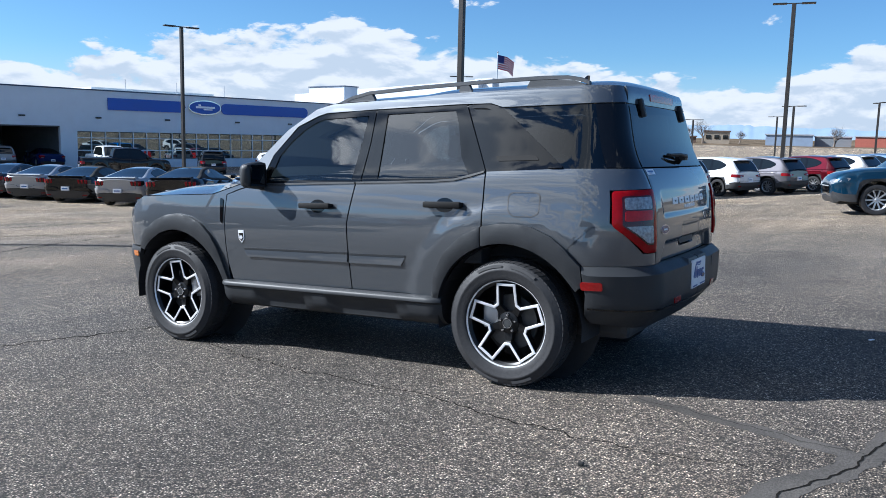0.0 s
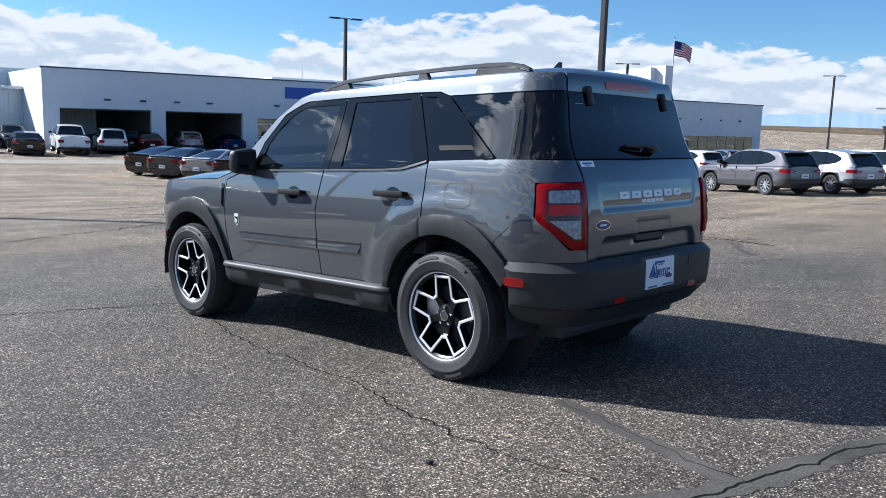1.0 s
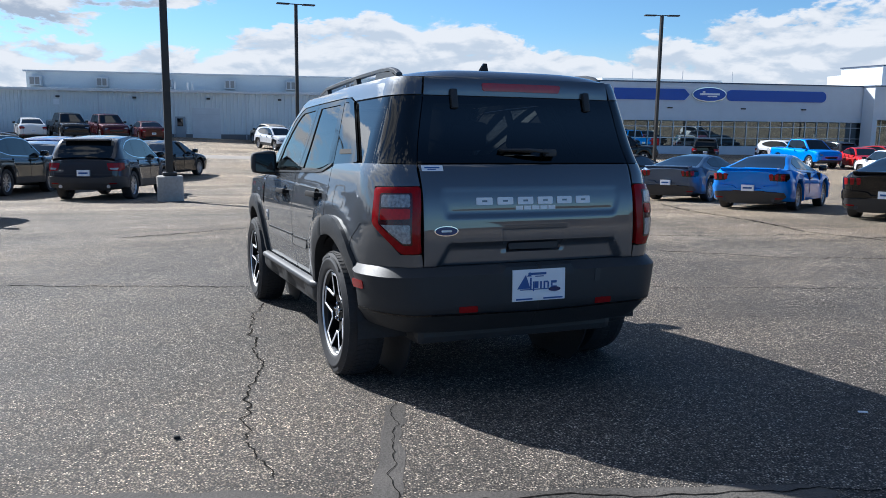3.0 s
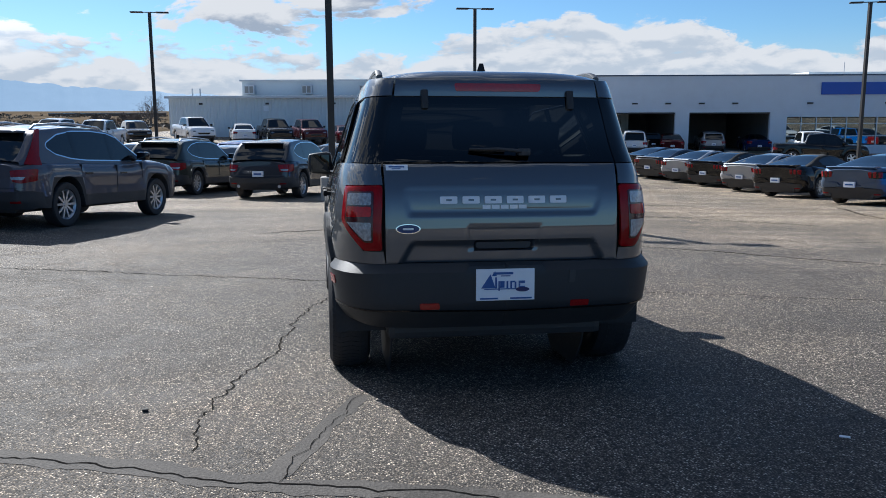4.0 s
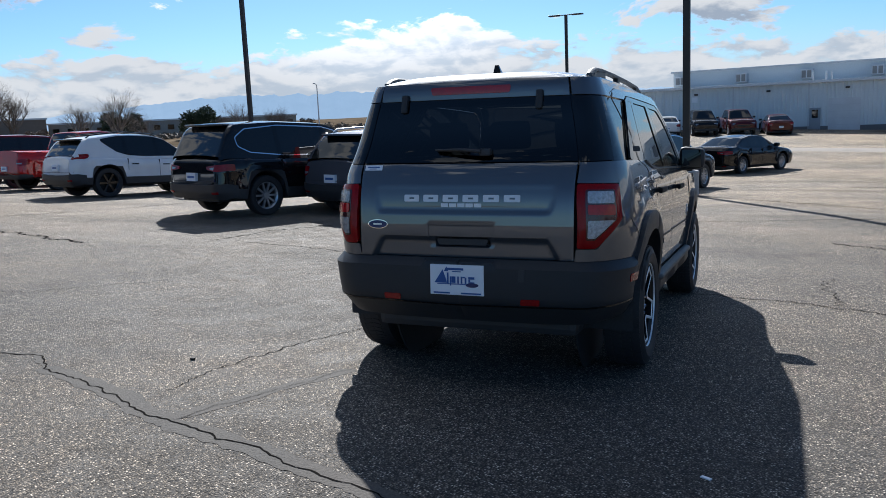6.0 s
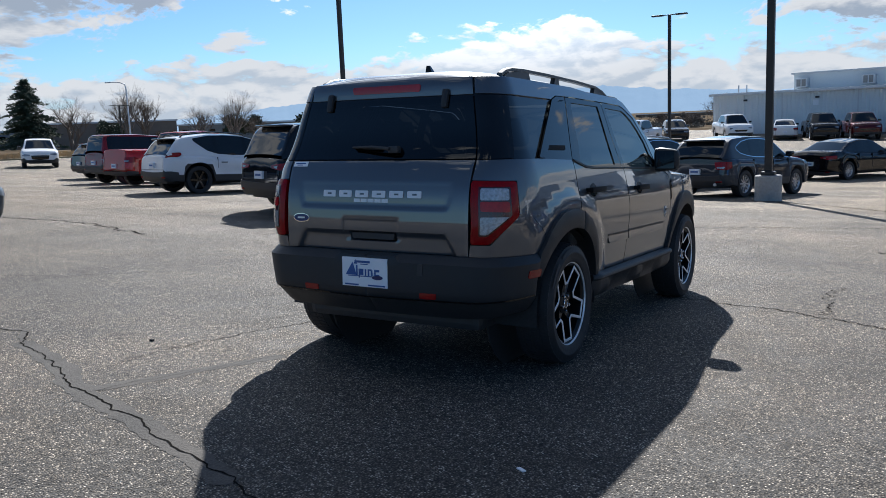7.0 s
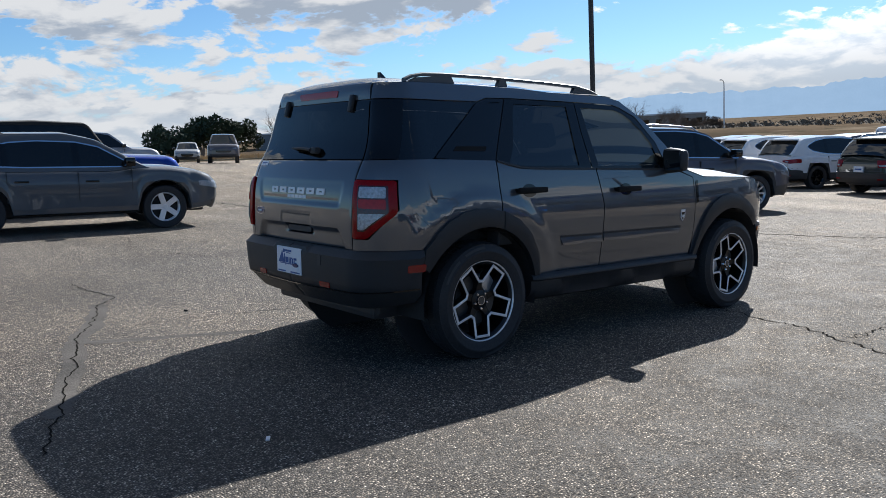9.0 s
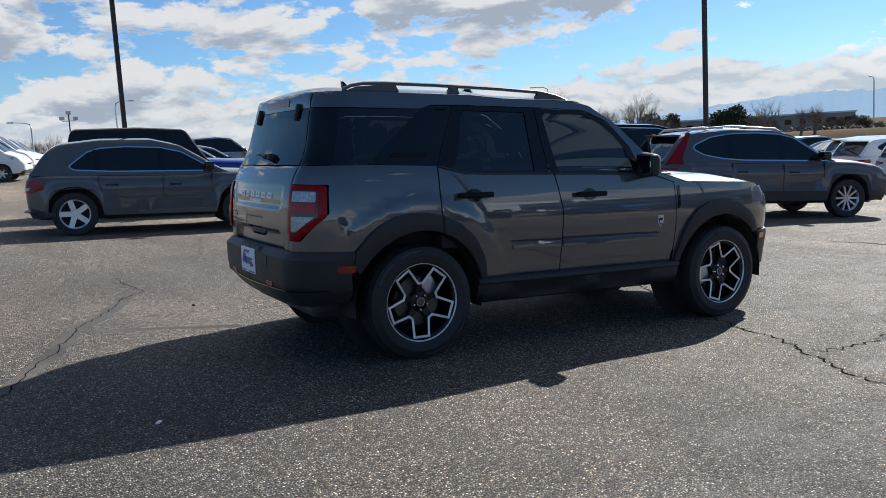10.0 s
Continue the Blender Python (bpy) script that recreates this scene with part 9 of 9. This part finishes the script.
low_building("dark_store", -83.1, -85.2, 192, 0.50, 25, GREY_WALL, "long dark grey store beyond the road", (-3.3, 4.9))
red = low_building("red_store", -85.4, -92.5, 185, 0.55, 25, BRICK_RED, "long faded red store with pale sign bars", (-3.3, 4.9))
for k, (a, w) in enumerate(((0.12, 1.6), (0.16, 1.9), (0.33, 1.4), (0.37, 2.2), (0.52, 1.8), (0.57, 1.4))):
    part("sign_bar", box(a * 23, a * 23 + w, 0.02, 0.08, 2.15, 2.75), LETTER_WHITE, red)
low_building("distant_sheds", 17.5, 10.5, 420, 0.10, 30, mat("brown sheds", (0.16, 0.11, 0.08), 0.9, vary=0.3, grain=0.5), "brown cluster of low sheds out on the prairie")


def debris(x, y, w, d, h, material, label):
    bm = box(-w / 2, w / 2, -d / 2, d / 2, 0.0, h, min(w, d, h) * 0.25)
    ob = part("litter", bm, material, None, at=on_ground(x, y, 40 * x, 0.002))
    return tagged(ob, label, "litter", "bits of litter")


debris(-2.157, 1.826, 0.028, 0.022, 0.014, mat("black grit", (0.01, 0.01, 0.01), 0.8), "small black lump on the asphalt")
debris(-3.03, -1.365, 0.045, 0.018, 0.006, PLATE_WHITE, "small white scrap lying on the asphalt")


def lamp_mast(az, dist, top):
    """A thin mast with a cluster of lamps, far off."""
    x, y = polar(az, dist, (-3.6, -5.4))
    h = 1.5 + dist * math.tan(radians(top)) - terrain(x, y)
    g = thing("sign_mast", Matrix.Translation((x, y, terrain(x, y))), "thin mast with a cluster of lamps far off", "mast")
    part("mast", tube([(0, 0, 0), (0, 0, h)], [0.12, 0.08], 6), POLE_BROWN, g)
    for dz, dx in ((-0.2, 0.0), (-1.0, -0.9), (-1.0, 0.9)):
        part("lamp_head", box(dx - 0.35, dx + 0.35, -0.2, 0.2, h + dz - 0.25, h + dz + 0.25, 0.1), TRIM_METAL, g)
        part("bracket", box(min(dx, 0) - 0.02, max(dx, 0) + 0.02, -0.04, 0.04, h + dz - 0.4, h + dz - 0.32), POLE_BROWN, g)


lamp_mast(84.8, 130, 3.35)
